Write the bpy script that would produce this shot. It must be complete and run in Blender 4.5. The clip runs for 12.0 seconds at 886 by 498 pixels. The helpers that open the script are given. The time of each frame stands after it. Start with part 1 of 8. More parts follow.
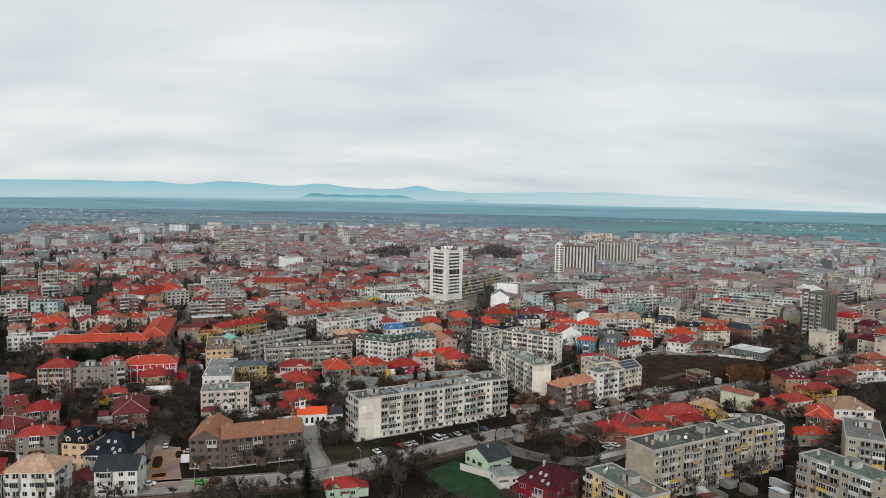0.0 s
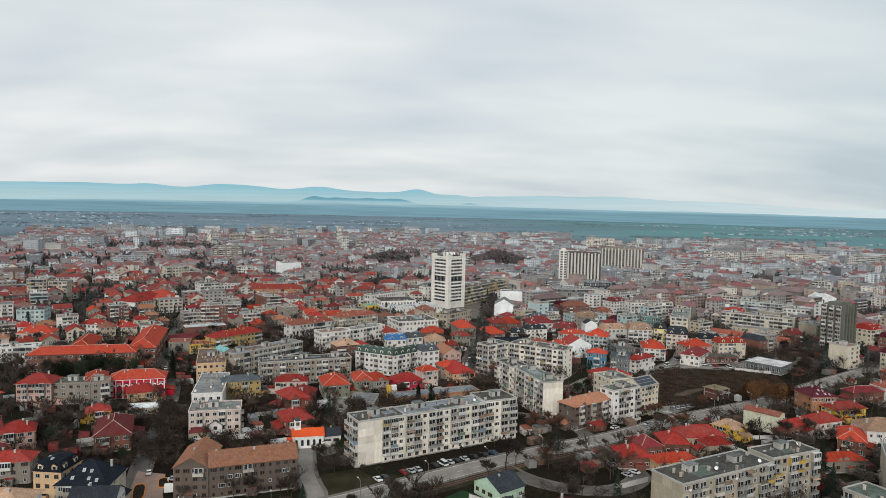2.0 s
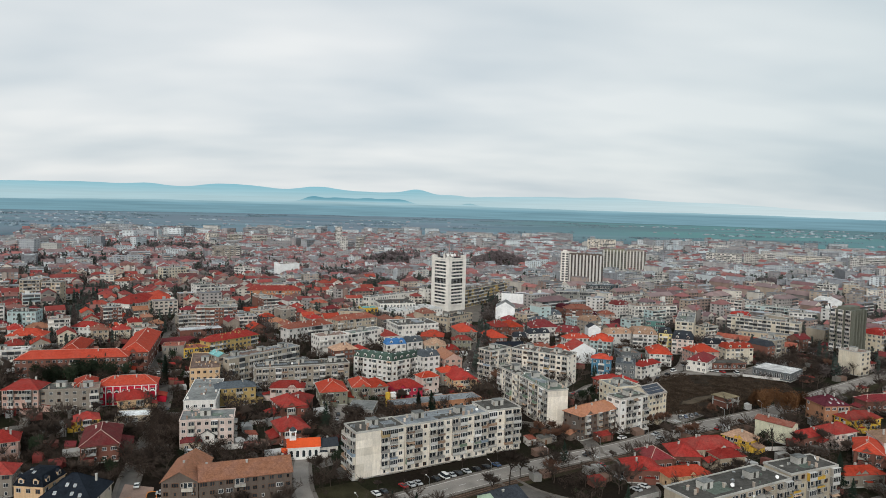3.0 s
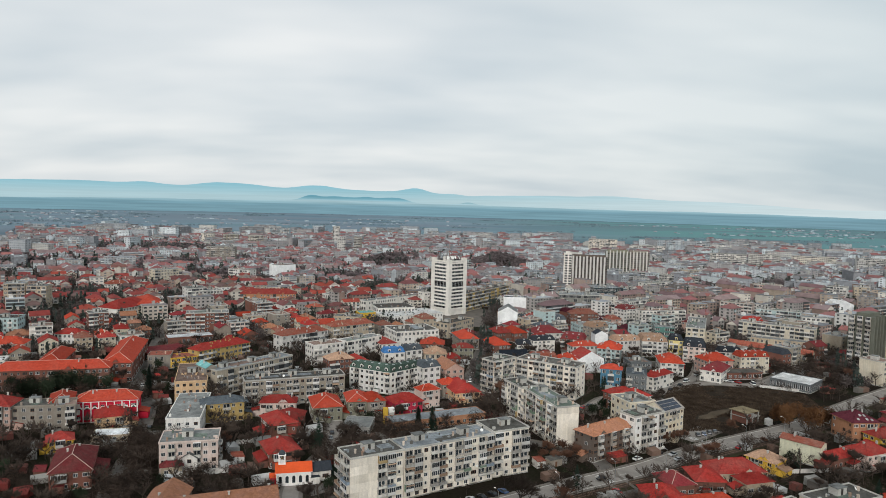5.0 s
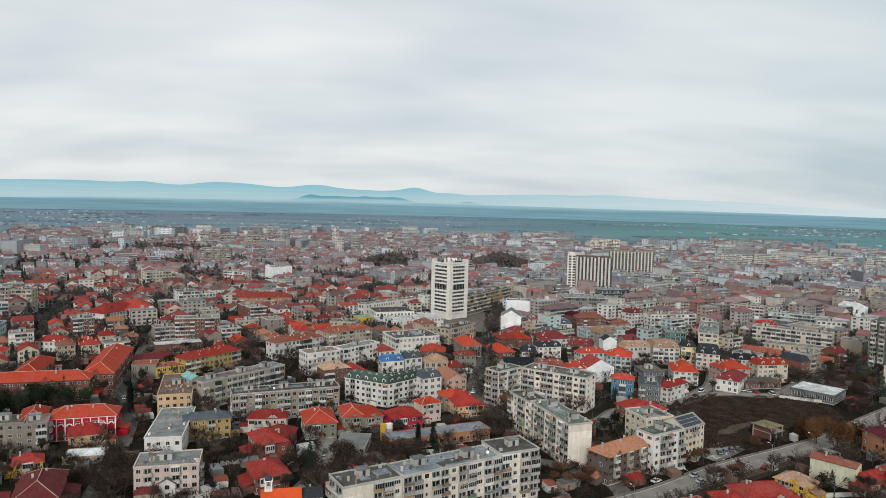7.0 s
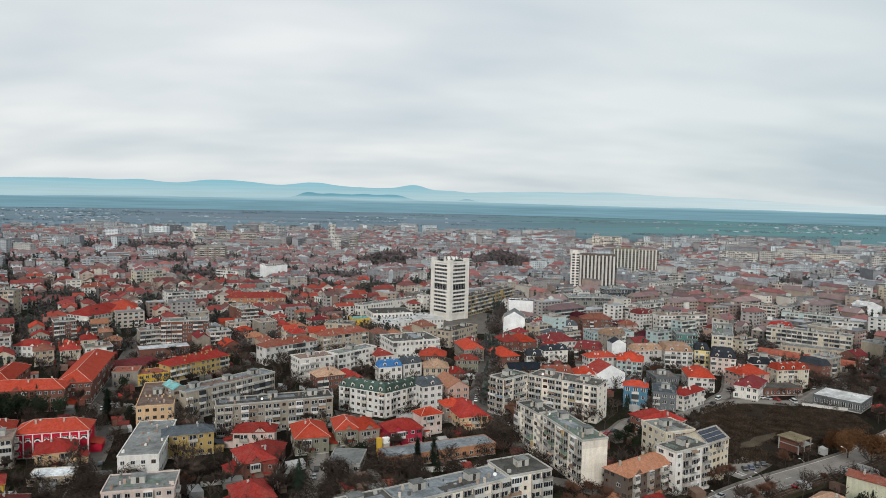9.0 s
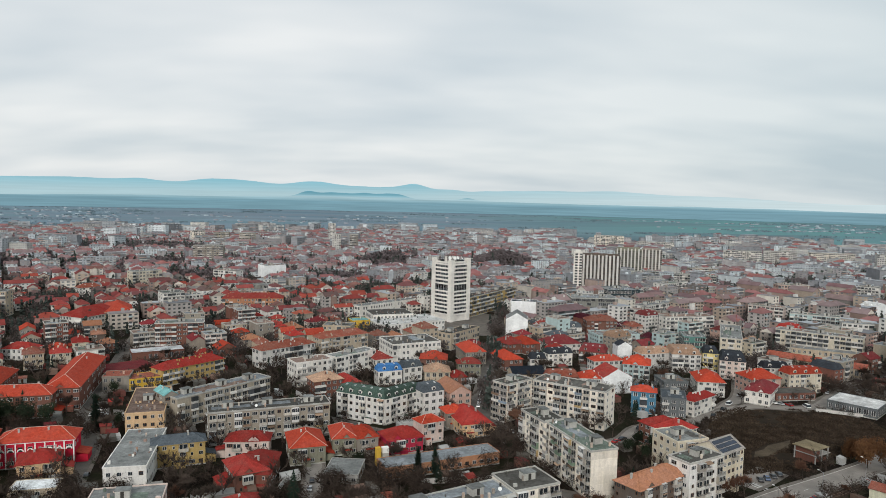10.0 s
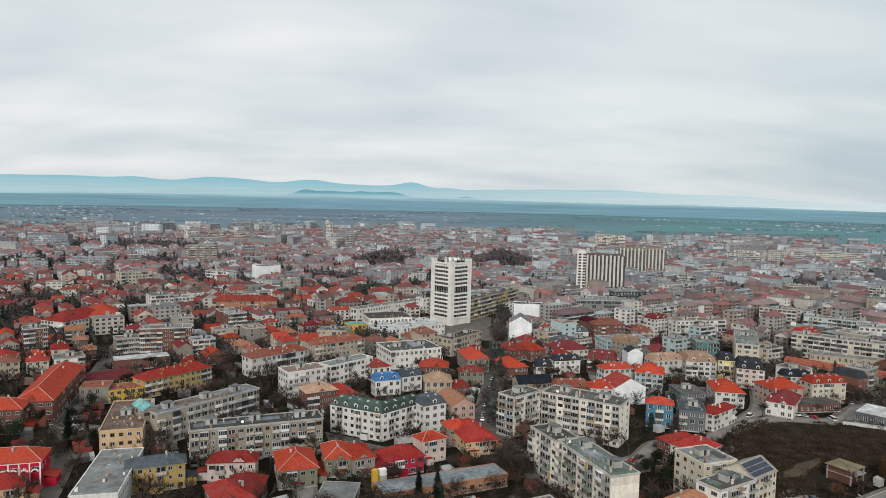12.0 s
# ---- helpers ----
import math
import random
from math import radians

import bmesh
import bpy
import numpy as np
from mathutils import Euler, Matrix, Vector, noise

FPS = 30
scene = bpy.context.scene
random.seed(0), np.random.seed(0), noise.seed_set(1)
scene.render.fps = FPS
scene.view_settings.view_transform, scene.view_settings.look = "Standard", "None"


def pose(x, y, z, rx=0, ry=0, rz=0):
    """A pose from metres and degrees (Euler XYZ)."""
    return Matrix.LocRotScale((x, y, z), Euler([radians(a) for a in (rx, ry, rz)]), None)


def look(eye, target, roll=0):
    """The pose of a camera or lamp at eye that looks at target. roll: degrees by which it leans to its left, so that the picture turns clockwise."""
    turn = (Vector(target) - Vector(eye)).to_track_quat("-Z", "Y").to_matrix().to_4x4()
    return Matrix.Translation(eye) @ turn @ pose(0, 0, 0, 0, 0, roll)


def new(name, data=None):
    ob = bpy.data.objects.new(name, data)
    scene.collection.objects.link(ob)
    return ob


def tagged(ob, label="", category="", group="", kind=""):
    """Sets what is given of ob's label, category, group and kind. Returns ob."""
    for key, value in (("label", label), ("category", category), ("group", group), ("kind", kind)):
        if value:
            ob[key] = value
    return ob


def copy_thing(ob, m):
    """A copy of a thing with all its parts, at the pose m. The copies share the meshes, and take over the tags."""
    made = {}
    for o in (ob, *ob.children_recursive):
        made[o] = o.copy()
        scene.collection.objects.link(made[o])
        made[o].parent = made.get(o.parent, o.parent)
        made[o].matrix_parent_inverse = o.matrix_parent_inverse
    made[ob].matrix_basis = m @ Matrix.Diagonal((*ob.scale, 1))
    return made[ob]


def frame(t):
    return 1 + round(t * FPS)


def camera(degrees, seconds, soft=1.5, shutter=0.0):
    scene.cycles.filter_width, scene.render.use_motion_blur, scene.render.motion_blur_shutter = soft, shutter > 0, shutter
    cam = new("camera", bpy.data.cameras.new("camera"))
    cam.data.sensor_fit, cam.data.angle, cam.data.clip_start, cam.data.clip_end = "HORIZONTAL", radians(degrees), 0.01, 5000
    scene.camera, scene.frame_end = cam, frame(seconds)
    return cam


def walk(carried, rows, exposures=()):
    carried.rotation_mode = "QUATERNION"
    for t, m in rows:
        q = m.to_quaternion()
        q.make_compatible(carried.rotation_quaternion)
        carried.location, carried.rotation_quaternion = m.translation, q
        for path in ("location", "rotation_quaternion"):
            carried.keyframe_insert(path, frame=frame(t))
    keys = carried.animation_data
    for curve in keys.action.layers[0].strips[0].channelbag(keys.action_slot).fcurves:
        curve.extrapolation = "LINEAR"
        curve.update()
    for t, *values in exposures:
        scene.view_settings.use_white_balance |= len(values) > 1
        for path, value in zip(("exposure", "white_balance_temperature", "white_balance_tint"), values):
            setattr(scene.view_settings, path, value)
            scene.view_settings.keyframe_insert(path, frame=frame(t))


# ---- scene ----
cam = camera(65.3, 12.0, soft=0.65)
PATH = [
    (0, (1.823, 2.558, 98.848), (1.809, 4.553, 98.705), 1.1),
    (0.5, (0.835, 7.555, 99.106), (0.821, 9.55, 98.967), 1.1),
    (1, (-0.043, 12.641, 99.387), (-0.056, 14.636, 99.25), 1.2),
    (1.5, (-0.775, 17.858, 99.679), (-0.787, 19.853, 99.544), 1.3),
    (2, (-1.417, 23.218, 99.963), (-1.428, 25.214, 99.83), 1.3),
    (2.5, (-1.99, 28.663, 100.21), (-2.0, 30.659, 100.078), 1.4),
    (3, (-2.476, 34.158, 100.47), (-2.485, 36.153, 100.338), 1.5),
    (5, (-3.92, 56.043, 102.208), (-3.925, 58.038, 102.072), 1.5),
    (5.5, (-4.164, 61.604, 102.403), (-4.168, 63.6, 102.268), 1.5),
    (6, (-4.354, 67.178, 102.552), (-4.357, 69.174, 102.417), 1.5),
    (6.5, (-4.538, 72.749, 102.651), (-4.543, 74.744, 102.515), 1.4),
    (7, (-4.759, 78.493, 102.599), (-4.763, 80.488, 102.461), 1.4),
    (9, (-5.787, 101.934, 101.628), (-5.787, 103.929, 101.483), 1.3),
    (9.5, (-6.032, 107.837, 101.535), (-6.031, 109.832, 101.388), 1.3),
    (10, (-6.309, 113.739, 101.474), (-6.31, 115.734, 101.326), 1.3),
    (10.5, (-6.663, 119.536, 101.426), (-6.662, 121.531, 101.278), 1.2),
    (11, (-7.088, 125.234, 101.402), (-7.086, 127.229, 101.252), 1.3),
    (11.5, (-7.601, 130.877, 101.384), (-7.595, 132.871, 101.232), 1.2),
    (12, (-8.165, 136.487, 101.366), (-8.159, 138.481, 101.214), 1.3),
]
walk(cam, [(t, look(eye, target, roll)) for t, eye, target, roll in PATH])

# ---- world and light ----
def link(tree, a, b):
    tree.links.new(a, b)


world = bpy.data.worlds.new("overcast_sky")
scene.world = world
world.use_nodes = True
wt = world.node_tree
for n in list(wt.nodes):
    wt.nodes.remove(n)
w_out = wt.nodes.new("ShaderNodeOutputWorld")
w_bg = wt.nodes.new("ShaderNodeBackground")
w_sky = wt.nodes.new("ShaderNodeTexSky")
w_sky.sky_type = 'NISHITA'
w_sky.sun_disc = False
w_sky.sun_elevation = radians(27)
w_sky.sun_rotation = radians(188)
w_sky.air_density, w_sky.dust_density, w_sky.ozone_density = 1.0, 2.0, 1.5
w_gain = wt.nodes.new("ShaderNodeMixRGB")
w_gain.blend_type = 'MULTIPLY'
w_gain.inputs[0].default_value = 1.0
w_gain.inputs[2].default_value = (0.10, 0.10, 0.10, 1)
w_co = wt.nodes.new("ShaderNodeTexCoord")
# the cloud sheet: directions laid out on a flat layer overhead, so that streaks crowd at the horizon
w_sep = wt.nodes.new("ShaderNodeSeparateXYZ")
w_up = wt.nodes.new("ShaderNodeMath")
w_up.operation = 'MAXIMUM'
w_up.inputs[1].default_value = 0.0
w_lift = wt.nodes.new("ShaderNodeMath")
w_lift.operation = 'ADD'
w_lift.inputs[1].default_value = 0.22
w_inv = wt.nodes.new("ShaderNodeMath")
w_inv.operation = 'DIVIDE'
w_inv.inputs[0].default_value = 1.0
w_lay = wt.nodes.new("ShaderNodeVectorMath")
w_lay.operation = 'SCALE'
w_map = wt.nodes.new("ShaderNodeMapping")
w_map.inputs["Rotation"].default_value = (0, 0, radians(-14))
w_map.inputs["Scale"].default_value = (0.42, 0.75, 0.0)
w_n1 = wt.nodes.new("ShaderNodeTexNoise")
w_n1.inputs["Scale"].default_value = 1.7
w_n1.inputs["Detail"].default_value = 3.5
w_n1.inputs["Roughness"].default_value = 0.5
w_ramp = wt.nodes.new("ShaderNodeValToRGB")
w_ramp.color_ramp.elements[0].position = 0.33
w_ramp.color_ramp.elements[0].color = (0.610, 0.680, 0.725, 1)
w_ramp.color_ramp.elements[1].position = 0.63
w_ramp.color_ramp.elements[1].color = (0.868, 0.888, 0.888, 1)
w_mix = wt.nodes.new("ShaderNodeMixRGB")
w_mix.inputs[0].default_value = 0.93
link(wt, w_sky.outputs[0], w_gain.inputs[1])
link(wt, w_co.outputs["Generated"], w_sep.inputs[0])
link(wt, w_sep.outputs["Z"], w_up.inputs[0])
link(wt, w_up.outputs[0], w_lift.inputs[0])
link(wt, w_lift.outputs[0], w_inv.inputs[1])
link(wt, w_co.outputs["Generated"], w_lay.inputs[0])
link(wt, w_inv.outputs[0], w_lay.inputs["Scale"])
link(wt, w_lay.outputs[0], w_map.inputs[0])
link(wt, w_map.outputs[0], w_n1.inputs["Vector"])
link(wt, w_n1.outputs["Fac"], w_ramp.inputs[0])
link(wt, w_gain.outputs[0], w_mix.inputs[1])
# the cover thins and cools a little towards the east
w_east = wt.nodes.new("ShaderNodeMapRange")
w_east.inputs["From Min"].default_value, w_east.inputs["From Max"].default_value = -0.1, 0.6
w_east.inputs["To Min"].default_value, w_east.inputs["To Max"].default_value = 0.0, 1.0
w_tint = wt.nodes.new("ShaderNodeMixRGB")
w_tint.blend_type = 'MULTIPLY'
w_tint.inputs[2].default_value = (0.83, 0.885, 0.90, 1)
link(wt, w_sep.outputs["X"], w_east.inputs["Value"])
link(wt, w_east.outputs[0], w_tint.inputs[0])
link(wt, w_ramp.outputs[0], w_tint.inputs[1])
link(wt, w_tint.outputs[0], w_mix.inputs[2])
link(wt, w_mix.outputs[0], w_bg.inputs[0])
w_bg.inputs[1].default_value = 1.0
link(wt, w_bg.outputs[0], w_out.inputs[0])

sun = new("sun", bpy.data.lights.new("sun", 'SUN'))
sun.data.energy = 1.8
sun.data.angle = radians(14)
sun.data.color = (1.0, 0.96, 0.90)
sun.matrix_world = look((-18, -130, 68), (0, 0, 0))

# ---- materials ----
MATS = {}


def surface(name, col, rough=0.85, grain=0.12, stain=0.22, rnd=0.10, bump=0.0, scale=1.0, streak=0.0,
            metal=0.0, island=False, spec=0.06, blotch=0.0, alt=None):
    """A weathered surface: fine grain, broad stains, blotches, rain streaks, and a tint of its own for each object or piece."""
    if name in MATS:
        return MATS[name]
    m = bpy.data.materials.new(name)
    m.use_nodes = True
    t = m.node_tree
    bsdf = t.nodes["Principled BSDF"]
    bsdf.inputs["Roughness"].default_value = rough
    bsdf.inputs["Metallic"].default_value = metal
    bsdf.inputs["Specular IOR Level"].default_value = spec
    geo = t.nodes.new("ShaderNodeNewGeometry")

    def noise_of(sc, detail, stretch=(1, 1, 1)):
        mp = t.nodes.new("ShaderNodeMapping")
        mp.inputs["Scale"].default_value = stretch
        nz = t.nodes.new("ShaderNodeTexNoise")
        nz.inputs["Scale"].default_value = sc
        nz.inputs["Detail"].default_value = detail
        link(t, geo.outputs["Position"], mp.inputs[0])
        link(t, mp.outputs[0], nz.inputs["Vector"])
        return nz

    def factor(socket, amount):
        r = t.nodes.new("ShaderNodeMapRange")
        r.inputs["From Min"].default_value, r.inputs["From Max"].default_value = 0.25, 0.75
        r.inputs["To Min"].default_value, r.inputs["To Max"].default_value = 1 - amount, 1 + amount
        link(t, socket, r.inputs["Value"])
        return r.outputs[0]

    fine, broad = noise_of(2.2 * scale, 4), noise_of(0.16 * scale, 3)
    parts = [factor(fine.outputs["Fac"], grain), factor(broad.outputs["Fac"], stain)]
    if streak:
        parts.append(factor(noise_of(1.3, 3, (1, 1, 0.12)).outputs["Fac"], streak))
    if blotch:
        spots = noise_of(0.62 * scale, 6)
        spots.inputs["Roughness"].default_value = 0.68
        parts.append(factor(spots.outputs["Fac"], blotch))
    if island:
        own = geo.outputs["Random Per Island"]
    else:
        info = t.nodes.new("ShaderNodeObjectInfo")
        own = info.outputs["Random"]
    r = t.nodes.new("ShaderNodeMapRange")
    r.inputs["To Min"].default_value, r.inputs["To Max"].default_value = 1 - rnd, 1 + rnd
    link(t, own, r.inputs["Value"])
    parts.append(r.outputs[0])
    total = parts[0]
    for p in parts[1:]:
        mul = t.nodes.new("ShaderNodeMath")
        mul.operation = 'MULTIPLY'
        link(t, total, mul.inputs[0])
        link(t, p, mul.inputs[1])
        total = mul.outputs[0]
    sc = t.nodes.new("ShaderNodeVectorMath")
    sc.operation = 'SCALE'
    sc.inputs[0].default_value = col
    if alt:
        # repainted patches: each object, and each stretch of wall, leans towards the second colour
        spin = [t.nodes.new("ShaderNodeMath") for _ in range(3)]
        two = t.nodes.new("ShaderNodeMixRGB")
        mul_, fr_, add_ = spin
        mul_.operation, fr_.operation, add_.operation = 'MULTIPLY', 'FRACT', 'ADD'
        mul_.inputs[1].default_value = 5.73
        add_.use_clamp = True
        lay = t.nodes.new("ShaderNodeMapRange")
        lay.inputs["From Min"].default_value, lay.inputs["From Max"].default_value = 0.42, 0.62
        lay.inputs["To Min"].default_value, lay.inputs["To Max"].default_value = -0.35, 0.35
        link(t, own, mul_.inputs[0])
        link(t, mul_.outputs[0], fr_.inputs[0])
        link(t, broad.outputs["Fac"], lay.inputs["Value"])
        link(t, fr_.outputs[0], add_.inputs[0])
        link(t, lay.outputs[0], add_.inputs[1])
        two.inputs[1].default_value, two.inputs[2].default_value = (*col, 1), (*alt, 1)
        link(t, add_.outputs[0], two.inputs[0])
        link(t, two.outputs[0], sc.inputs[0])
    link(t, total, sc.inputs["Scale"])
    link(t, sc.outputs[0], bsdf.inputs["Base Color"])
    if bump:
        b = t.nodes.new("ShaderNodeBump")
        b.inputs["Strength"].default_value = bump
        b.inputs["Distance"].default_value = 0.05
        link(t, fine.outputs["Fac"], b.inputs["Height"])
        link(t, b.outputs[0], bsdf.inputs["Normal"])
    MATS[name] = m
    return m


def medley(name, cols, rough=0.85, grain=0.12, stain=0.18):
    """One surface of many pieces, each piece with one of the given colours."""
    m = surface(name, (1, 1, 1), rough, grain, stain, 0.16, island=True)
    t = m.node_tree
    bsdf = t.nodes["Principled BSDF"]
    geo = next(n for n in t.nodes if n.bl_idname == "ShaderNodeNewGeometry")
    ramp = t.nodes.new("ShaderNodeValToRGB")
    ramp.color_ramp.interpolation = 'CONSTANT'
    while len(ramp.color_ramp.elements) < len(cols):
        ramp.color_ramp.elements.new(0.5)
    for i, c in enumerate(cols):
        ramp.color_ramp.elements[i].position = i / len(cols)
        ramp.color_ramp.elements[i].color = (*c, 1)
    swirl = t.nodes.new("ShaderNodeMath")
    swirl.operation = 'MULTIPLY'
    swirl.inputs[1].default_value = 7.31
    frac = t.nodes.new("ShaderNodeMath")
    frac.operation = 'FRACT'
    link(t, geo.outputs["Random Per Island"], swirl.inputs[0])
    link(t, swirl.outputs[0], frac.inputs[0])
    link(t, frac.outputs[0], ramp.inputs[0])
    sc = bsdf.inputs["Base Color"].links[0].from_node
    link(t, ramp.outputs[0], sc.inputs[0])
    return m


WALLS = {
    "white": ((0.70, 0.67, 0.62), "white rendered"), "blankwhite": ((0.78, 0.79, 0.79), "plain white rendered"),
    "churchwhite": ((0.82, 0.80, 0.77), "whitewashed"), "cream": ((0.58, 0.51, 0.39), "cream rendered"),
    "beige": ((0.45, 0.37, 0.275), "beige rendered"), "peach": ((0.62, 0.43, 0.26), "peach rendered"),
    "stone": ((0.27, 0.235, 0.195), "grey-brown rendered"), "brick": ((0.20, 0.088, 0.066), "red-brown brick"),
    "brown": ((0.150, 0.115, 0.094), "brown rendered"), "orangebrick": ((0.40, 0.20, 0.115), "orange brick"),
    "pink": ((0.46, 0.31, 0.26), "dusty pink rendered"), "pinkwhite": ((0.58, 0.475, 0.425), "pale pink rendered"),
    "crimson": ((0.50, 0.02, 0.045), "crimson painted"), "crimson2": ((0.44, 0.035, 0.07), "crimson painted"),
    "yellow": ((0.62, 0.40, 0.06), "yellow rendered"), "yellowpale": ((0.62, 0.52, 0.24), "pale yellow rendered"),
    "yellowwhite": ((0.63, 0.62, 0.47), "pale lime-cream rendered"), "yellowblock": ((0.64, 0.44, 0.12), "yellow insulated"),
    "ochre": ((0.42, 0.30, 0.12), "ochre rendered"), "mossgrey": ((0.21, 0.205, 0.155), "moss-grey rendered"),
    "concrete": ((0.34, 0.33, 0.31), "bare concrete"), "panel": ((0.80, 0.74, 0.65), "pale concrete-panel"),
    "panel2": ((0.43, 0.375, 0.285), "weathered concrete-panel"), "pale": ((0.62, 0.595, 0.56), "pale grey rendered"),
    "greywall": ((0.13, 0.14, 0.145), "dark grey clad"), "skyblue": ((0.085, 0.21, 0.31), "sky-blue rendered"),
    "maroon": ((0.22, 0.020, 0.032), "maroon rendered"), "mint": ((0.42, 0.55, 0.42), "mint-green rendered"),
    "tealwhite": ((0.40, 0.50, 0.50), "pale teal rendered"), "glassgreen": ((0.10, 0.22, 0.20), "green glazed"),
    "glassgrey": ((0.22, 0.22, 0.20), "grey glazed"), "darkglass": ((0.035, 0.055, 0.065), "dark glass"),
    "drab": ((0.37, 0.325, 0.26), "drab beige concrete"), "darkmoss": ((0.135, 0.14, 0.115), "dark weathered"), "tower": ((0.72, 0.69, 0.64), "white concrete"),
}
ROOFS = {
    "red": ((0.30, 0.034, 0.028), "red tiled"), "orange": ((0.41, 0.054, 0.028), "bright orange-red tiled"),
    "darkred": ((0.19, 0.030, 0.035), "dark red tiled"), "rust": ((0.27, 0.078, 0.052), "rust-coloured tiled"),
    "tile": ((0.36, 0.165, 0.095), "worn orange-brown tiled"), "tan": ((0.35, 0.225, 0.155), "faded tan tiled"),
    "charcoal": ((0.035, 0.04, 0.048), "charcoal tiled"), "black": ((0.014, 0.018, 0.025), "black slate"),
    "slate": ((0.075, 0.088, 0.10), "slate-grey"), "green": ((0.055, 0.085, 0.07), "dark green sheet"),
    "blue": ((0.05, 0.15, 0.34), "bright blue"), "teal": ((0.15, 0.33, 0.33), "pale teal sheet"),
    "bordeaux": ((0.075, 0.018, 0.026), "dark bordeaux tiled"), "solar": ((0.24, 0.22, 0.20), "solar-panelled"),
    "grey": ((0.175, 0.182, 0.178), "grey felt"), "bitumen": ((0.085, 0.082, 0.075), "dark bitumen"),
    "greyblue": ((0.205, 0.225, 0.24), "grey-blue felt"), "greenflat": ((0.13, 0.16, 0.135), "mossy grey-green felt"),
    "rustflat": ((0.21, 0.15, 0.125), "rusty brown felt"), "whiteflat": ((0.56, 0.56, 0.55), "white membrane"),
    "sheet": ((0.55, 0.57, 0.58), "pale metal sheet"),
}


SECOND = {"panel": (0.64, 0.585, 0.50), "panel2": (0.33, 0.295, 0.235), "white": (0.62, 0.61, 0.59), "cream": (0.55, 0.50, 0.41), "drab": (0.30, 0.27, 0.225),
          "yellowblock": (0.66, 0.50, 0.20), "pale": (0.52, 0.51, 0.49), "brick": (0.165, 0.085, 0.066), "stone": (0.26, 0.235, 0.205), "beige": (0.43, 0.37, 0.29), "brown": (0.115, 0.095, 0.082)}
WORN = {"red": (0.215, 0.046, 0.038), "orange": (0.32, 0.054, 0.034), "darkred": (0.135, 0.040, 0.038), "rust": (0.215, 0.105, 0.08), "tile": (0.27, 0.135, 0.092)}


def wall_mat(key):
    gloss = 0.12 if "glass" in key else 0.88
    return surface("wall_" + key, WALLS[key][0], gloss, 0.10, 0.15, 0.11 if "panel" in key else 0.07, 0.15, streak=0.03 if key in ("blankwhite", "churchwhite", "tower") else 0.11, spec=0.5 if gloss < 0.5 else 0.08,
                   blotch=0.08 if gloss > 0.5 else 0.0, alt=SECOND.get(key))


def roof_mat(key):
    if "roof_" + key in MATS:
        return MATS["roof_" + key]
    flat = key in ("grey", "bitumen", "greyblue", "greenflat", "rustflat", "whiteflat", "sheet")
    m = surface("roof_" + key, ROOFS[key][0], 0.85, 0.30 if not flat else 0.20, 0.20 if not flat else 0.36, 0.26, 0.0, spec=0.05, scale=1.6 if not flat else 1.0, blotch=0.34 if not flat else 0.40, alt=WORN.get(key))
    if not flat:
        # courses of tiles: a fine ripple down the slope
        t = m.node_tree
        geo = next(n for n in t.nodes if n.bl_idname == "ShaderNodeNewGeometry")
        wv = t.nodes.new("ShaderNodeTexWave")
        wv.bands_direction = 'Z'
        wv.inputs["Scale"].default_value = 1.7
        wv.inputs["Distortion"].default_value = 1.2
        wv.inputs["Detail"].default_value = 2.0
        b = t.nodes.new("ShaderNodeBump")
        b.inputs["Strength"].default_value = 0.55
        b.inputs["Distance"].default_value = 0.06
        link(t, geo.outputs["Position"], wv.inputs["Vector"])
        link(t, wv.outputs["Fac"], b.inputs["Height"])
        link(t, b.outputs[0], t.nodes["Principled BSDF"].inputs["Normal"])
    return m


# panes of the farthest blocks, lightened in their base colour to mimic haze
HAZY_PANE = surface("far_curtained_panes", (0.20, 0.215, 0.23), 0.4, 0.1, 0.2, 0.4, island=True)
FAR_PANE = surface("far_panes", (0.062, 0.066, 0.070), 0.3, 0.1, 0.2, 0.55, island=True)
GLASS = surface("window_glass", (0.025, 0.032, 0.038), 0.10, 0.1, 0.2, 0.6, spec=0.5)
FRAME = surface("white_frame", (0.56, 0.55, 0.53), 0.5, 0.05, 0.1, 0.30)
FRAME_B = surface("brown_frame", (0.16, 0.085, 0.05), 0.6, 0.1, 0.1, 0.2)
DARK = surface("deep_shade", (0.05, 0.047, 0.043), 0.9)
PARAPET = surface("balcony_front", (0.48, 0.44, 0.375), 0.85, 0.1, 0.2, 0.28, streak=0.2, alt=(0.36, 0.335, 0.30))
# back walls of balconies: the recess's shade is put into this darker colour
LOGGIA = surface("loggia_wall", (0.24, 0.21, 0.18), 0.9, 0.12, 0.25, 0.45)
CONC = surface("roof_concrete", (0.42, 0.41, 0.38), 0.9, 0.15, 0.25, 0.12)
METAL = surface("galvanised_metal", (0.50, 0.51, 0.52), 0.35, 0.1, 0.1, 0.1, metal=0.8)
WHITE = surface("white_paint", (0.80, 0.80, 0.78), 0.6, 0.05, 0.08, 0.05)
BARK = surface("bark", (0.052, 0.042, 0.036), 0.95, 0.25, 0.2, 0.2)
TWIG = surface("bare_twigs", (0.062, 0.048, 0.040), 0.95, 0.2, 0.25, 0.35)
TWIG_R = surface("reddish_twigs", (0.135, 0.072, 0.050), 0.95, 0.2, 0.25, 0.25)
NEEDLE = surface("conifer_needles", (0.020, 0.034, 0.024), 0.9, 0.3, 0.2, 0.25)
LEAF = surface("evergreen_leaves", (0.022, 0.031, 0.018), 0.85, 0.3, 0.2, 0.3)
RUSSET = surface("russet_leaves", (0.105, 0.052, 0.025), 0.9, 0.3, 0.2, 0.2)


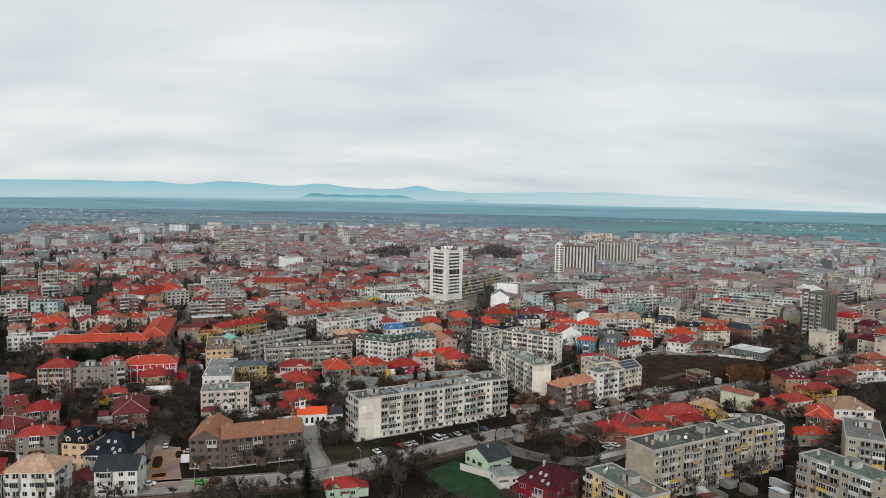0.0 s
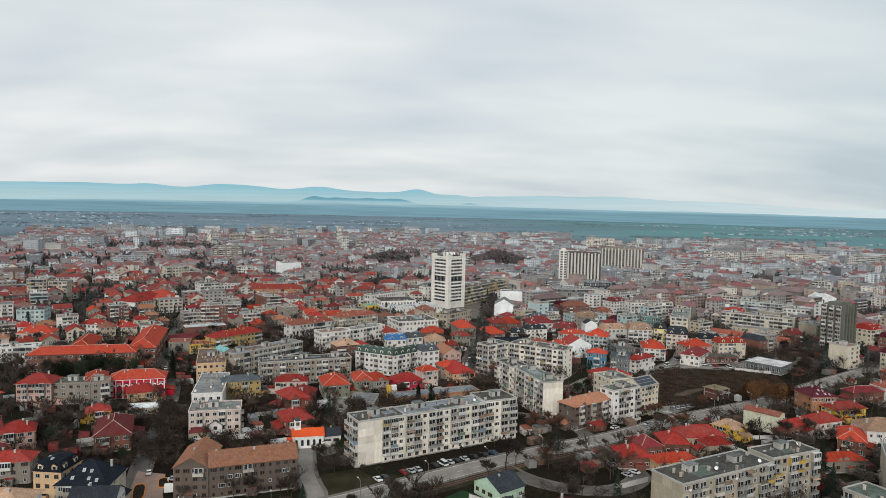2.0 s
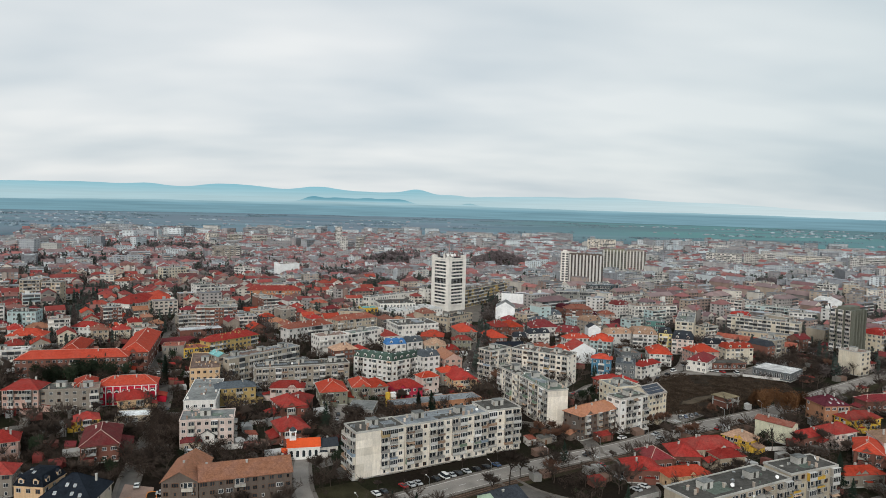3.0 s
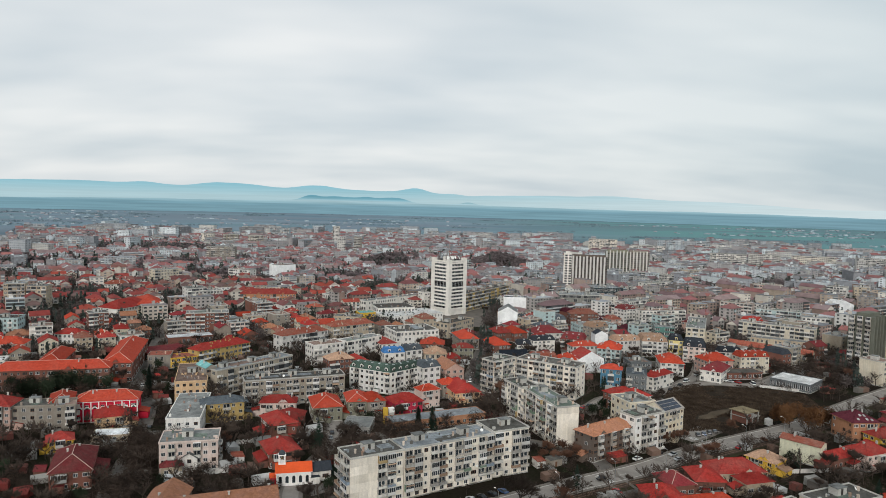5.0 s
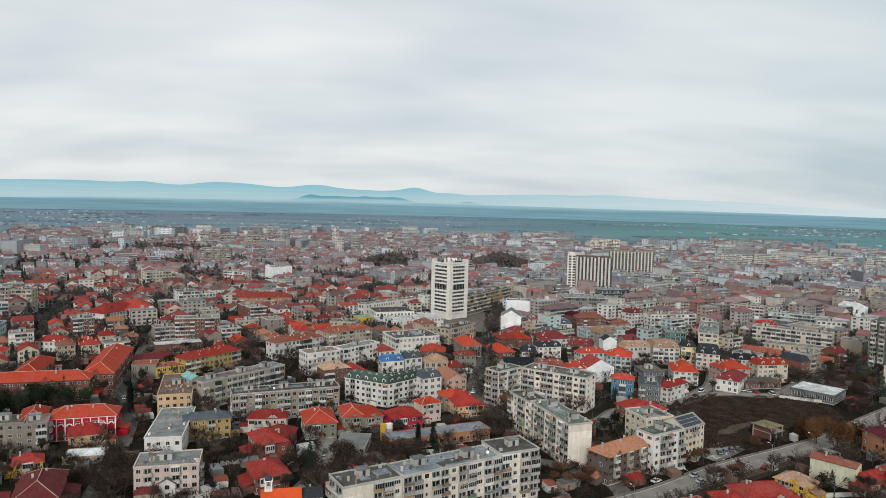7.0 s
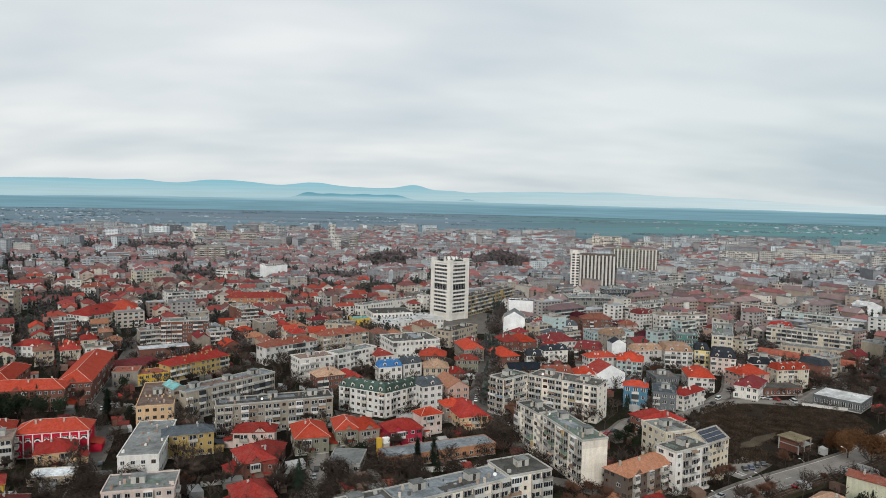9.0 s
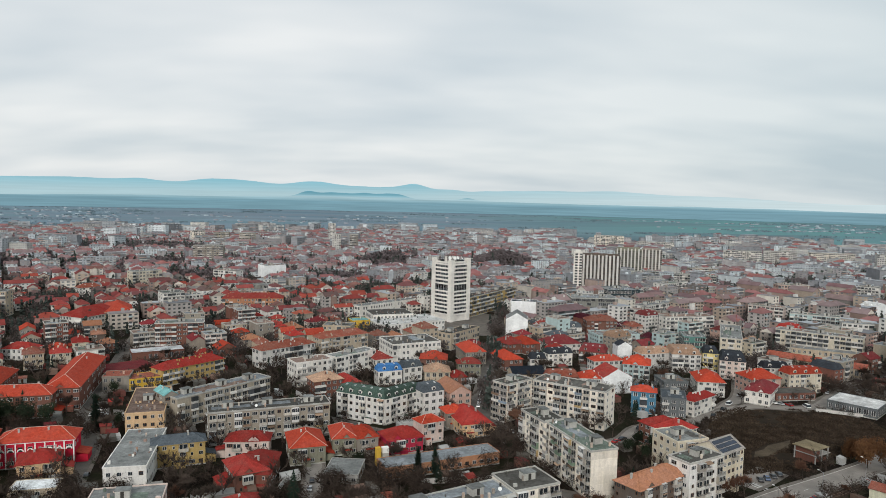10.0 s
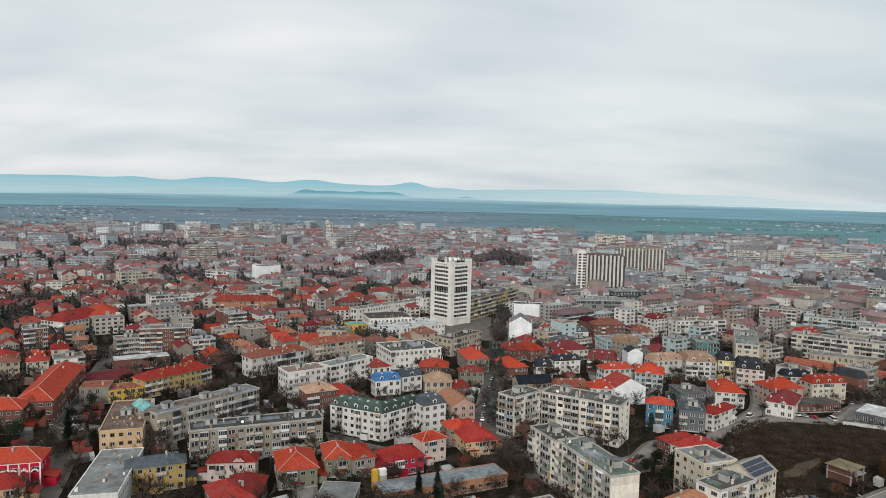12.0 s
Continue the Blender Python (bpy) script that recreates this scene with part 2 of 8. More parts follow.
# ---- mesh helpers ----
class Shape:
    """Gathers vertices and faces, each face with a material slot."""

    def __init__(self):
        self.v, self.f, self.m = [], [], []

    def face(self, pts, slot=0):
        n = len(self.v)
        self.v.extend(pts)
        self.f.append(tuple(range(n, n + len(pts))))
        self.m.append(slot)

    def box(self, x0, x1, y0, y1, z0, z1, slot=0, top=None, bottom=True):
        n = len(self.v)
        self.v.extend([(x0, y0, z0), (x1, y0, z0), (x1, y1, z0), (x0, y1, z0), (x0, y0, z1), (x1, y0, z1), (x1, y1, z1), (x0, y1, z1)])
        sides = [(0, 1, 5, 4), (1, 2, 6, 5), (2, 3, 7, 6), (3, 0, 4, 7)]
        for s in sides:
            self.f.append(tuple(n + i for i in s))
            self.m.append(slot)
        self.f.append((n + 4, n + 5, n + 6, n + 7))
        self.m.append(slot if top is None else top)
        if bottom:
            self.f.append((n + 3, n + 2, n + 1, n))
            self.m.append(slot)

    def tube(self, a, b, ra, rb, sides=5, slot=0, cap=False):
        a, b = Vector(a), Vector(b)
        w = (b - a).normalized()
        u = w.orthogonal().normalized()
        q = w.cross(u)
        n = len(self.v)
        for c, r in ((a, ra), (b, rb)):
            for i in range(sides):
                t = 2 * math.pi * i / sides
                p = c + r * (math.cos(t) * u + math.sin(t) * q)
                self.v.append((p.x, p.y, p.z))
        for i in range(sides):
            j = (i + 1) % sides
            self.f.append((n + i, n + j, n + sides + j, n + sides + i))
            self.m.append(slot)
        if cap:
            self.f.append(tuple(n + sides + i for i in range(sides)))
            self.m.append(slot)

    def lathe(self, profile, sides=12, slot=0, cx=0.0, cy=0.0):
        n = len(self.v)
        for r, z in profile:
            for i in range(sides):
                t = 2 * math.pi * i / sides
                self.v.append((cx + r * math.cos(t), cy + r * math.sin(t), z))
        for k in range(len(profile) - 1):
            for i in range(sides):
                j = (i + 1) % sides
                self.f.append((n + k * sides + i, n + k * sides + j, n + (k + 1) * sides + j, n + (k + 1) * sides + i))
                self.m.append(slot)
        self.f.append(tuple(n + (len(profile) - 1) * sides + i for i in range(sides)))
        self.m.append(slot)

    def mesh(self, name, mats):
        me = bpy.data.meshes.new(name)
        me.from_pydata(self.v, [], self.f)
        for m in (mats if isinstance(mats, (list, tuple)) else [mats]):
            me.materials.append(m)
        me.polygons.foreach_set("material_index", self.m)
        me.update()
        return me


def part(name, shape, mats, parent, label="", m=None, kind=""):
    """One mesh under a thing or under a part. shape may be a Shape or a finished mesh."""
    me = shape.mesh(name, mats) if isinstance(shape, Shape) else shape
    ob = new(name, me)
    ob.parent = parent
    if m is not None:
        ob.matrix_basis = m
    if label or kind:
        tagged(ob, label=label, kind=kind)
    return ob


def thing(name, m, label, category, group="", kind=""):
    ob = new(name)
    ob.empty_display_size = 0.5
    ob.matrix_world = m
    ob.matrix_basis = m
    return tagged(ob, label, category, group, kind)


# ---- windows, balconies: shared meshes ----
def window_mesh(w, h, frame_mat, leaves=2):
    """A framed window in one piece with recessed panes; the wall's face is y = 0 and the room lies at +y."""
    b, c = 0.10, 0.05
    xs = [-w / 2]
    for i in range(leaves):
        x0, x1 = -w / 2 + w * i / leaves, -w / 2 + w * (i + 1) / leaves
        xs += [x0 + (b if i == 0 else c), x1 - (b if i == leaves - 1 else c)]
    xs.append(w / 2)
    zs = [0, b, h - b, h]
    s, at = Shape(), {}

    def v(x, y, z):
        key = (round(x, 4), y, round(z, 4))
        if key not in at:
            at[key] = len(s.v)
            s.v.append(key)
        return at[key]

    def quad(pts, slot):
        s.f.append(tuple(v(*q) for q in pts))
        s.m.append(slot)

    f, r = -0.07, -0.02
    for i in range(len(xs) - 1):
        for k in range(3):
            x0, x1, z0, z1 = xs[i], xs[i + 1], zs[k], zs[k + 1]
            if k == 1 and i % 2 == 1:
                quad([(x0, r, z0), (x1, r, z0), (x1, r, z1), (x0, r, z1)], 1)
                quad([(x0, f, z0), (x1, f, z0), (x1, r, z0), (x0, r, z0)], 0)
                quad([(x0, r, z1), (x1, r, z1), (x1, f, z1), (x0, f, z1)], 0)
                quad([(x0, f, z0), (x0, r, z0), (x0, r, z1), (x0, f, z1)], 0)
                quad([(x1, r, z0), (x1, f, z0), (x1, f, z1), (x1, r, z1)], 0)
            else:
                quad([(x0, f, z0), (x1, f, z0), (x1, f, z1), (x0, f, z1)], 0)
    for z, in ((0,), (h,)):
        quad([(-w / 2, f, z), (w / 2, f, z), (w / 2, 0.01, z), (-w / 2, 0.01, z)], 0)
    for x in (-w / 2, w / 2):
        quad([(x, f, 0), (x, 0.01, 0), (x, 0.01, h), (x, f, h)], 0)
    return s.mesh("window", [frame_mat, GLASS])


WIN = {}
for key, (w, h, leaves) in {"small": (0.9, 1.2, 1), "std": (1.5, 1.4, 2), "wide": (2.2, 1.4, 3), "tall": (1.2, 2.0, 2)}.items():
    WIN[key] = [window_mesh(w, h, FRAME, leaves), window_mesh(w, h, FRAME_B, leaves)]


def recess(s, w):
    """Back of an open balcony: a wall coloured dark as its shade, with a door and a window, and some stored clutter."""
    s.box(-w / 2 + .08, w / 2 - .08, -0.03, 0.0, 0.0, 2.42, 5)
    for x0, x1, z0 in ((-w * 0.36, -w * 0.08, 0.1), (w * 0.02, w * 0.36, 0.85)):
        s.box(x0 - .07, x1 + .07, -0.06, -0.03, z0 - .07, 2.27, 2)
        s.face([(x0, -0.065, z0), (x1, -0.065, z0), (x1, -0.065, 2.2), (x0, -0.065, 2.2)], 3)
    s.box(w * 0.2, w * 0.36, -0.9, -0.4, 0.0, 0.9, 4)


def balcony_meshes(w, paint):
    """Open, panelled and glazed-in balconies, 1.2 m deep, one storey each."""
    res = []
    for style in range(4):
        s = Shape()
        s.box(-w / 2, w / 2, -1.2, 0.0, -0.16, 0.0, 0)
        hi = 1.0
        if style == 1:
            s.box(-w / 2, w / 2, -1.2, -1.14, 0.0, hi, 1)
            s.box(-w / 2, -w / 2 + 0.06, -1.14, 0.0, 0.0, hi, 1)
            s.box(w / 2 - 0.06, w / 2, -1.14, 0.0, 0.0, hi, 1)
            recess(s, w)
        elif style == 0:
            for i in range(int(w / 0.25) + 1):
                x = -w / 2 + 0.03 + i * (w - 0.06) / int(w / 0.25)
                s.box(x - 0.02, x + 0.02, -1.19, -1.15, 0.0, hi, 4, bottom=False)
            s.box(-w / 2, w / 2, -1.2, -1.13, hi - 0.06, hi, 4)
            s.box(-w / 2, w / 2, -1.19, -1.16, 0.08, 0.75, 1)
            recess(s, w)
        else:
            s.box(-w / 2, w / 2, -1.2, -1.14, 0.0, hi, 1 if style == 2 else 2)
            s.box(-w / 2, -w / 2 + 0.06, -1.14, 0.0, 0.0, 2.6, 1)
            s.box(w / 2 - 0.06, w / 2, -1.14, 0.0, 0.0, 2.6, 1)
            s.face([(-w / 2, -1.15, hi), (w / 2, -1.15, hi), (w / 2, -1.15, 2.55), (-w / 2, -1.15, 2.55)], 3)
            for i in range(5):
                x = -w / 2 + 0.05 + i * (w - 0.1) / 4
                s.box(x - 0.045, x + 0.045, -1.2, -1.14, hi, 2.55, 2, bottom=False)
            s.box(-w / 2, w / 2, -1.22, 0.0, 2.55, 2.66, 2)
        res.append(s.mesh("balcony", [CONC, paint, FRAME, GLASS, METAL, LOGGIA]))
    return res


PAINTS = [PARAPET] + [surface("balcony_paint_" + k, c, 0.8, 0.12, 0.2, 0.2, streak=0.15) for k, c in
                      (("white", (0.58, 0.56, 0.52)), ("grey", (0.28, 0.27, 0.25)), ("brown", (0.25, 0.17, 0.12)), ("ochre", (0.42, 0.31, 0.16)), ("green", (0.16, 0.22, 0.16)), ("blue", (0.20, 0.25, 0.30)), ("yellow", (0.58, 0.36, 0.06)))]
BALC_SETS = [balcony_meshes(3.0, p) for p in PAINTS]
BALC = {3: BALC_SETS[0]}
AWNING = Shape()
AWNING.face([(-1.5, -1.5, 2.15), (1.5, -1.5, 2.15), (1.5, -0.02, 2.6), (-1.5, -0.02, 2.6)])
AWNING.face([(-1.5, -1.5, 1.95), (1.5, -1.5, 1.95), (1.5, -1.5, 2.15), (-1.5, -1.5, 2.15)])
AWNING = AWNING.mesh("awning", [surface("awning_cloth", (0.34, 0.24, 0.17), 0.9, 0.1, 0.2, 0.7)])
AIRCON = Shape()
AIRCON.box(-0.42, 0.42, -0.16, 0.16, 0, 0.62, 0)
AIRCON.lathe([(0.24, 0.62), (0.22, 0.63)], 8, 1)
AIRCON = AIRCON.mesh("air_conditioner", [WHITE, METAL])
PANEL = {}


def panel_mesh(w, h, mat):
    key = (round(w, 2), round(h, 2), mat.name)
    if key not in PANEL:
        s = Shape()
        s.box(-w / 2 + 0.02, w / 2 - 0.02, -0.05, 0.0, 0.02, h - 0.02, 0)
        PANEL[key] = s.mesh("panel", [mat])
    return PANEL[key]


# ---- roofs ----
def hip(s, L, D, h, rise, over=0.65, slot=0):
    """A hipped roof over L x D with its eaves at h."""
    a, b = L / 2 + over, D / 2 + over
    z0, z1 = h - 0.12, h + rise
    r = min(a, b)
    if a >= b:
        p, q = (-(a - r) - 0.01, 0, z1), ((a - r) + 0.01, 0, z1)
        faces = [[(-a, -b, z0), (a, -b, z0), q, p], [(a, b, z0), (-a, b, z0), p, q], [(-a, b, z0), (-a, -b, z0), p], [(a, -b, z0), (a, b, z0), q]]
    else:
        p, q = (0, -(b - r) - 0.01, z1), (0, (b - r) + 0.01, z1)
        faces = [[(a, -b, z0), (a, b, z0), q, p], [(-a, b, z0), (-a, -b, z0), p, q], [(-a, -b, z0), (a, -b, z0), p], [(a, b, z0), (-a, b, z0), q]]
    for f in faces:
        s.face(f, slot)
    e = 0.16
    s.box(-a, a, -b, b, z0 - e, z0 - 0.005, 1)
    return p, q, a, b, z0


def cross_gable(s, u, w, D, h, rise, side):
    """A small gable that breaks the eaves on the front or the back of a hipped roof."""
    r = min(w * 0.42, rise * 0.85)
    y0 = -(D / 2 + 0.25)
    y1 = y0 + (r + 0.15) / (rise + 0.12) * (D / 2 + 0.65)
    z0 = h - 0.1
    pts = [(u - w / 2, y0, z0), (u + w / 2, y0, z0), (u, y0, h + r), (u, y1, h + r), (u - w / 2 - .2, y0 - .2, z0), (u + w / 2 + .2, y0 - .2, z0), (u, y0 - .2, h + r + .12), (u, y1 + .2, h + r + .12)]
    if side > 0:
        pts = [(-a, -b, c) for a, b, c in pts]
    s.face([pts[0], pts[1], pts[2]], 1)
    s.face([pts[5], pts[7], pts[6]], 0)
    s.face([pts[4], pts[6], pts[7]], 0)
    s.face([pts[0], pts[2], pts[3]], 1)
    s.face([pts[1], pts[3], pts[2]], 1)


def gable(s, L, D, h, rise, over=0.4, along=True):
    a, b = L / 2 + over, D / 2 + over
    z0, z1, e = h - 0.1, h + rise, 0.16
    if along:
        s.face([(-a, -b, z0), (a, -b, z0), (a, 0, z1), (-a, 0, z1)], 0)
        s.face([(a, b, z0), (-a, b, z0), (-a, 0, z1), (a, 0, z1)], 0)
        for x in (-L / 2, L / 2):
            s.face([(x, -D / 2, h - .02), (x, D / 2, h - .02), (x, 0, z1 - 0.15)], 2)
        s.face([(-a, -b, z0 - e), (a, -b, z0 - e), (a, -b, z0), (-a, -b, z0)], 1)
        for x in (-a, a):
            s.face([(x, -b, z0 - e), (x, -b, z0), (x, 0, z1), (x, 0, z1 - e)], 1)
            s.face([(x, b, z0 - e), (x, b, z0), (x, 0, z1), (x, 0, z1 - e)], 1)
    else:
        s.face([(a, -b, z0), (a, b, z0), (0, b, z1), (0, -b, z1)], 0)
        s.face([(-a, b, z0), (-a, -b, z0), (0, -b, z1), (0, b, z1)], 0)
        for y in (-D / 2, D / 2):
            s.face([(-L / 2, y, h - .02), (L / 2, y, h - .02), (0, y, z1 - 0.15)], 2)
        for x in (-a, a):
            s.face([(x, -b, z0 - e), (x, b, z0 - e), (x, b, z0), (x, -b, z0)], 1)
        for sgn in (-1, 1):
            s.face([(sgn * a, -b, z0 - e), (sgn * a, -b, z0), (0, -b, z1), (0, -b, z1 - e)], 1)


def mansard(s, L, D, h, over=0.3):
    a, b, i = L / 2 + over, D / 2 + over, min(1.7, D * 0.2)
    z0, z1 = h - 0.1, h + 2.9
    lo = [(-a, -b, z0), (a, -b, z0), (a, b, z0), (-a, b, z0)]
    hi = [(-a + i, -b + i, z1), (a - i, -b + i, z1), (a - i, b - i, z1), (-a + i, b - i, z1)]
    for k in range(4):
        j = (k + 1) % 4
        s.face([lo[k], lo[j], hi[j], hi[k]], 0)
    a2, b2 = a - i, b - i
    r = min(a2, b2)
    z2 = z1 + 0.22 * r
    if a2 >= b2:
        p, q = (-(a2 - r) - .01, 0, z2), ((a2 - r) + .01, 0, z2)
        tops = [[hi[0], hi[1], q, p], [hi[2], hi[3], p, q], [hi[3], hi[0], p], [hi[1], hi[2], q]]
    else:
        p, q = (0, -(b2 - r) - .01, z2), (0, (b2 - r) + .01, z2)
        tops = [[hi[1], hi[2], q, p], [hi[3], hi[0], p, q], [hi[0], hi[1], p], [hi[2], hi[3], q]]
    for f in tops:
        s.face(f, 2)
    s.box(-a, a, -b, b, z0 - 0.2, z0 - 0.005, 1)


CHIMNEY = Shape()
CHIMNEY.box(-0.3, 0.3, -0.3, 0.3, -1.2, 0.9, 0)
CHIMNEY.box(-0.38, 0.38, -0.38, 0.38, 0.9, 1.0, 1)
CHIMNEY = CHIMNEY.mesh("chimney", [CONC, CONC])
VENT = Shape()
VENT.box(-0.35, 0.35, -0.25, 0.25, 0.0, 1.3, 0)
VENT.box(-0.42, 0.42, -0.32, 0.32, 1.3, 1.42, 0)
VENT = VENT.mesh("roof_vent", [surface("vent_render", (0.50, 0.44, 0.38), 0.9, 0.15, 0.3, 0.5, alt=(0.30, 0.20, 0.15))])
HATCH = Shape()
HATCH.box(-2.0, 2.0, -1.5, 1.5, 0.0, 2.2, 0)
HATCH.box(-2.2, 2.2, -1.7, 1.7, 2.2, 2.4, 1)
HATCH.box(-0.5, 0.5, -1.53, -1.49, 0.1, 2.0, 2)
HATCH = HATCH.mesh("stair_hatch", [CONC, roof_mat("grey"), DARK])
DISH = Shape()
DISH.lathe([(0.02, -0.18), (0.35, -0.12), (0.6, 0.0), (0.58, 0.02), (0.3, -0.06)], 12)
DISH = DISH.mesh("dish", [WHITE])
SKY_WIN = Shape()
SKY_WIN.box(-0.45, 0.45, -0.6, 0.6, 0.0, 0.08, 0)
SKY_WIN.face([(-0.36, -0.5, 0.09), (0.36, -0.5, 0.09), (0.36, 0.5, 0.09), (-0.36, 0.5, 0.09)], 1)
SKY_WIN = SKY_WIN.mesh("skylight", [FRAME, surface("skylight_glass", (0.3, 0.33, 0.35), 0.12, 0.05, 0.1, 0.2, spec=0.6)])
DORMER = {}


def dormer_mesh(wall, roof):
    if (wall, roof) not in DORMER:
        s = Shape()
        s.box(-0.9, 0.9, -0.1, 2.2, 0.0, 1.7, 0)
        s.face([(-1.1, -0.35, 1.62), (0, -0.35, 2.35), (0, 2.6, 2.35), (-1.1, 2.6, 1.62)], 1)
        s.face([(1.1, -0.35, 1.62), (1.1, 2.6, 1.62), (0, 2.6, 2.35), (0, -0.35, 2.35)], 1)
        s.face([(-0.9, -0.11, 1.7), (0.9, -0.11, 1.7), (0, -0.11, 2.28)], 0)
        s.box(-0.62, 0.62, -0.16, -0.1, 0.3, 1.55, 2)
        s.face([(-0.52, -0.17, 0.4), (0.52, -0.17, 0.4), (0.52, -0.17, 1.45), (-0.52, -0.17, 1.45)], 3)
        DORMER[(wall, roof)] = s.mesh("dormer", [wall_mat(wall), roof_mat(roof), FRAME, GLASS])
    return DORMER[(wall, roof)]


def side_frames(L, D):
    """Each face of a building: its matrix (x along the face, y into the house) and its length."""
    return {"front": (Matrix.Translation((0, -D / 2, 0)), L),
            "left": (Matrix.Translation((-L / 2, 0, 0)) @ Matrix.Rotation(radians(-90), 4, 'Z'), D),
            "right": (Matrix.Translation((L / 2, 0, 0)) @ Matrix.Rotation(radians(90), 4, 'Z'), D)}


def panes(s, x0, x1, n, z, w, h, m):
    """Panes of one storey for houses far off."""
    for i in range(n):
        x = x0 + (i + 0.5) * (x1 - x0) / n
        q = noise.noise((x * 1.7 + z, z * 2.3 + m[0][3], m[1][3] * 0.31 + x1))
        if q < -0.28:
            continue
        w, h = w * (1 + 0.25 * q), h * (1 + 0.12 * q)
        s.face([tuple(m @ Vector(p)) for p in ((x - w / 2, -0.07, z), (x + w / 2, -0.07, z), (x + w / 2, -0.07, z + h), (x - w / 2, -0.07, z + h))], 0)
        for u in (-w / 2, 0.0, w / 2):
            s.face([tuple(m @ Vector(p)) for p in ((x + u - .07, -0.1, z), (x + u + .07, -0.1, z), (x + u + .07, -0.1, z + h), (x + u - .07, -0.1, z + h))], 2)
        s.face([tuple(m @ Vector(p)) for p in ((x - w / 2, -0.2, z - .1), (x + w / 2, -0.2, z - .1), (x + w / 2, 0, z), (x - w / 2, 0, z))], 1)


NOUN = {"A": "apartment block", "H": "house", "G": "house", "M": "house", "F": "building"}
CAT = {"A": "apartment block", "H": "house", "G": "house", "M": "house", "F": "building"}
TAKEN = []      # footprints: x, y, half length, half depth, cos, sin


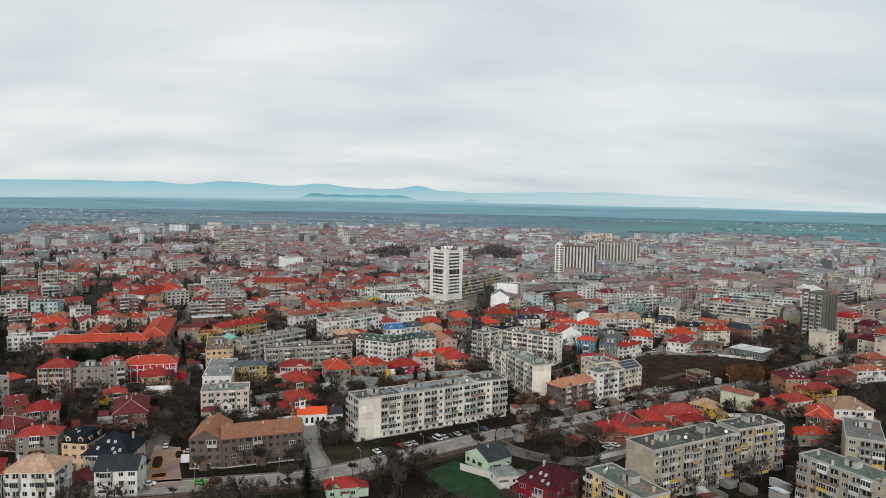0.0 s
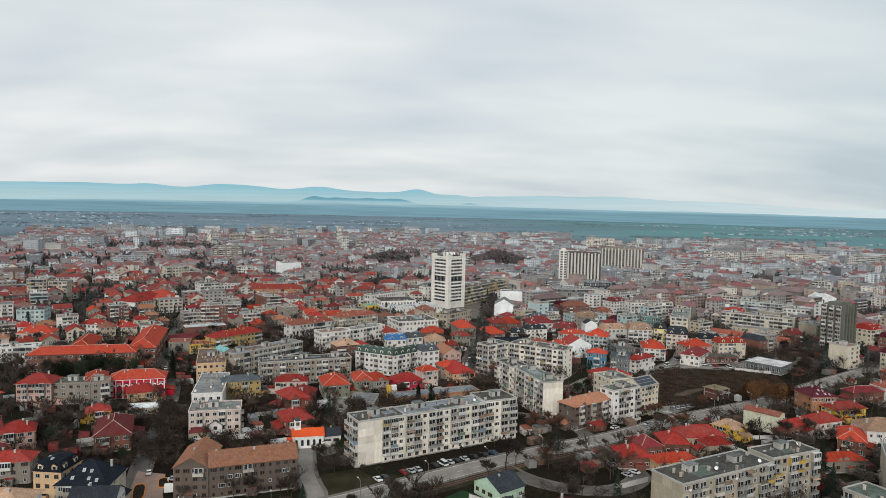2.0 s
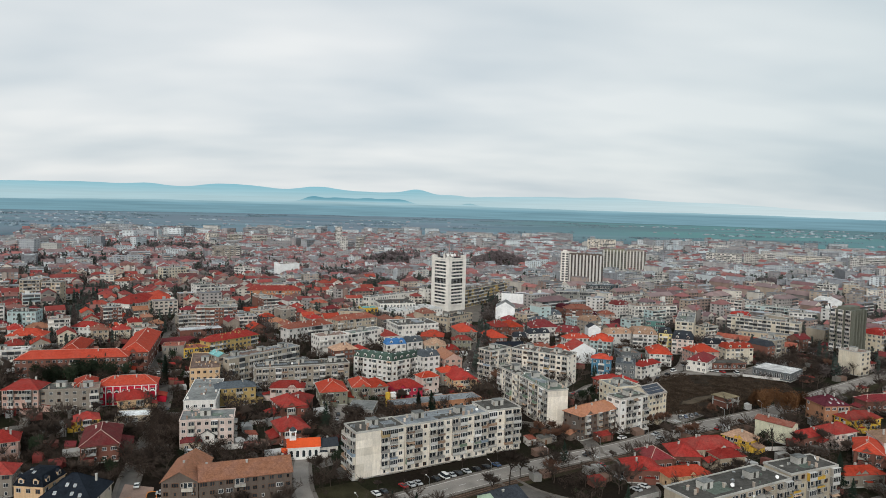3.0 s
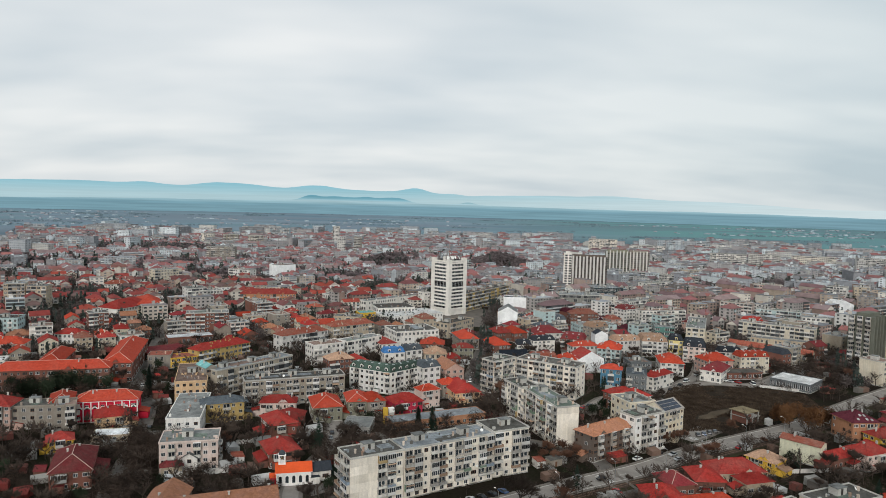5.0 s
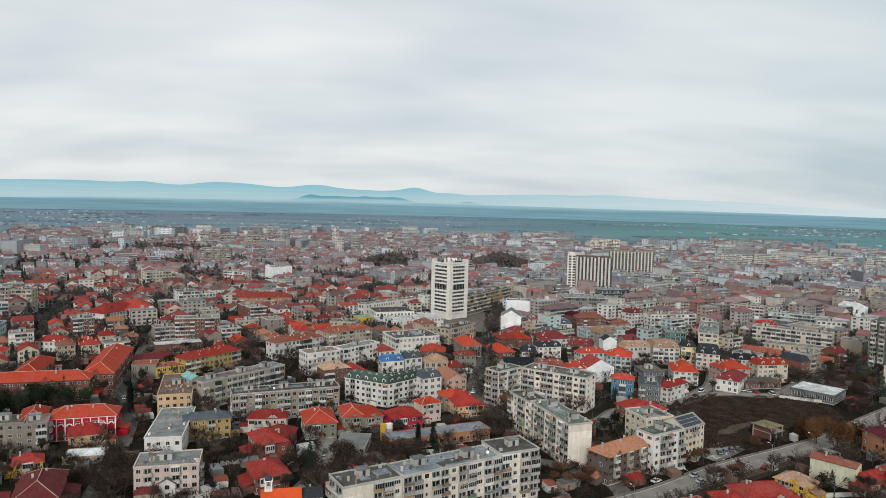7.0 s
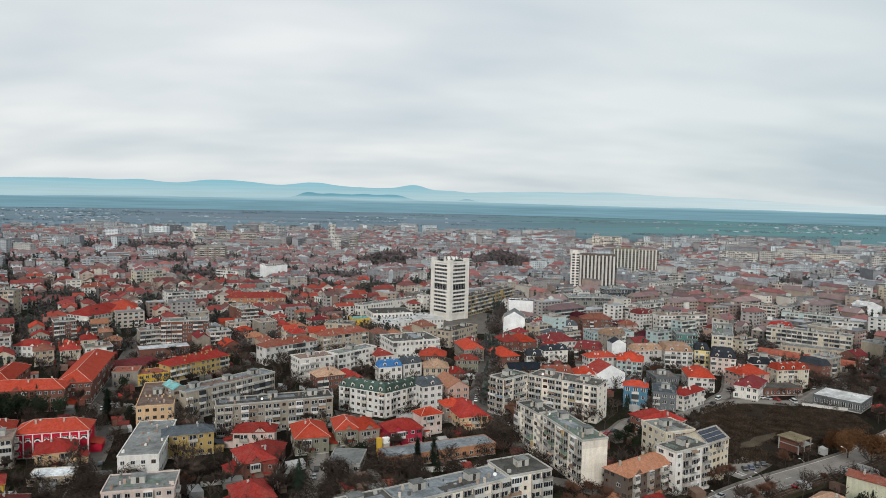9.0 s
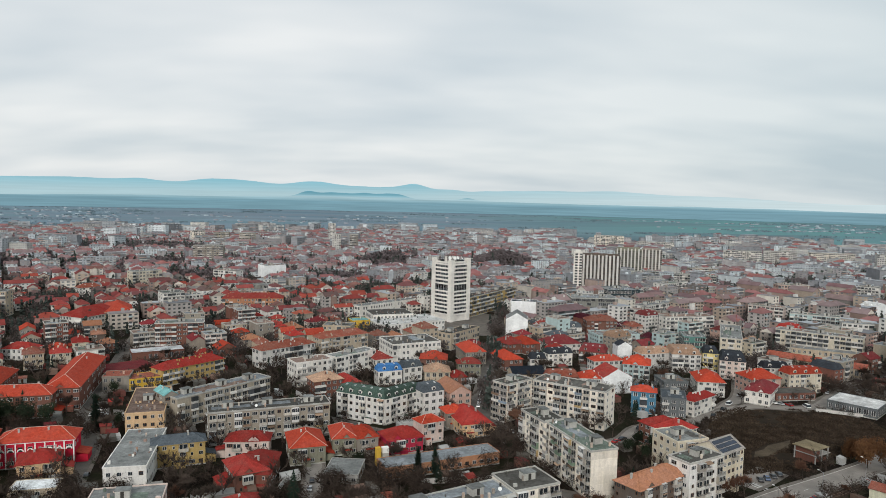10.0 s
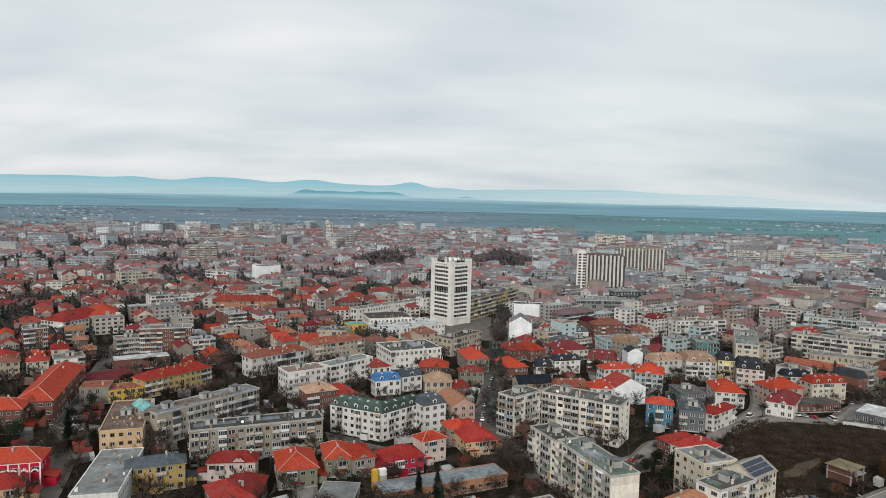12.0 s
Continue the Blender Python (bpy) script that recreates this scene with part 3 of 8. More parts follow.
def put(kind, x, y, L, D, h, rot, wall, roof, st, near=True, detail=True, name="", label="", blank=0, balcony_end=False, plain_end=False, steep=0.28):
    """A building: x, y of its middle, length of the front, depth, height of the eaves, turn, wall, roof, storeys."""
    c, s_ = math.cos(radians(rot)), math.sin(radians(rot))
    TAKEN.append((x, y, L / 2, D / 2, c, s_))
    rnd = random.Random(int(x * 13 + y * 7 + L * 3))
    noun = name.replace("_", " ") or (NOUN[kind] if not (kind == "F" and st >= 3) else "apartment building")
    shape = {"A": "flat roof and balconies", "H": "hipped roof", "G": "gabled roof", "M": "mansard roof and dormers", "F": "flat roof"}[kind]
    word = label or f"{WALLS[wall][1]} {noun} with {ROOFS[roof][1]} {shape}"
    if len(word.replace("-", " ").split()) > 12:
        word = word.replace(" and balconies", "").replace(" and dormers", "")
    base = thing(noun.replace(" ", "_"), pose(x, y, 0, 0, 0, rot), word, CAT[kind])
    wm, rm = wall_mat(wall), roof_mat(roof)
    fh = h / st
    body = Shape()
    body.box(-L / 2, L / 2, -D / 2, D / 2, -0.5, h, 0, bottom=False)
    body.box(-L / 2 - 0.05, L / 2 + 0.05, -D / 2 - 0.05, D / 2 + 0.05, -0.5, 0.5, 1, bottom=False)
    walls = part("wall", body, [wm, CONC], base)
    rf = Shape()
    rise = 0
    if kind == "H":
        rise = steep * min(L, D) + 0.2
        p, q, a, b, z0 = hip(rf, L, D, h, rise)
        if L > 7 and roof not in ("black", "bordeaux") and wall not in ("crimson", "churchwhite") and h < 12:
            for _ in range(rnd.choice((0, 1, 1, 2)) if L > 11 else rnd.choice((0, 0, 1))):
                cross_gable(rf, rnd.uniform(-0.30, 0.30) * L, rnd.uniform(2.6, 4.2), D, h, rise, rnd.choice((-1, -1, 1)))
        for _ in range(int(L / 3.2) + 1 if detail and not near else 0):
            u, v = rnd.uniform(-0.42, 0.42) * L, rnd.uniform(-0.42, 0.42) * D
            z_ = h + rise * max(0.0, min(1 - abs(v) / b, (a - abs(u)) / b, 1))
            rf.box(u - .3, u + .3, v - .25, v + .25, z_ - 0.6, z_ + rnd.uniform(0.5, 1.1), 1, bottom=False)
        roof_ob = part("roof", rf, [rm, wm], base)
        if roof in ("black", "bordeaux"):
            pitch_, r_ = math.degrees(math.atan2(rise + 0.12, min(a, b))), min(a, b)
            for u, v in ((-0.22, 0.3), (0.1, 0.28), (0.26, 0.22), (-0.05, 0.58), (0.1, 0.55)):
                part("skylight", SKY_WIN, None, roof_ob, m=pose(u * L, -b + v * r_, z0 + v * (rise + 0.12) + 0.02, pitch_, 0, 0))
        if near:
            caps = Shape()
            corners = [(-a, -b, z0), (a, -b, z0), (a, b, z0), (-a, b, z0)]
            ends = [p, q, q, p] if a >= b else [p, p, q, q]
            for k in range(4):
                caps.tube(corners[k], ends[k], 0.11, 0.11, 4)
            caps.tube(p, q, 0.12, 0.12, 4)
            pale = roof in ("orange", "rust", "darkred") and (wall in ("crimson", "brick", "mossgrey", "pinkwhite"))
            part("ridge_cap", caps, [surface("pale_mortar", (0.55, 0.42, 0.36), 0.9) if pale else rm], roof_ob)
    elif kind == "G":
        along = L >= D * 0.75 and wall != "blankwhite"
        rise = 0.27 * min(L, D) + 0.3
        if wall == "yellowwhite":
            rise = 1.4
        gable(rf, L, D, h, rise, 0.4 if wall != "blankwhite" else 0.05, along)
        roof_ob = part("roof", rf, [rm, rm, wm], base)
        if roof == "solar":
            pv = Shape()
            pv.box(-0.95, 0.95, -0.8, 0.8, 0.05, 0.10, 0)
            pv = pv.mesh("solar_panel", [surface("solar_cells", (0.012, 0.020, 0.04), 0.15, 0.05, 0.1, 0.3, spec=0.6)])
            tilt = math.degrees(math.atan2(rise + 0.1, D / 2 + 0.4))
            for i in range(int(L / 2.05)):
                for k in range(3):
                    v = 0.25 + 0.27 * k
                    part("solar_panel", pv, None, roof_ob, m=pose(-L / 2 + 1.1 + i * 2.0, -D / 2 - 0.4 + v * (D / 2 + 0.4), h - 0.1 + v * (rise + 0.1), tilt, 0, 0))
    elif kind == "M":
        mansard(rf, L, D, h)
        rise = 3
        near_roof = near or detail
        roof_ob = part("roof", rf, [rm, wm, rm], base)
        if near_roof:
            for side, (m, ln) in list(side_frames(L, D).items())[:3 if near else 1]:
                n = int(ln / (4.6 if near else 6.5)) if ln > 6 else 0
                for i in range(n):
                    part("dormer", dormer_mesh(wall, roof), None, roof_ob, m=m @ pose(-ln / 2 + (i + 0.5) * ln / n, 0.25, h + 0.25))
            n = int(L / 5)
            i0 = min(1.7, D * 0.2)
            for i in range(n):
                part("skylight", SKY_WIN, None, roof_ob, m=pose(-L / 2 + i0 + (i + .5) * (L - 2 * i0) / max(n, 1), -D / 2 + i0 + 1.1, h + 3.28, 18, 0, 0))
    else:
        lip = 0.5 if kind == "A" or st > 2 else 0.25
        rf.box(-L / 2 - 0.15, L / 2 + 0.15, -D / 2 - 0.15, D / 2 + 0.15, h - 0.02, h + 0.12, 1, top=0)
        for x0, x1, y0, y1 in ((-L / 2 - .2, L / 2 + .2, -D / 2 - .2, -D / 2 + .1), (-L / 2 - .2, L / 2 + .2, D / 2 - .1, D / 2 + .2),
                               (-L / 2 - .2, -L / 2 + .1, -D / 2 + .1, D / 2 - .1), (L / 2 - .1, L / 2 + .2, -D / 2 + .1, D / 2 - .1)):
            rf.box(x0, x1, y0, y1, h - 0.15, h + lip, 1)
        for _ in range(int(L * D / (26 if near else 40)) if st > 1 else 0):
            u, v, q, t_ = rnd.uniform(-L / 2 + .7, L / 2 - .7), rnd.uniform(-D / 2 + .7, D / 2 - .7), rnd.uniform(0.15, 0.55), rnd.uniform(0.3, 1.1)
            rf.box(u - q, u + q, v - q * 0.7, v + q * 0.7, h + 0.12, h + 0.12 + t_, rnd.choice((1, 2, 2, 3)), bottom=False)
        for _ in range(2 if st > 2 else 0):
            # mended stretches of felt
            u, v, q, t_ = rnd.uniform(-0.32, 0.32) * L, rnd.uniform(-0.2, 0.2) * D, rnd.uniform(0.06, 0.16) * L, rnd.uniform(0.12, 0.26) * D
            rf.box(u - q, u + q, v - t_, v + t_, h + 0.12, h + 0.135 + 0.008 * _, 2, bottom=False)
        roof_ob = part("roof", rf, [rm, wm if kind == "F" else CONC, roof_mat(rnd.choice(("bitumen", "greyblue", "rustflat", "greenflat"))), METAL], base)
        if detail:
            n = max(1, int(L / 16)) if st > 2 else 0
            for i in range(n):
                part("stair_hatch", HATCH, None, roof_ob, m=pose(-L / 2 + (i + 0.5) * L / n + rnd.uniform(-1, 1), rnd.uniform(0, D * 0.15), h + 0.12))
            for i in range(int(L / (6 if near else 12)) if st > 1 else 0):
                part("roof_vent", VENT, None, roof_ob, m=pose(rnd.uniform(-L / 2 + 1, L / 2 - 1), rnd.uniform(-D / 2 + 1, D / 2 - 1), h + 0.12, 0, 0, rnd.choice((0, 90))))
            if kind == "A" and near:
                for i in range(int(L / 20)):
                    part("dish", DISH, None, roof_ob, m=pose(rnd.uniform(-L / 2 + 1, L / 2 - 1), rnd.uniform(-D / 2 + .8, D / 2 - 1), h + 1.0, 55, 0, rnd.uniform(-40, 40)))
    if rise and detail and roof not in ("solar",) and wall not in ("blankwhite", "churchwhite"):
        for i in range((1 + (L > 12) + (L > 22)) if near or rnd.random() < 0.45 else 0):
            part("chimney", CHIMNEY, None, roof_ob, m=pose(rnd.uniform(-L / 2 + 1.5, L / 2 - 1.5), rnd.uniform(-0.2, 0.25) * D, h + rise * 0.75))
    # openings
    pitch = {"A": 3.2, "F": 2.9, "M": 3.0}.get(kind, 2.9 if st < 4 else 2.5)
    glazed = "glass" in wall
    rows = Shape()
    for side, (m, ln) in side_frames(L, D).items():
        if wall == "blankwhite" or (plain_end and side == "right") or (wall in ("panel", "panel2", "yellowwhite") and side == "left" and not balcony_end):
            n = 0
        else:
            n = max(1, int(ln / pitch)) if ln > 3 else 0
        if side != "front" and kind == "A":
            n = min(n, 2)
        if wall == "yellowwhite" and side == "front":
            n = 0
        step = ln / max(n, 1)
        if not near:
            for k in range(st):
                if n:
                    wide = step * 0.93 if glazed else (min(step * 0.5, 1.7) if kind != "A" else min(step * 0.6, 2.0))
                    panes(rows, -ln / 2, ln / 2, n, k * fh + fh * 0.32, wide, fh * (0.6 if glazed else 0.44), m)
            if side == "front" and (kind == "A" or st >= 3) and not glazed and wall != "blankwhite":
                bal = Shape()
                for i in range(n):
                    if kind != "A" and rnd.random() < 0.55 or rnd.random() < 0.3:
                        continue
                    for k in range(1, st):
                        xx = -ln / 2 + (i + 0.5) * step
                        out = 0.9 if kind != "A" else 1.1
                        bal.box(xx - step * 0.46, xx + step * 0.46, -D / 2 - out, -D / 2, k * fh - 0.1, k * fh + 0.9, 0)
                        if rnd.random() < 0.35:
                            bal.box(xx - step * 0.44, xx + step * 0.44, -D / 2 - out + 0.05, -D / 2, k * fh + 0.9, k * fh + fh * 0.85, 1)
                if bal.f:
                    part("balcony", bal, [surface("far_balcony", (0.50, 0.48, 0.45), 0.85, 0.1, 0.2, 0.4, island=True), FAR_PANE], walls, kind="stuff")
            continue
        style = rnd.randrange(3)
        for k in range(st):
            for i in range(n):
                xx = -ln / 2 + (i + 0.5) * step
                z = k * fh
                if wall in ("panel", "panel2", "yellowblock") and side == "front":
                    part("panel", panel_mesh(step, fh, wm), None, walls, m=m @ pose(xx, 0, z))
                if side == "front" and i < blank:
                    continue
                is_balc = kind == "A" and side == "front" and (i + style) % 3 != 0 and (k > 0 or wall != "panel")
                if kind in "FMH" and st >= 4 and side != "left" and i % 3 == 1 and k > 0:
                    is_balc = True
                if balcony_end and side == "left":
                    is_balc = True
                if is_balc:
                    kit = BALC_SETS[rnd.choice((0, 2, 2, 3, 0, 2, 0, 2, 7)) if wall == "panel2" else rnd.choice((0, 0, 0, 0, 0, 1, 1, 1, 1, 2, 2, 2, 3, 3, rnd.choice((4, 5, 6))) if kind == "A" else (0, 1))]
                    b = part("balcony", kit[rnd.choice((0, 1, 1, 1, 0, 2, 3))], None, walls, m=m @ pose(xx, -0.05, z + 0.1) @ Matrix.Diagonal((step / 3.2, 1, 1, 1)))
                    if rnd.random() < 0.10:
                        part("awning", AWNING, None, b)
                elif not (kind in "HG" and side != "front" and rnd.random() < 0.35):
                    key = rnd.choice(("std", "std", "wide", "small")) if kind in "AHG" else "std"
                    if step < 2.4:
                        key = "small"
                    f = WIN[key][1 if rnd.random() < (0.8 if wall == "brown" else 0.25) else 0]
                    if kind == "A" and rnd.random() < 0.09:
                        part("air_conditioner", AIRCON, None, walls, m=m @ pose(xx + step * 0.36, -0.3, z + fh * 0.2))
                    part("window", f, None, walls, m=m @ pose(xx, -0.052 if wall in ("panel", "panel2", "yellowblock") else -0.01, z + fh * 0.31))
        if wall in ("panel", "panel2", "yellowblock") and side != "front":
            cols = max(1, round(ln / 4.2))
            for k in range(st):
                for i in range(cols):
                    if n == 0:
                        part("panel", panel_mesh(ln / cols, fh, wm), None, walls, m=m @ pose(-ln / 2 + (i + .5) * ln / cols, 0, k * fh))
    if near and kind in "HGM" and L > 8 and wall not in ("blankwhite", "yellowwhite"):
        fm = Matrix.Translation((0, -D / 2, 0))
        if st > 1 and kind != "M":
            xx = rnd.uniform(-0.25, 0.25) * L
            part("balcony", BALC[3][rnd.randrange(4)], None, walls, m=fm @ pose(xx, -0.02, fh * (st - 1) + 0.1) @ Matrix.Diagonal((1.15, 1.1, 1, 1)))
        por = Shape()
        xx, pw, ph = rnd.uniform(-0.3, 0.3) * L, rnd.uniform(2.4, 4.2), 2.5
        por.box(xx - pw / 2, xx + pw / 2, -D / 2 - rnd.uniform(1.4, 2.4), -D / 2, -0.3, ph, 0, top=1)
        part("porch", por, [wm, rm], walls)
        if kind == "H" and L > 8:
            # a low lean-to built on at one end
            ax, al, ad, ah = rnd.choice((-1, 1)), rnd.uniform(2.6, 4.5), rnd.uniform(0.45, 0.8) * D, rnd.uniform(2.3, 2.9)
            ann = Shape()
            x0, x1 = (ax * L / 2, ax * (L / 2 + al)) if ax > 0 else (ax * (L / 2 + al), ax * L / 2)
            ann.box(x0, x1, -ad / 2, ad / 2, -0.3, ah, 0, bottom=False)
            part("annex", ann, [wm], walls)
            lean = Shape()
            xi, xo = ax * L / 2, ax * (L / 2 + al + 0.35)
            lean.face([(xi, -ad / 2 - .3, ah + 1.1), (xi, ad / 2 + .3, ah + 1.1), (xo, ad / 2 + .3, ah), (xo, -ad / 2 - .3, ah)][::-ax], 0)
            lean.face([(xo, -ad / 2 - .3, ah - .14), (xo, ad / 2 + .3, ah - .14), (xo, ad / 2 + .3, ah), (xo, -ad / 2 - .3, ah)], 0)
            part("annex_roof", lean, [rm], roof_ob)
    if wall == "crimson":
        band = Shape()
        band.box(-L / 2 - 0.25, L / 2 + 0.25, -D / 2 - 0.25, D / 2 + 0.25, h - 0.75, h - 0.3, 0)
        part("cornice", band, [WHITE], walls, "white painted cornice")
        for i in range(int(L / 3.2) + 1):
            pl = Shape()
            px = -L / 2 + 0.2 + i * (L - 0.4) / int(L / 3.2)
            pl.box(px - 0.22, px + 0.22, -D / 2 - 0.12, -D / 2, 0, h - 0.75, 0)
            part("pilaster", pl, [WHITE], walls, "white painted pilaster")
        for i in range(int(L / 3.2) if L > 15 else 0):
            # white arched heads over the upper windows
            ax = -L / 2 + 0.2 + (i + 0.5) * (L - 0.4) / int(L / 3.2)
            arch = Shape()
            for k in range(10):
                t0, t1 = math.pi * k / 10, math.pi * (k + 1) / 10
                q = [(ax + r_ * math.cos(t_), -D / 2 - 0.1, h * 0.62 + r_ * math.sin(t_)) for r_, t_ in ((0.75, t0), (1.15, t0), (1.15, t1), (0.75, t1))]
                arch.face(q, 0)
                arch.face([(a_, b_ + 0.1, c_) for a_, b_, c_ in (q[1], q[2])] + [q[2], q[1]], 0)
                arch.face([(ax, -D / 2 - 0.06, h * 0.62), (q[0][0], -D / 2 - 0.06, q[0][2]), (q[3][0], -D / 2 - 0.06, q[3][2])], 1)
            part("window_arch", arch, [WHITE, GLASS], walls, "white painted window arch")
    if rows.f:
        part("glazing", rows, [FAR_PANE, PARAPET, FRAME], walls, kind="stuff")
    return base


# ---- ground, roads, distance ----
def ground_material():
    m = bpy.data.materials.new("ground_soil_and_fields")
    m.use_nodes = True
    t = m.node_tree
    bsdf = t.nodes["Principled BSDF"]
    bsdf.inputs["Roughness"].default_value = 0.95
    bsdf.inputs["Specular IOR Level"].default_value = 0.02
    geo = t.nodes.new("ShaderNodeNewGeometry")

    def nz(scale, detail):
        n = t.nodes.new("ShaderNodeTexNoise")
        n.inputs["Scale"].default_value, n.inputs["Detail"].default_value = scale, detail
        link(t, geo.outputs["Position"], n.inputs["Vector"])
        return n.outputs["Fac"]

    def ramp(sock, stops, mode='LINEAR'):
        r = t.nodes.new("ShaderNodeValToRGB")
        r.color_ramp.interpolation = mode
        while len(r.color_ramp.elements) < len(stops):
            r.color_ramp.elements.new(0.5)
        for i, (p, c) in enumerate(stops):
            r.color_ramp.elements[i].position, r.color_ramp.elements[i].color = p, (*c, 1)
        link(t, sock, r.inputs[0])
        return r.outputs[0]

    def mix(a, b, f, mode='MIX'):
        n = t.nodes.new("ShaderNodeMixRGB")
        n.blend_type = mode
        if isinstance(f, float):
            n.inputs[0].default_value = f
        else:
            link(t, f, n.inputs[0])
        link(t, a, n.inputs[1])
        link(t, b, n.inputs[2])
        return n.outputs[0]

    town = ramp(nz(0.035, 5), [(0.30, (0.012, 0.0095, 0.0075)), (0.46, (0.019, 0.015, 0.0115)), (0.57, (0.017, 0.018, 0.010)), (0.76, (0.046, 0.038, 0.031))])
    grain = ramp(nz(0.9, 4), [(0.2, (0.62, 0.62, 0.62)), (0.8, (1.3, 1.3, 1.3))])
    town = mix(town, grain, 1.0, 'MULTIPLY')
    mp = t.nodes.new("ShaderNodeMapping")
    mp.inputs["Scale"].default_value = (0.0016, 0.0042, 1)
    mp.inputs["Rotation"].default_value = (0, 0, radians(12))
    vor = t.nodes.new("ShaderNodeTexVoronoi")
    vor.inputs["Scale"].default_value = 1.0
    link(t, geo.outputs["Position"], mp.inputs[0])
    link(t, mp.outputs[0], vor.inputs["Vector"])
    sep = t.nodes.new("ShaderNodeSeparateColor")
    link(t, vor.outputs["Color"], sep.inputs[0])
    # field colours carry the haze of the plain: blue-grey west, teal east
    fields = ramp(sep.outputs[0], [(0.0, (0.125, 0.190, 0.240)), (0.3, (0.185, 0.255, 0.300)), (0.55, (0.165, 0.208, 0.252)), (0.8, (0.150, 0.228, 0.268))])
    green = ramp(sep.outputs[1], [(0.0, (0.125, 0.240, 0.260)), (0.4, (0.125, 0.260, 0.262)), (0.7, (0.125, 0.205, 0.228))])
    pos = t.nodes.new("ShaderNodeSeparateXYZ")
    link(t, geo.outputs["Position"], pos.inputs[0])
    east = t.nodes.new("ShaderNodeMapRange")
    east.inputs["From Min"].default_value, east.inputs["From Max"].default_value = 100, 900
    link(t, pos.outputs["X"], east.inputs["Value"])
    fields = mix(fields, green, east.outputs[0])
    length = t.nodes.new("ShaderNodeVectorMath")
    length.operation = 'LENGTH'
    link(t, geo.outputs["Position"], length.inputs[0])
    # town soil fades with distance into the haze-tinted field colours
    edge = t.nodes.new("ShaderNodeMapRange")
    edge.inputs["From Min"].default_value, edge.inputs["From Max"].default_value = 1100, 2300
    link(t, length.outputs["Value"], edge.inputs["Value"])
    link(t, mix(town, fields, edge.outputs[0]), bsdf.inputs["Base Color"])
    MATS["ground"] = m
    return m


g = Shape()
R = 4990.0
ring = [(R * math.cos(2 * math.pi * i / 96), R * math.sin(2 * math.pi * i / 96)) for i in range(96)]
mid = [(2000 * math.cos(2 * math.pi * i / 96), 2000 * math.sin(2 * math.pi * i / 96)) for i in range(96)]
for i in range(96):
    j = (i + 1) % 96
    g.face([(0, 0, 0), (*mid[i], 0), (*mid[j], 0)])
    g.face([(*mid[i], 0), (*ring[i], 0), (*ring[j], 0), (*mid[j], 0)])
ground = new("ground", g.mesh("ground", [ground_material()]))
tagged(ground, "dark winter soil, yards and green fields to the horizon", "ground", kind="structure")

ASPHALT = surface("worn_asphalt", (0.245, 0.224, 0.203), 0.9, 0.12, 0.20, 0.06, 0.2)
ASPHALT_D = surface("side_street_asphalt", (0.125, 0.115, 0.105), 0.9, 0.15, 0.30, 0.1, 0.2)
PAVING = surface("pavement_slabs", (0.155, 0.138, 0.122), 0.9, 0.15, 0.25, 0.1)
KERB = surface("kerb_stone", (0.46, 0.44, 0.41), 0.9, 0.1, 0.2)
GRASS = surface("winter_grass", (0.036, 0.033, 0.018), 0.95, 0.35, 0.40, 0.1)
PITCH = surface("playing_field_grass", (0.022, 0.052, 0.022), 0.95, 0.2, 0.3, 0.05)
SOIL = surface("bare_soil", (0.028, 0.021, 0.015), 0.95, 0.30, 0.45, 0.1)
SAND = surface("sandy_track", (0.082, 0.064, 0.045), 0.95, 0.3, 0.45, 0.1)
PINKPAVE = surface("pink_paving", (0.30, 0.21, 0.17), 0.9, 0.15, 0.2)
LINE = surface("road_paint", (0.62, 0.62, 0.60), 0.8, 0.25, 0.3)


def strip(s, pts, w0, w1, z, slot=0, thick=None):
    """A band along a line of points between the offsets w0 and w1 to its left."""
    rows = []
    for i, p in enumerate(pts):
        a, b = pts[max(i - 1, 0)], pts[min(i + 1, len(pts) - 1)]
        d = Vector((b[0] - a[0], b[1] - a[1])).normalized()
        n = Vector((-d.y, d.x))
        rows.append(((p[0] + n.x * w0, p[1] + n.y * w0), (p[0] + n.x * w1, p[1] + n.y * w1)))
    for (a, b), (c, d) in zip(rows, rows[1:]):
        s.face([(*a, z), (*c, z), (*d, z), (*b, z)], slot)
        if thick:
            s.face([(*a, z - thick), (*c, z - thick), (*c, z), (*a, z)], slot)
            s.face([(*b, z), (*d, z), (*d, z - thick), (*b, z - thick)], slot)


def along(pts, t):
    """The point a length t along a line of points, and the direction there."""
    for a, b in zip(pts, pts[1:]):
        d = math.dist(a, b)
        if t <= d:
            return (a[0] + (b[0] - a[0]) * t / d, a[1] + (b[1] - a[1]) * t / d), math.atan2(b[1] - a[1], b[0] - a[0])
        t -= d
    return b, math.atan2(b[1] - a[1], b[0] - a[0])


def length_of(pts):
    return sum(math.dist(a, b) for a, b in zip(pts, pts[1:]))


def smooth(pts, n=6):
    res = []
    for i in range(len(pts) - 1):
        p0, p1, p2, p3 = (Vector(pts[max(min(k, len(pts) - 1), 0)]) for k in (i - 1, i, i + 1, i + 2))
        for k in range(n):
            t = k / n
            q = 0.5 * (2 * p1 + (p2 - p0) * t + (2 * p0 - 5 * p1 + 4 * p2 - p3) * t * t + (3 * p1 - p0 - 3 * p2 + p3) * t ** 3)
            res.append((q.x, q.y))
    return res + [tuple(pts[-1])]


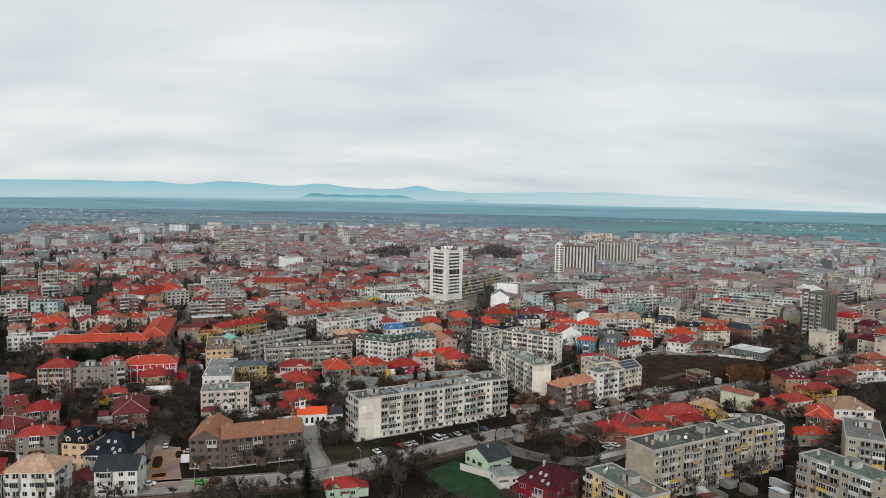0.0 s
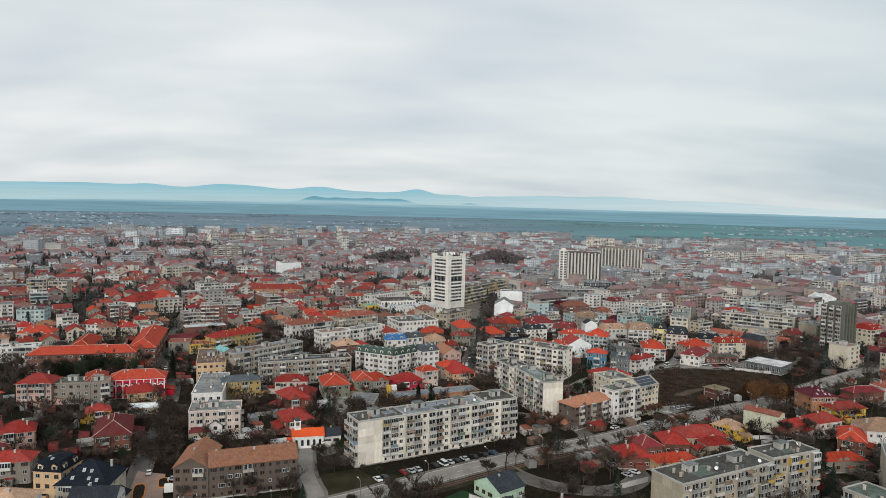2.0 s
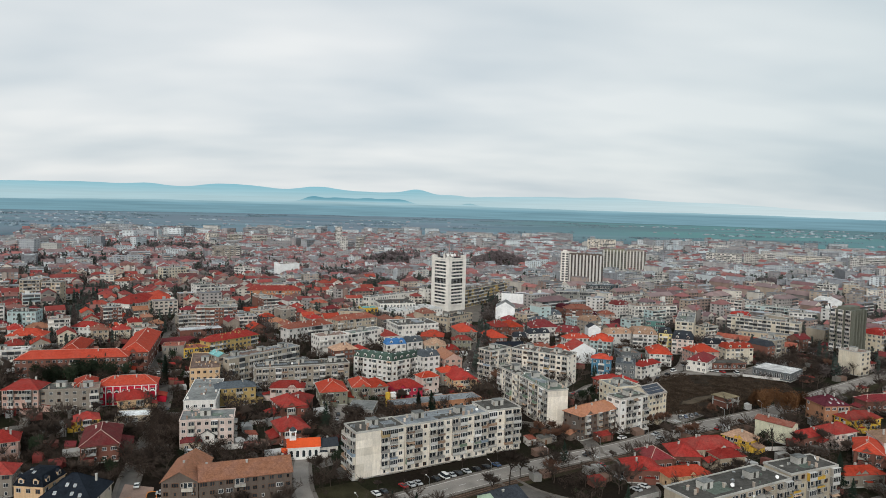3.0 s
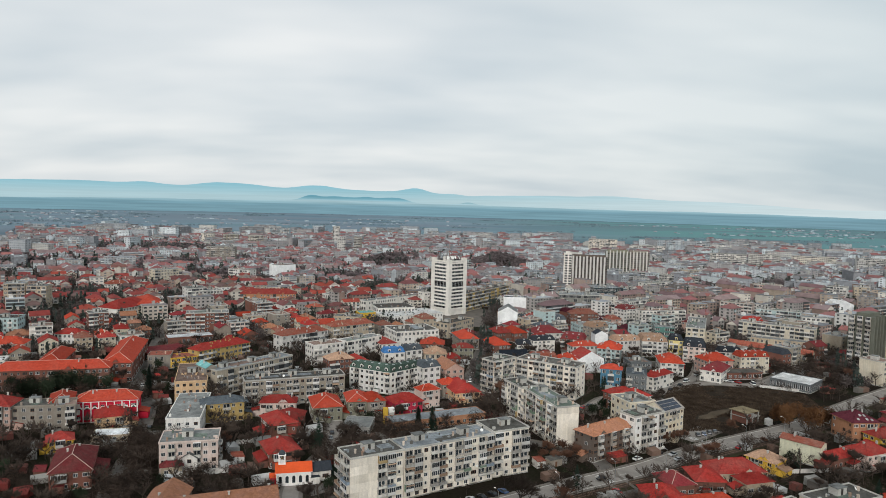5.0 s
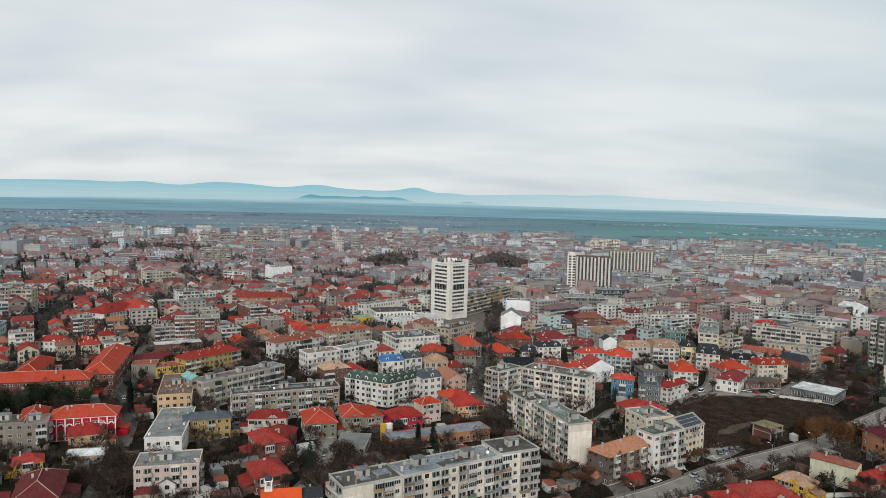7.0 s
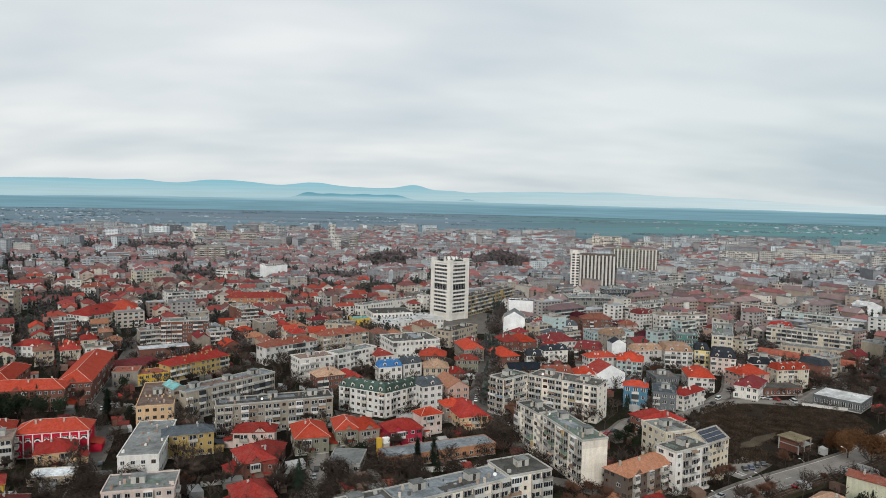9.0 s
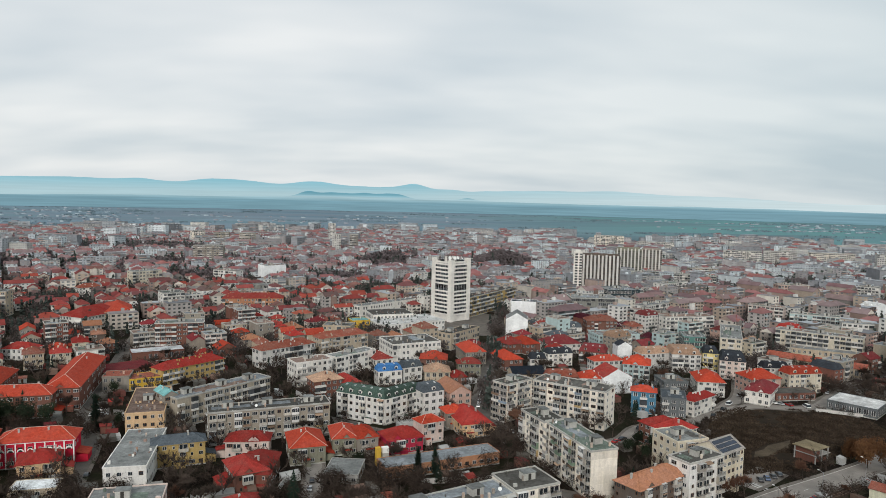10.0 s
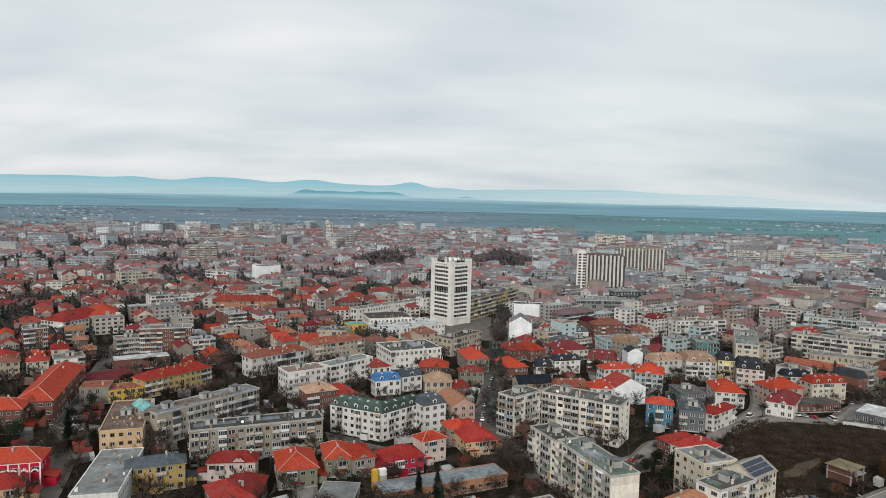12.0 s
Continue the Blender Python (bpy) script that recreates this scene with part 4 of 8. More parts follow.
MAIN = smooth([(-330, 160), (-230, 188), (-160, 209), (-115, 223), (-72, 233.5), (-42, 242.5), (-15, 261), (17, 284), (46, 302.5), (77, 321), (108, 344),
               (151, 369.5), (176, 386), (214, 417), (260, 452), (330, 505), (420, 570)])
s = Shape()
strip(s, MAIN, -4.2, 4.6, 0.05)
main_road = tagged(new("road_main", s.mesh("road", [ASPHALT])), "worn pale grey asphalt main road", "road", kind="structure")
s = Shape()
for sgn in (-1, 1):
    strip(s, MAIN, 4.6 if sgn > 0 else -4.45, 4.85 if sgn > 0 else -4.2, 0.17, 0, 0.15)
tagged(new("kerb_main", s.mesh("kerb", [KERB])), "pale stone kerb along the main road", "kerb", kind="structure")
s = Shape()
strip(s, MAIN, 4.85, 6.6, 0.15)
strip(s, MAIN, -6.0, -4.45, 0.15)
tagged(new("pavement_main", s.mesh("pavement", [PAVING])), "grey slab pavement beside the main road", "pavement", kind="structure")
s = Shape()
strip(s, MAIN, -12.0, -6.0, 0.06)
tagged(new("verge_main", s.mesh("verge", [GRASS])), "brownish winter grass verge beside the road", "verge", kind="structure")
# disused railway siding beside the road: rusty ballast and two rails
SIDING = [p for p in MAIN if -230 < p[0] < 190]
s = Shape()
strip(s, SIDING, -9.6, -6.3, 0.12, 0, 0.12)
siding = tagged(new("railway_siding", s.mesh("ballast", [surface("rusty_ballast", (0.075, 0.052, 0.040), 0.95, 0.3, 0.3)])), "rusty brown ballast of a disused railway siding", "railway", kind="structure")
for k_ in (-8.7, -7.3):
    s = Shape()
    strip(s, SIDING, k_ - 0.06, k_ + 0.06, 0.28, 0, 0.16)
    part("rail", s, [surface("rusty_rail", (0.19, 0.13, 0.095), 0.6, metal=0.3)], siding)
dash = Shape()
dash.box(-1.5, 1.5, -0.07, 0.07, 0.0, 0.012, 0, bottom=False)
dash = dash.mesh("lane_dash", [LINE])
for k in range(46):
    (px, py), ang = along(MAIN, 150 + k * 8)
    part("lane_dash", dash, None, main_road, m=pose(px, py, 0.051, 0, 0, math.degrees(ang)))
bar = Shape()
bar.box(-1.6, 1.6, -0.25, 0.25, 0.0, 0.012, 0, bottom=False)
bar = bar.mesh("crossing_bar", [LINE])
for cx, cy, ang, n in ((-104, 226.2, 14, 8), (109.8, 356.5, 30, 7), (58.5, 309.5, 32, 8)):
    for i in range(n):
        a = radians(ang + 90)
        o = (i - n / 2 + 0.5) * 1.0
        part("crossing_bar", bar, None, main_road, m=pose(cx + math.cos(a) * o, cy + math.sin(a) * o, 0.052, 0, 0, ang))

# side streets: lines of points and widths
SIDE = {
    "west": (smooth([(-94, 228), (-100, 240), (-111, 268), (-118, 294), (-129, 334), (-146, 385), (-158, 402), (-173, 435), (-185, 470), (-196, 511), (-209, 553), (-225, 610)]), 5.5),
    "church": (smooth([(-44, 243), (-44, 252), (-48, 262), (-52, 275), (-56, 300), (-50, 330), (-52, 362), (-60, 400)]), 5.5),
    "behind_block": (smooth([(-50, 290), (-34, 303), (-5, 325), (30, 348), (58, 330), (61, 311)]), 4.5),
    "east": (smooth([(61, 311), (66, 295), (72, 275), (60, 262), (44, 262), (30, 270), (20, 284)]), 6.0),
    "centre": (smooth([(22, 405), (14, 435), (18, 480), (26, 538), (33, 600), (42, 660), (46, 725), (55, 800)]), 9.0),
    "yard": (smooth([(26, 405), (50, 398), (70, 400), (84, 418), (104, 425), (125, 440), (140, 458), (153, 475), (172, 520)]), 6.5),
    "market": (smooth([(104, 357), (112, 363), (122, 372)]), 9.0),
    "lotside": (smooth([(125, 440), (150, 456), (180, 455), (205, 478), (232, 505)]), 7.0),
    "green": (smooth([(-60, 400), (-45, 410), (-22, 404), (10, 424)]), 6.0),
}
SIDE_OBS = {}
for key, (pts, w) in SIDE.items():
    s = Shape()
    strip(s, pts, -w / 2, w / 2, 0.035 + 0.002 * len(SIDE_OBS))
    for sgn in (-1, 1):
        strip(s, pts, sgn * w / 2, sgn * (w / 2 + 1.4), 0.13, 1, 0.13)
    SIDE_OBS[key] = tagged(new("road_" + key, s.mesh("road", [ASPHALT if key in ("church", "yard", "lotside", "market") else ASPHALT_D, PAVING])), "narrow grey asphalt side street with pavements", "road", kind="structure")


def patch(name, pts, z, mat, label, category):
    s = Shape()
    s.face([(x, y, z) for x, y in pts])
    return tagged(new(name, s.mesh(name, [mat])), label, category, kind="structure")


patch("ground_lot", [(108, 372), (140, 380), (165, 393), (193, 418), (197, 436), (180, 449), (150, 455), (128, 441), (112, 410)], 0.026, SOIL, "dark overgrown vacant lot of bare soil", "ground")
patch("ground_track", [(121, 386), (124, 392), (129, 395), (133, 400), (139, 403), (146, 407), (144, 402), (140, 397), (134, 394), (131, 389), (126, 387)], 0.034, SAND, "sandy worn track across the vacant lot", "ground")
patch("pavement_station", [(184, 466), (200, 480), (214, 502), (243, 514), (232, 490), (196, 440), (186, 452)], 0.03, PAVING, "worn pale paving round the low store", "pavement")
patch("ground_carpark", [(-176, 437), (-167, 441), (-145, 403), (-156, 396)], 0.024, ASPHALT_D, "grey asphalt car park beside the brick school", "ground")
patch("ground_path", [(-166.1, 401.3), (-172, 431.7), (-169.5, 431), (-162.5, 399)], 0.03, ASPHALT, "pale path through the school garden", "path")
patch("ground_court", [(-56, 425), (-40, 417), (-35, 403), (-49, 402)], 0.028, ASPHALT_D, "grey paved court between the blocks", "ground")
patch("pavement_square", [(-46, 628), (30, 620), (44, 640), (52, 705), (30, 722), (-20, 716), (-44, 680)], 0.008, PAVING, "pale paved square round the office tower", "pavement")
patch("ground_pitch", [(-5, 247), (6, 258.5), (26, 245.5), (40, 224), (14, 222), (2, 232)], 0.025, PITCH, "dark green playing field", "grass")
patch("ground_park", [(-50, 252), (-38, 247), (-22, 262), (-33, 276), (-47, 268)], 0.022, GRASS, "winter grass plot with bare earth", "grass")
patch("pavement_plaza", [(-101, 228), (-87, 231), (-95, 249), (-101, 266), (-112, 268), (-104, 240)], 0.15, PINKPAVE, "pinkish paved forecourt with planted beds", "pavement")

# planted beds with orange rims in the forecourt
for bx, by, bl, bw, rot in ((-103.5, 250, 14, 4.0, 110), (-98, 238, 5.5, 4.4, 15), (-98.5, 258, 9, 3.4, 110)):
    bed = thing("flower_bed", pose(bx, by, 0.15, 0, 0, rot), "bare planted bed with an orange rim on the forecourt", "flower bed", "beds of the forecourt")
    rim, soil = Shape(), Shape()
    n = 28
    prof = [(bl / 2 * math.copysign(abs(math.cos(a)) ** 0.6, math.cos(a)), bw / 2 * math.copysign(abs(math.sin(a)) ** 0.6, math.sin(a))) for a in (2 * math.pi * i / n for i in range(n))]
    for i in range(n):
        (x0, y0), (x1, y1) = prof[i], prof[(i + 1) % n]
        k = 0.88
        rim.face([(x0, y0, 0), (x1, y1, 0), (x1, y1, 0.3), (x0, y0, 0.3)])
        rim.face([(x0, y0, 0.3), (x1, y1, 0.3), (x1 * k, y1 * k, 0.3), (x0 * k, y0 * k, 0.3)])
    soil.face([(x * 0.88, y * 0.88, 0.24) for x, y in prof])
    part("rim", rim, [surface("orange_rim", (0.62, 0.22, 0.04), 0.8)], bed, "orange painted rim")
    part("soil", soil, [SOIL], bed)


# ---- distance: hazy ridges beyond the plain ----
def ridge(name, dist, bumps, floor, low, high, top, label, stops=()):
    m = bpy.data.materials.new(name)
    m.use_nodes = True
    t = m.node_tree
    for n in list(t.nodes):
        t.nodes.remove(n)
    # unlit backdrop: it glows by itself, with haze painted in by height
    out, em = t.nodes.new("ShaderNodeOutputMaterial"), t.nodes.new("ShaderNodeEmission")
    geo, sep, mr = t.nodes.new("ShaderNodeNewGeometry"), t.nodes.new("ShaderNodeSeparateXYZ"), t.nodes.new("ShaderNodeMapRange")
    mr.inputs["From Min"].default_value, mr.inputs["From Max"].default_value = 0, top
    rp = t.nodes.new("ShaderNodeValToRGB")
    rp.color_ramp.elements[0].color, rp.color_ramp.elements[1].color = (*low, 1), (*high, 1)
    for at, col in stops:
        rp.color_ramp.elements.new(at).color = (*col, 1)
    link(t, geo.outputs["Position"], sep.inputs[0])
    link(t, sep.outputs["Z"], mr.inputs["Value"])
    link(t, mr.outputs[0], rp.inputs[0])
    # the far range is washed towards sky colour in the east, as thicker haze
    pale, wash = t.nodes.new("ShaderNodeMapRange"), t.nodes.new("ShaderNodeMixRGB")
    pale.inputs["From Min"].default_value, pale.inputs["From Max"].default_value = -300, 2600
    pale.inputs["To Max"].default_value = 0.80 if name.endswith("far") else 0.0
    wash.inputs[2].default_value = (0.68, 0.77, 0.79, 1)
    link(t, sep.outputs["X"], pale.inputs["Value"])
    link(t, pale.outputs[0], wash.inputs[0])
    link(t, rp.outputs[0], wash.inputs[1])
    mp, nz, sc = t.nodes.new("ShaderNodeMapping"), t.nodes.new("ShaderNodeTexNoise"), t.nodes.new("ShaderNodeMapRange")
    mp.inputs["Scale"].default_value = (0.0022, 0.0022, 0.10)
    nz.inputs["Scale"].default_value, nz.inputs["Detail"].default_value = 1.0, 5.0
    near_hills = name.endswith("near")
    sc.inputs["From Min"].default_value, sc.inputs["From Max"].default_value = 0.3, 0.7
    sc.inputs["To Min"].default_value, sc.inputs["To Max"].default_value = (0.86, 1.14) if near_hills else (0.95, 1.05)
    tone = t.nodes.new("ShaderNodeVectorMath")
    tone.operation = 'SCALE'
    link(t, geo.outputs["Position"], mp.inputs[0])
    link(t, mp.outputs[0], nz.inputs["Vector"])
    link(t, nz.outputs["Fac"], sc.inputs["Value"])
    link(t, wash.outputs[0], tone.inputs[0])
    link(t, sc.outputs[0], tone.inputs["Scale"])
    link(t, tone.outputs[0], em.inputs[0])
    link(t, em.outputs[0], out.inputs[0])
    s = Shape()
    prev = None
    for i in range(481):
        az = -60 + i * 0.25
        e = floor + sum(a * math.exp(-((az - c) / w) ** 2) for c, w, a in bumps)
        e += 2.4 * noise.noise((az * 0.35, dist * 0.01, 0)) + 1.3 * noise.noise((az * 1.3, dist * 0.02, 3))
        a = radians(az)
        p = (dist * math.sin(a), dist * math.cos(a))
        back = ((dist + 90) * math.sin(a), (dist + 90) * math.cos(a))
        if prev:
            q, eq, bq = prev
            s.face([(*q, -1), (*p, -1), (*p, e), (*q, eq)])
            s.face([(*q, eq), (*p, e), (*back, e * 0.7), (*bq, eq * 0.7)])
        prev = (p, e, back)
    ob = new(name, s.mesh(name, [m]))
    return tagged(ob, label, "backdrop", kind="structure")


FAR_BUMPS = [(-34, 6, 15), (-27, 4.5, 24), (-23.4, 1.2, 14), (-21, 3, 12), (-18.6, 1.4, 16), (-16.6, 2.4, 32), (-14, 2.6, 12), (-10.4, 2, 40), (-7, 2, 15), (-4, 1.6, 14), (-2.4, 1.2, 35), (0.2, 1.4, 7), (1.8, 0.8, -7),
             (9, 4, 13), (14, 2.6, 14), (18, 3, -3), (28, 5, -26), (34, 6, -20)]
NEAR_BUMPS = [(-34, 10, -26), (-18, 5, -8), (-11.0, 0.9, 34), (-9.2, 1.2, 28), (-7.6, 1.1, 20), (-6.3, 0.9, 26), (-4.7, 1.0, 30), (-3.5, 0.8, 18), (1.8, 0.7, 16), (14, 12, -13), (32, 8, -20)]
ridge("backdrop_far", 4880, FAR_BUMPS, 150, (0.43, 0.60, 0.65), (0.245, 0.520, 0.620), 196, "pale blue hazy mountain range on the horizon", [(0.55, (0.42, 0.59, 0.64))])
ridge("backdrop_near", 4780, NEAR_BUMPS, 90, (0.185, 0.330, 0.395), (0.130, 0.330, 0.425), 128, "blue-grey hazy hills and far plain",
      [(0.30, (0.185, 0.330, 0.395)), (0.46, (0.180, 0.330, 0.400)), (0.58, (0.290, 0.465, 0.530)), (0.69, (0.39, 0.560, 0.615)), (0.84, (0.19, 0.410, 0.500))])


def free(x, y, gap):
    for bx, by, hl, hd, c, s in TAKEN:
        dx, dy = x - bx, y - by
        if abs(dx) + abs(dy) > 90:
            continue
        u, v = dx * c + dy * s, -dx * s + dy * c
        if abs(u) < hl + gap and abs(v) < hd + gap:
            return False
    return True


def off_road(x, y, gap):
    for pts, w in list(SIDE.values()) + [(MAIN, 10.5)]:
        for a, b in zip(pts, pts[1:]):
            if abs(a[0] - x) + abs(a[1] - y) > 60:
                continue
            vx, vy = b[0] - a[0], b[1] - a[1]
            t = max(0, min(1, ((x - a[0]) * vx + (y - a[1]) * vy) / (vx * vx + vy * vy + 1e-9)))
            if math.hypot(x - a[0] - t * vx, y - a[1] - t * vy) < w / 2 + gap:
                return False
    return True


def inside(x, y, poly):
    res = False
    for (x0, y0), (x1, y1) in zip(poly, poly[1:] + poly[:1]):
        if (y0 > y) != (y1 > y) and x < (x1 - x0) * (y - y0) / (y1 - y0) + x0:
            res = not res
    return res


LOT = [(104, 366), (140, 374), (165, 390), (196, 416), (199, 437), (180, 451), (150, 457), (126, 443), (110, 410)]
APRON = [(-44, 250), (-22, 258), (25, 292), (36, 312), (28, 318), (-32, 276), (-40, 270)]
PLAZA = [(-104, 226), (-84, 229), (-95, 250), (-103, 270), (-115, 270), (-104, 240)]
FIELD = [(-6, 247), (6, 259), (27, 246), (41, 223), (14, 221), (1, 232)]


# ---- buildings of the near quarters ----
# kind, x, y, front, depth, eaves, turn, wall, roof, storeys
put("H", -124.5, 211.7, 15.0, 11.7, 14.0, 5.0, "white", "tan", 5)
put("H", -137.7, 208.7, 7.1, 13.2, 14.0, 28.3, "cream", "red", 5)
put("G", -105.7, 226.3, 13.2, 11.4, 9.0, 9.2, "white", "charcoal", 3)
put("H", -117.3, 226.1, 8.4, 8.9, 5.0, 3.3, "cream", "darkred", 2)
put("F", -116.7, 222.8, 9.3, 10.0, 3.0, 9.5, "beige", "grey", 1)
put("H", -115.3, 242.1, 16.0, 14.3, 8.6, 3.6, "cream", "black", 3, steep=0.40)
put("M", -129.2, 247.2, 9.5, 11.1, 10.0, -4.4, "peach", "black", 3)
put("H", -151.5, 258.0, 14.0, 9.1, 8.0, 15.8, "stone", "red", 3)
put("H", -168.1, 287.9, 12.1, 10.6, 8.0, 27.2, "pink", "red", 3)
put("M", -178.9, 287.1, 8.7, 7.0, 10.0, 38.8, "brick", "darkred", 3)
put("H", -166.7, 263.9, 13.4, 10.7, 9.0, -9.3, "brick", "darkred", 3)
put("H", -212.7, 338.3, 7.7, 8.1, 7.0, 64.1, "brown", "orange", 2)
put("A", -207.1, 310.3, 15.0, 9.5, 13.0, 72.1, "cream", "grey", 4)
put("H", -195.2, 347.9, 15.4, 12.0, 11.0, 9.2, "pink", "red", 4)
put("F", -180.4, 352.2, 16.7, 11.0, 10.0, 12.8, "stone", "bitumen", 3)
put("F", -166.8, 350.5, 8.3, 11.0, 11.0, 24.6, "stone", "rustflat", 4)
put("H", -154.8, 364.4, 25.7, 11.4, 10.0, 16.6, "crimson", "orange", 2)
put("H", -174.0, 360.9, 9.4, 16.9, 10.0, 25.0, "crimson", "orange", 2)
put("H", -147.5, 352.2, 13.2, 11.0, 6.5, 25.1, "peach", "red", 2)
put("F", -140.4, 337.5, 14.3, 8.6, 3.0, 13.5, "beige", "sheet", 1)
put("H", -154.6, 324.2, 9.1, 8.5, 5.0, 30.1, "yellow", "red", 2)
put("H", -134.5, 297.2, 13.0, 23.5, 7.0, 22.2, "brick", "darkred", 2)
put("G", -85.4, 255.7, 11.3, 20.4, 11.0, 6.6, "brown", "tile", 4)
put("G", -67.0, 257.0, 28.9, 12.0, 11.0, 21.3, "brown", "tile", 4)
put("F", -98.0, 311.4, 20.6, 13.3, 11.5, 14.4, "pinkwhite", "grey", 4)
put("H", -102.2, 303.7, 7.1, 7.0, 4.0, 21.7, "beige", "darkred", 1)
put("G", -96.0, 307.9, 5.4, 8.0, 6.0, 3.9, "white", "grey", 2)
put("F", -115.7, 358.1, 13.7, 38.4, 9.0, 12.5, "white", "grey", 2)
put("H", -103.9, 366.0, 18.9, 7.9, 9.0, 23.1, "ochre", "slate", 3)
put("F", -134.0, 411.8, 15.1, 39.1, 10.0, 17.7, "peach", "rustflat", 3)
put("G", -126.5, 411.1, 5.6, 11.8, 14.0, 42.6, "stone", "teal", 4)
put("A", -107.6, 426.0, 49.4, 10.0, 13.0, 52.6, "drab", "greyblue", 4, near=False)
put("A", -78.0, 399.0, 49.2, 11.0, 13.0, 21.3, "drab", "bitumen", 4)
put("H", -80.3, 376.2, 16.2, 8.7, 7.0, 7.6, "pinkwhite", "red", 2)
put("H", -70.3, 353.3, 11.4, 20.3, 6.0, 2.9, "brick", "red", 2)
put("H", -66.0, 319.3, 11.9, 14.5, 6.0, 28.4, "brick", "red", 2)
put("G", -48.2, 303.6, 8.1, 7.0, 4.0, 20.5, "white", "charcoal", 1)
put("H", -73.6, 348.9, 11.2, 15.4, 7.0, 31.9, "brick", "red", 2)
put("H", -58.2, 376.1, 13.1, 18.2, 7.0, 17.8, "mossgrey", "orange", 2)
put("H", -45.1, 385.3, 9.4, 15.8, 7.0, 14.6, "mossgrey", "orange", 2)
put("H", -36.9, 385.1, 8.6, 13.4, 7.0, 23.7, "stone", "orange", 2)
put("H", -21.6, 385.7, 14.5, 11.0, 6.5, 25.8, "crimson2", "red", 2)
put("H", -10.9, 397.0, 10.3, 7.7, 9.0, 30.4, "pinkwhite", "orange", 3)
put("H", 6.0, 412.7, 13.2, 23.1, 6.0, 18.8, "peach", "red", 2)
put("H", -0.2, 417.6, 9.3, 9.0, 7.0, 20.3, "stone", "orange", 2)
put("G", 0.0, 446.8, 11.1, 20.0, 9.0, 20.5, "pink", "tile", 3, near=False)
put("F", -40.3, 357.8, 12.2, 14.9, 3.5, -3.0, "concrete", "grey", 1)
put("F", -6.0, 367.8, 46.0, 10.0, 4.6, 24.0, "orangebrick", "greyblue", 1, label="long low orange brick workshop with grey felt flat roof")
put("A", -27.3, 286.5, 19.5, 11.2, 17.4, 30.1, "panel", "bitumen", 6, blank=3, balcony_end=True)
put("A", -2.8, 300.9, 37.0, 11.0, 17.4, 31.6, "panel", "greyblue", 6)
put("A", 20.1, 316.8, 15.4, 13.5, 17.4, 25.8, "panel", "bitumen", 6)
put("M", -40.5, 423.4, 25.4, 8.4, 12.0, -25.8, "white", "green", 4)
put("M", -25.0, 425.0, 23.4, 7.0, 12.0, 45.9, "white", "green", 4)
put("M", -11.6, 428.8, 11.0, 9.0, 13.0, 32.5, "white", "slate", 4, near=False)
put("F", -77.0, 481.5, 20.6, 12.0, 13.0, 35.9, "white", "rustflat", 4, near=False)
put("F", -57.8, 504.1, 29.9, 9.6, 12.0, 49.7, "white", "grey", 4, near=False)
put("H", -71.3, 554.9, 34.8, 11.0, 12.0, 39.5, "beige", "rust", 4, near=False)
put("H", -100.6, 524.1, 36.4, 11.0, 11.0, 44.9, "pale", "rust", 3, near=False)
put("M", -34.7, 483.5, 13.5, 7.0, 8.0, 22.3, "white", "blue", 2, near=False)
put("H", -10.5, 515.9, 15.4, 12.8, 8.0, -1.5, "brick", "orange", 2, near=False)
put("H", -42.9, 513.9, 10.9, 15.4, 8.0, 30.9, "white", "red", 2, near=False)
put("M", -23.4, 492.6, 11.9, 7.0, 8.0, 31.5, "white", "slate", 2, near=False)
put("H", -8.4, 486.5, 13.6, 12.4, 8.0, 4.7, "beige", "tan", 2, near=False)
put("H", -65.0, 459.4, 15.2, 11.2, 9.0, 30.4, "brick", "tan", 3, near=False)
put("H", -55.1, 465.3, 9.4, 15.1, 7.0, 32.9, "brick", "red", 2, near=False)
put("H", 12.3, 542.0, 13.0, 23.4, 8.0, 14.1, "stone", "orange", 2, near=False)
put("H", 9.7, 508.8, 13.2, 8.8, 7.0, 5.0, "mossgrey", "red", 2, near=False)
put("H", 2.8, 483.4, 7.6, 11.0, 6.0, 11.9, "brick", "red", 2, near=False)
put("F", -26.4, 548.6, 32.2, 24.3, 11.0, 24.9, "white", "bitumen", 3, near=False)
put("F", 5.8, 585.5, 34.8, 10.8, 11.0, 54.3, "beige", "bitumen", 3, near=False)
put("G", 50.3, 629.8, 16.2, 18.0, 13.0, -6.0, "blankwhite", "grey", 4, near=False)
put("H", 69.0, 628.7, 10.2, 10.0, 9.0, -22.8, "pale", "red", 3, near=False)
put("H", 78.2, 623.8, 12.2, 10.0, 9.0, -2.7, "pale", "orange", 3, near=False)
put("M", 89.8, 619.4, 12.5, 10.0, 9.0, 6.4, "white", "slate", 3, near=False)
put("H", 73.4, 572.9, 23.0, 16.6, 7.0, 15.1, "pale", "darkred", 2, near=False)
put("H", 39.1, 569.4, 13.0, 16.2, 7.0, 29.6, "brick", "red", 2, near=False)
put("H", 49.9, 571.4, 11.4, 19.1, 7.0, 24.8, "brick", "orange", 2, near=False)
put("H", 33.5, 526.5, 11.7, 19.9, 7.0, 20.1, "brick", "orange", 2, near=False)
put("M", 51.5, 523.4, 9.7, 7.0, 7.0, 5.1, "white", "charcoal", 2, near=False)
put("M", 65.9, 534.9, 16.3, 7.0, 8.0, 16.8, "white", "charcoal", 3, near=False)
put("G", 41.2, 493.2, 18.3, 10.9, 6.0, 12.7, "beige", "black", 2, near=False)
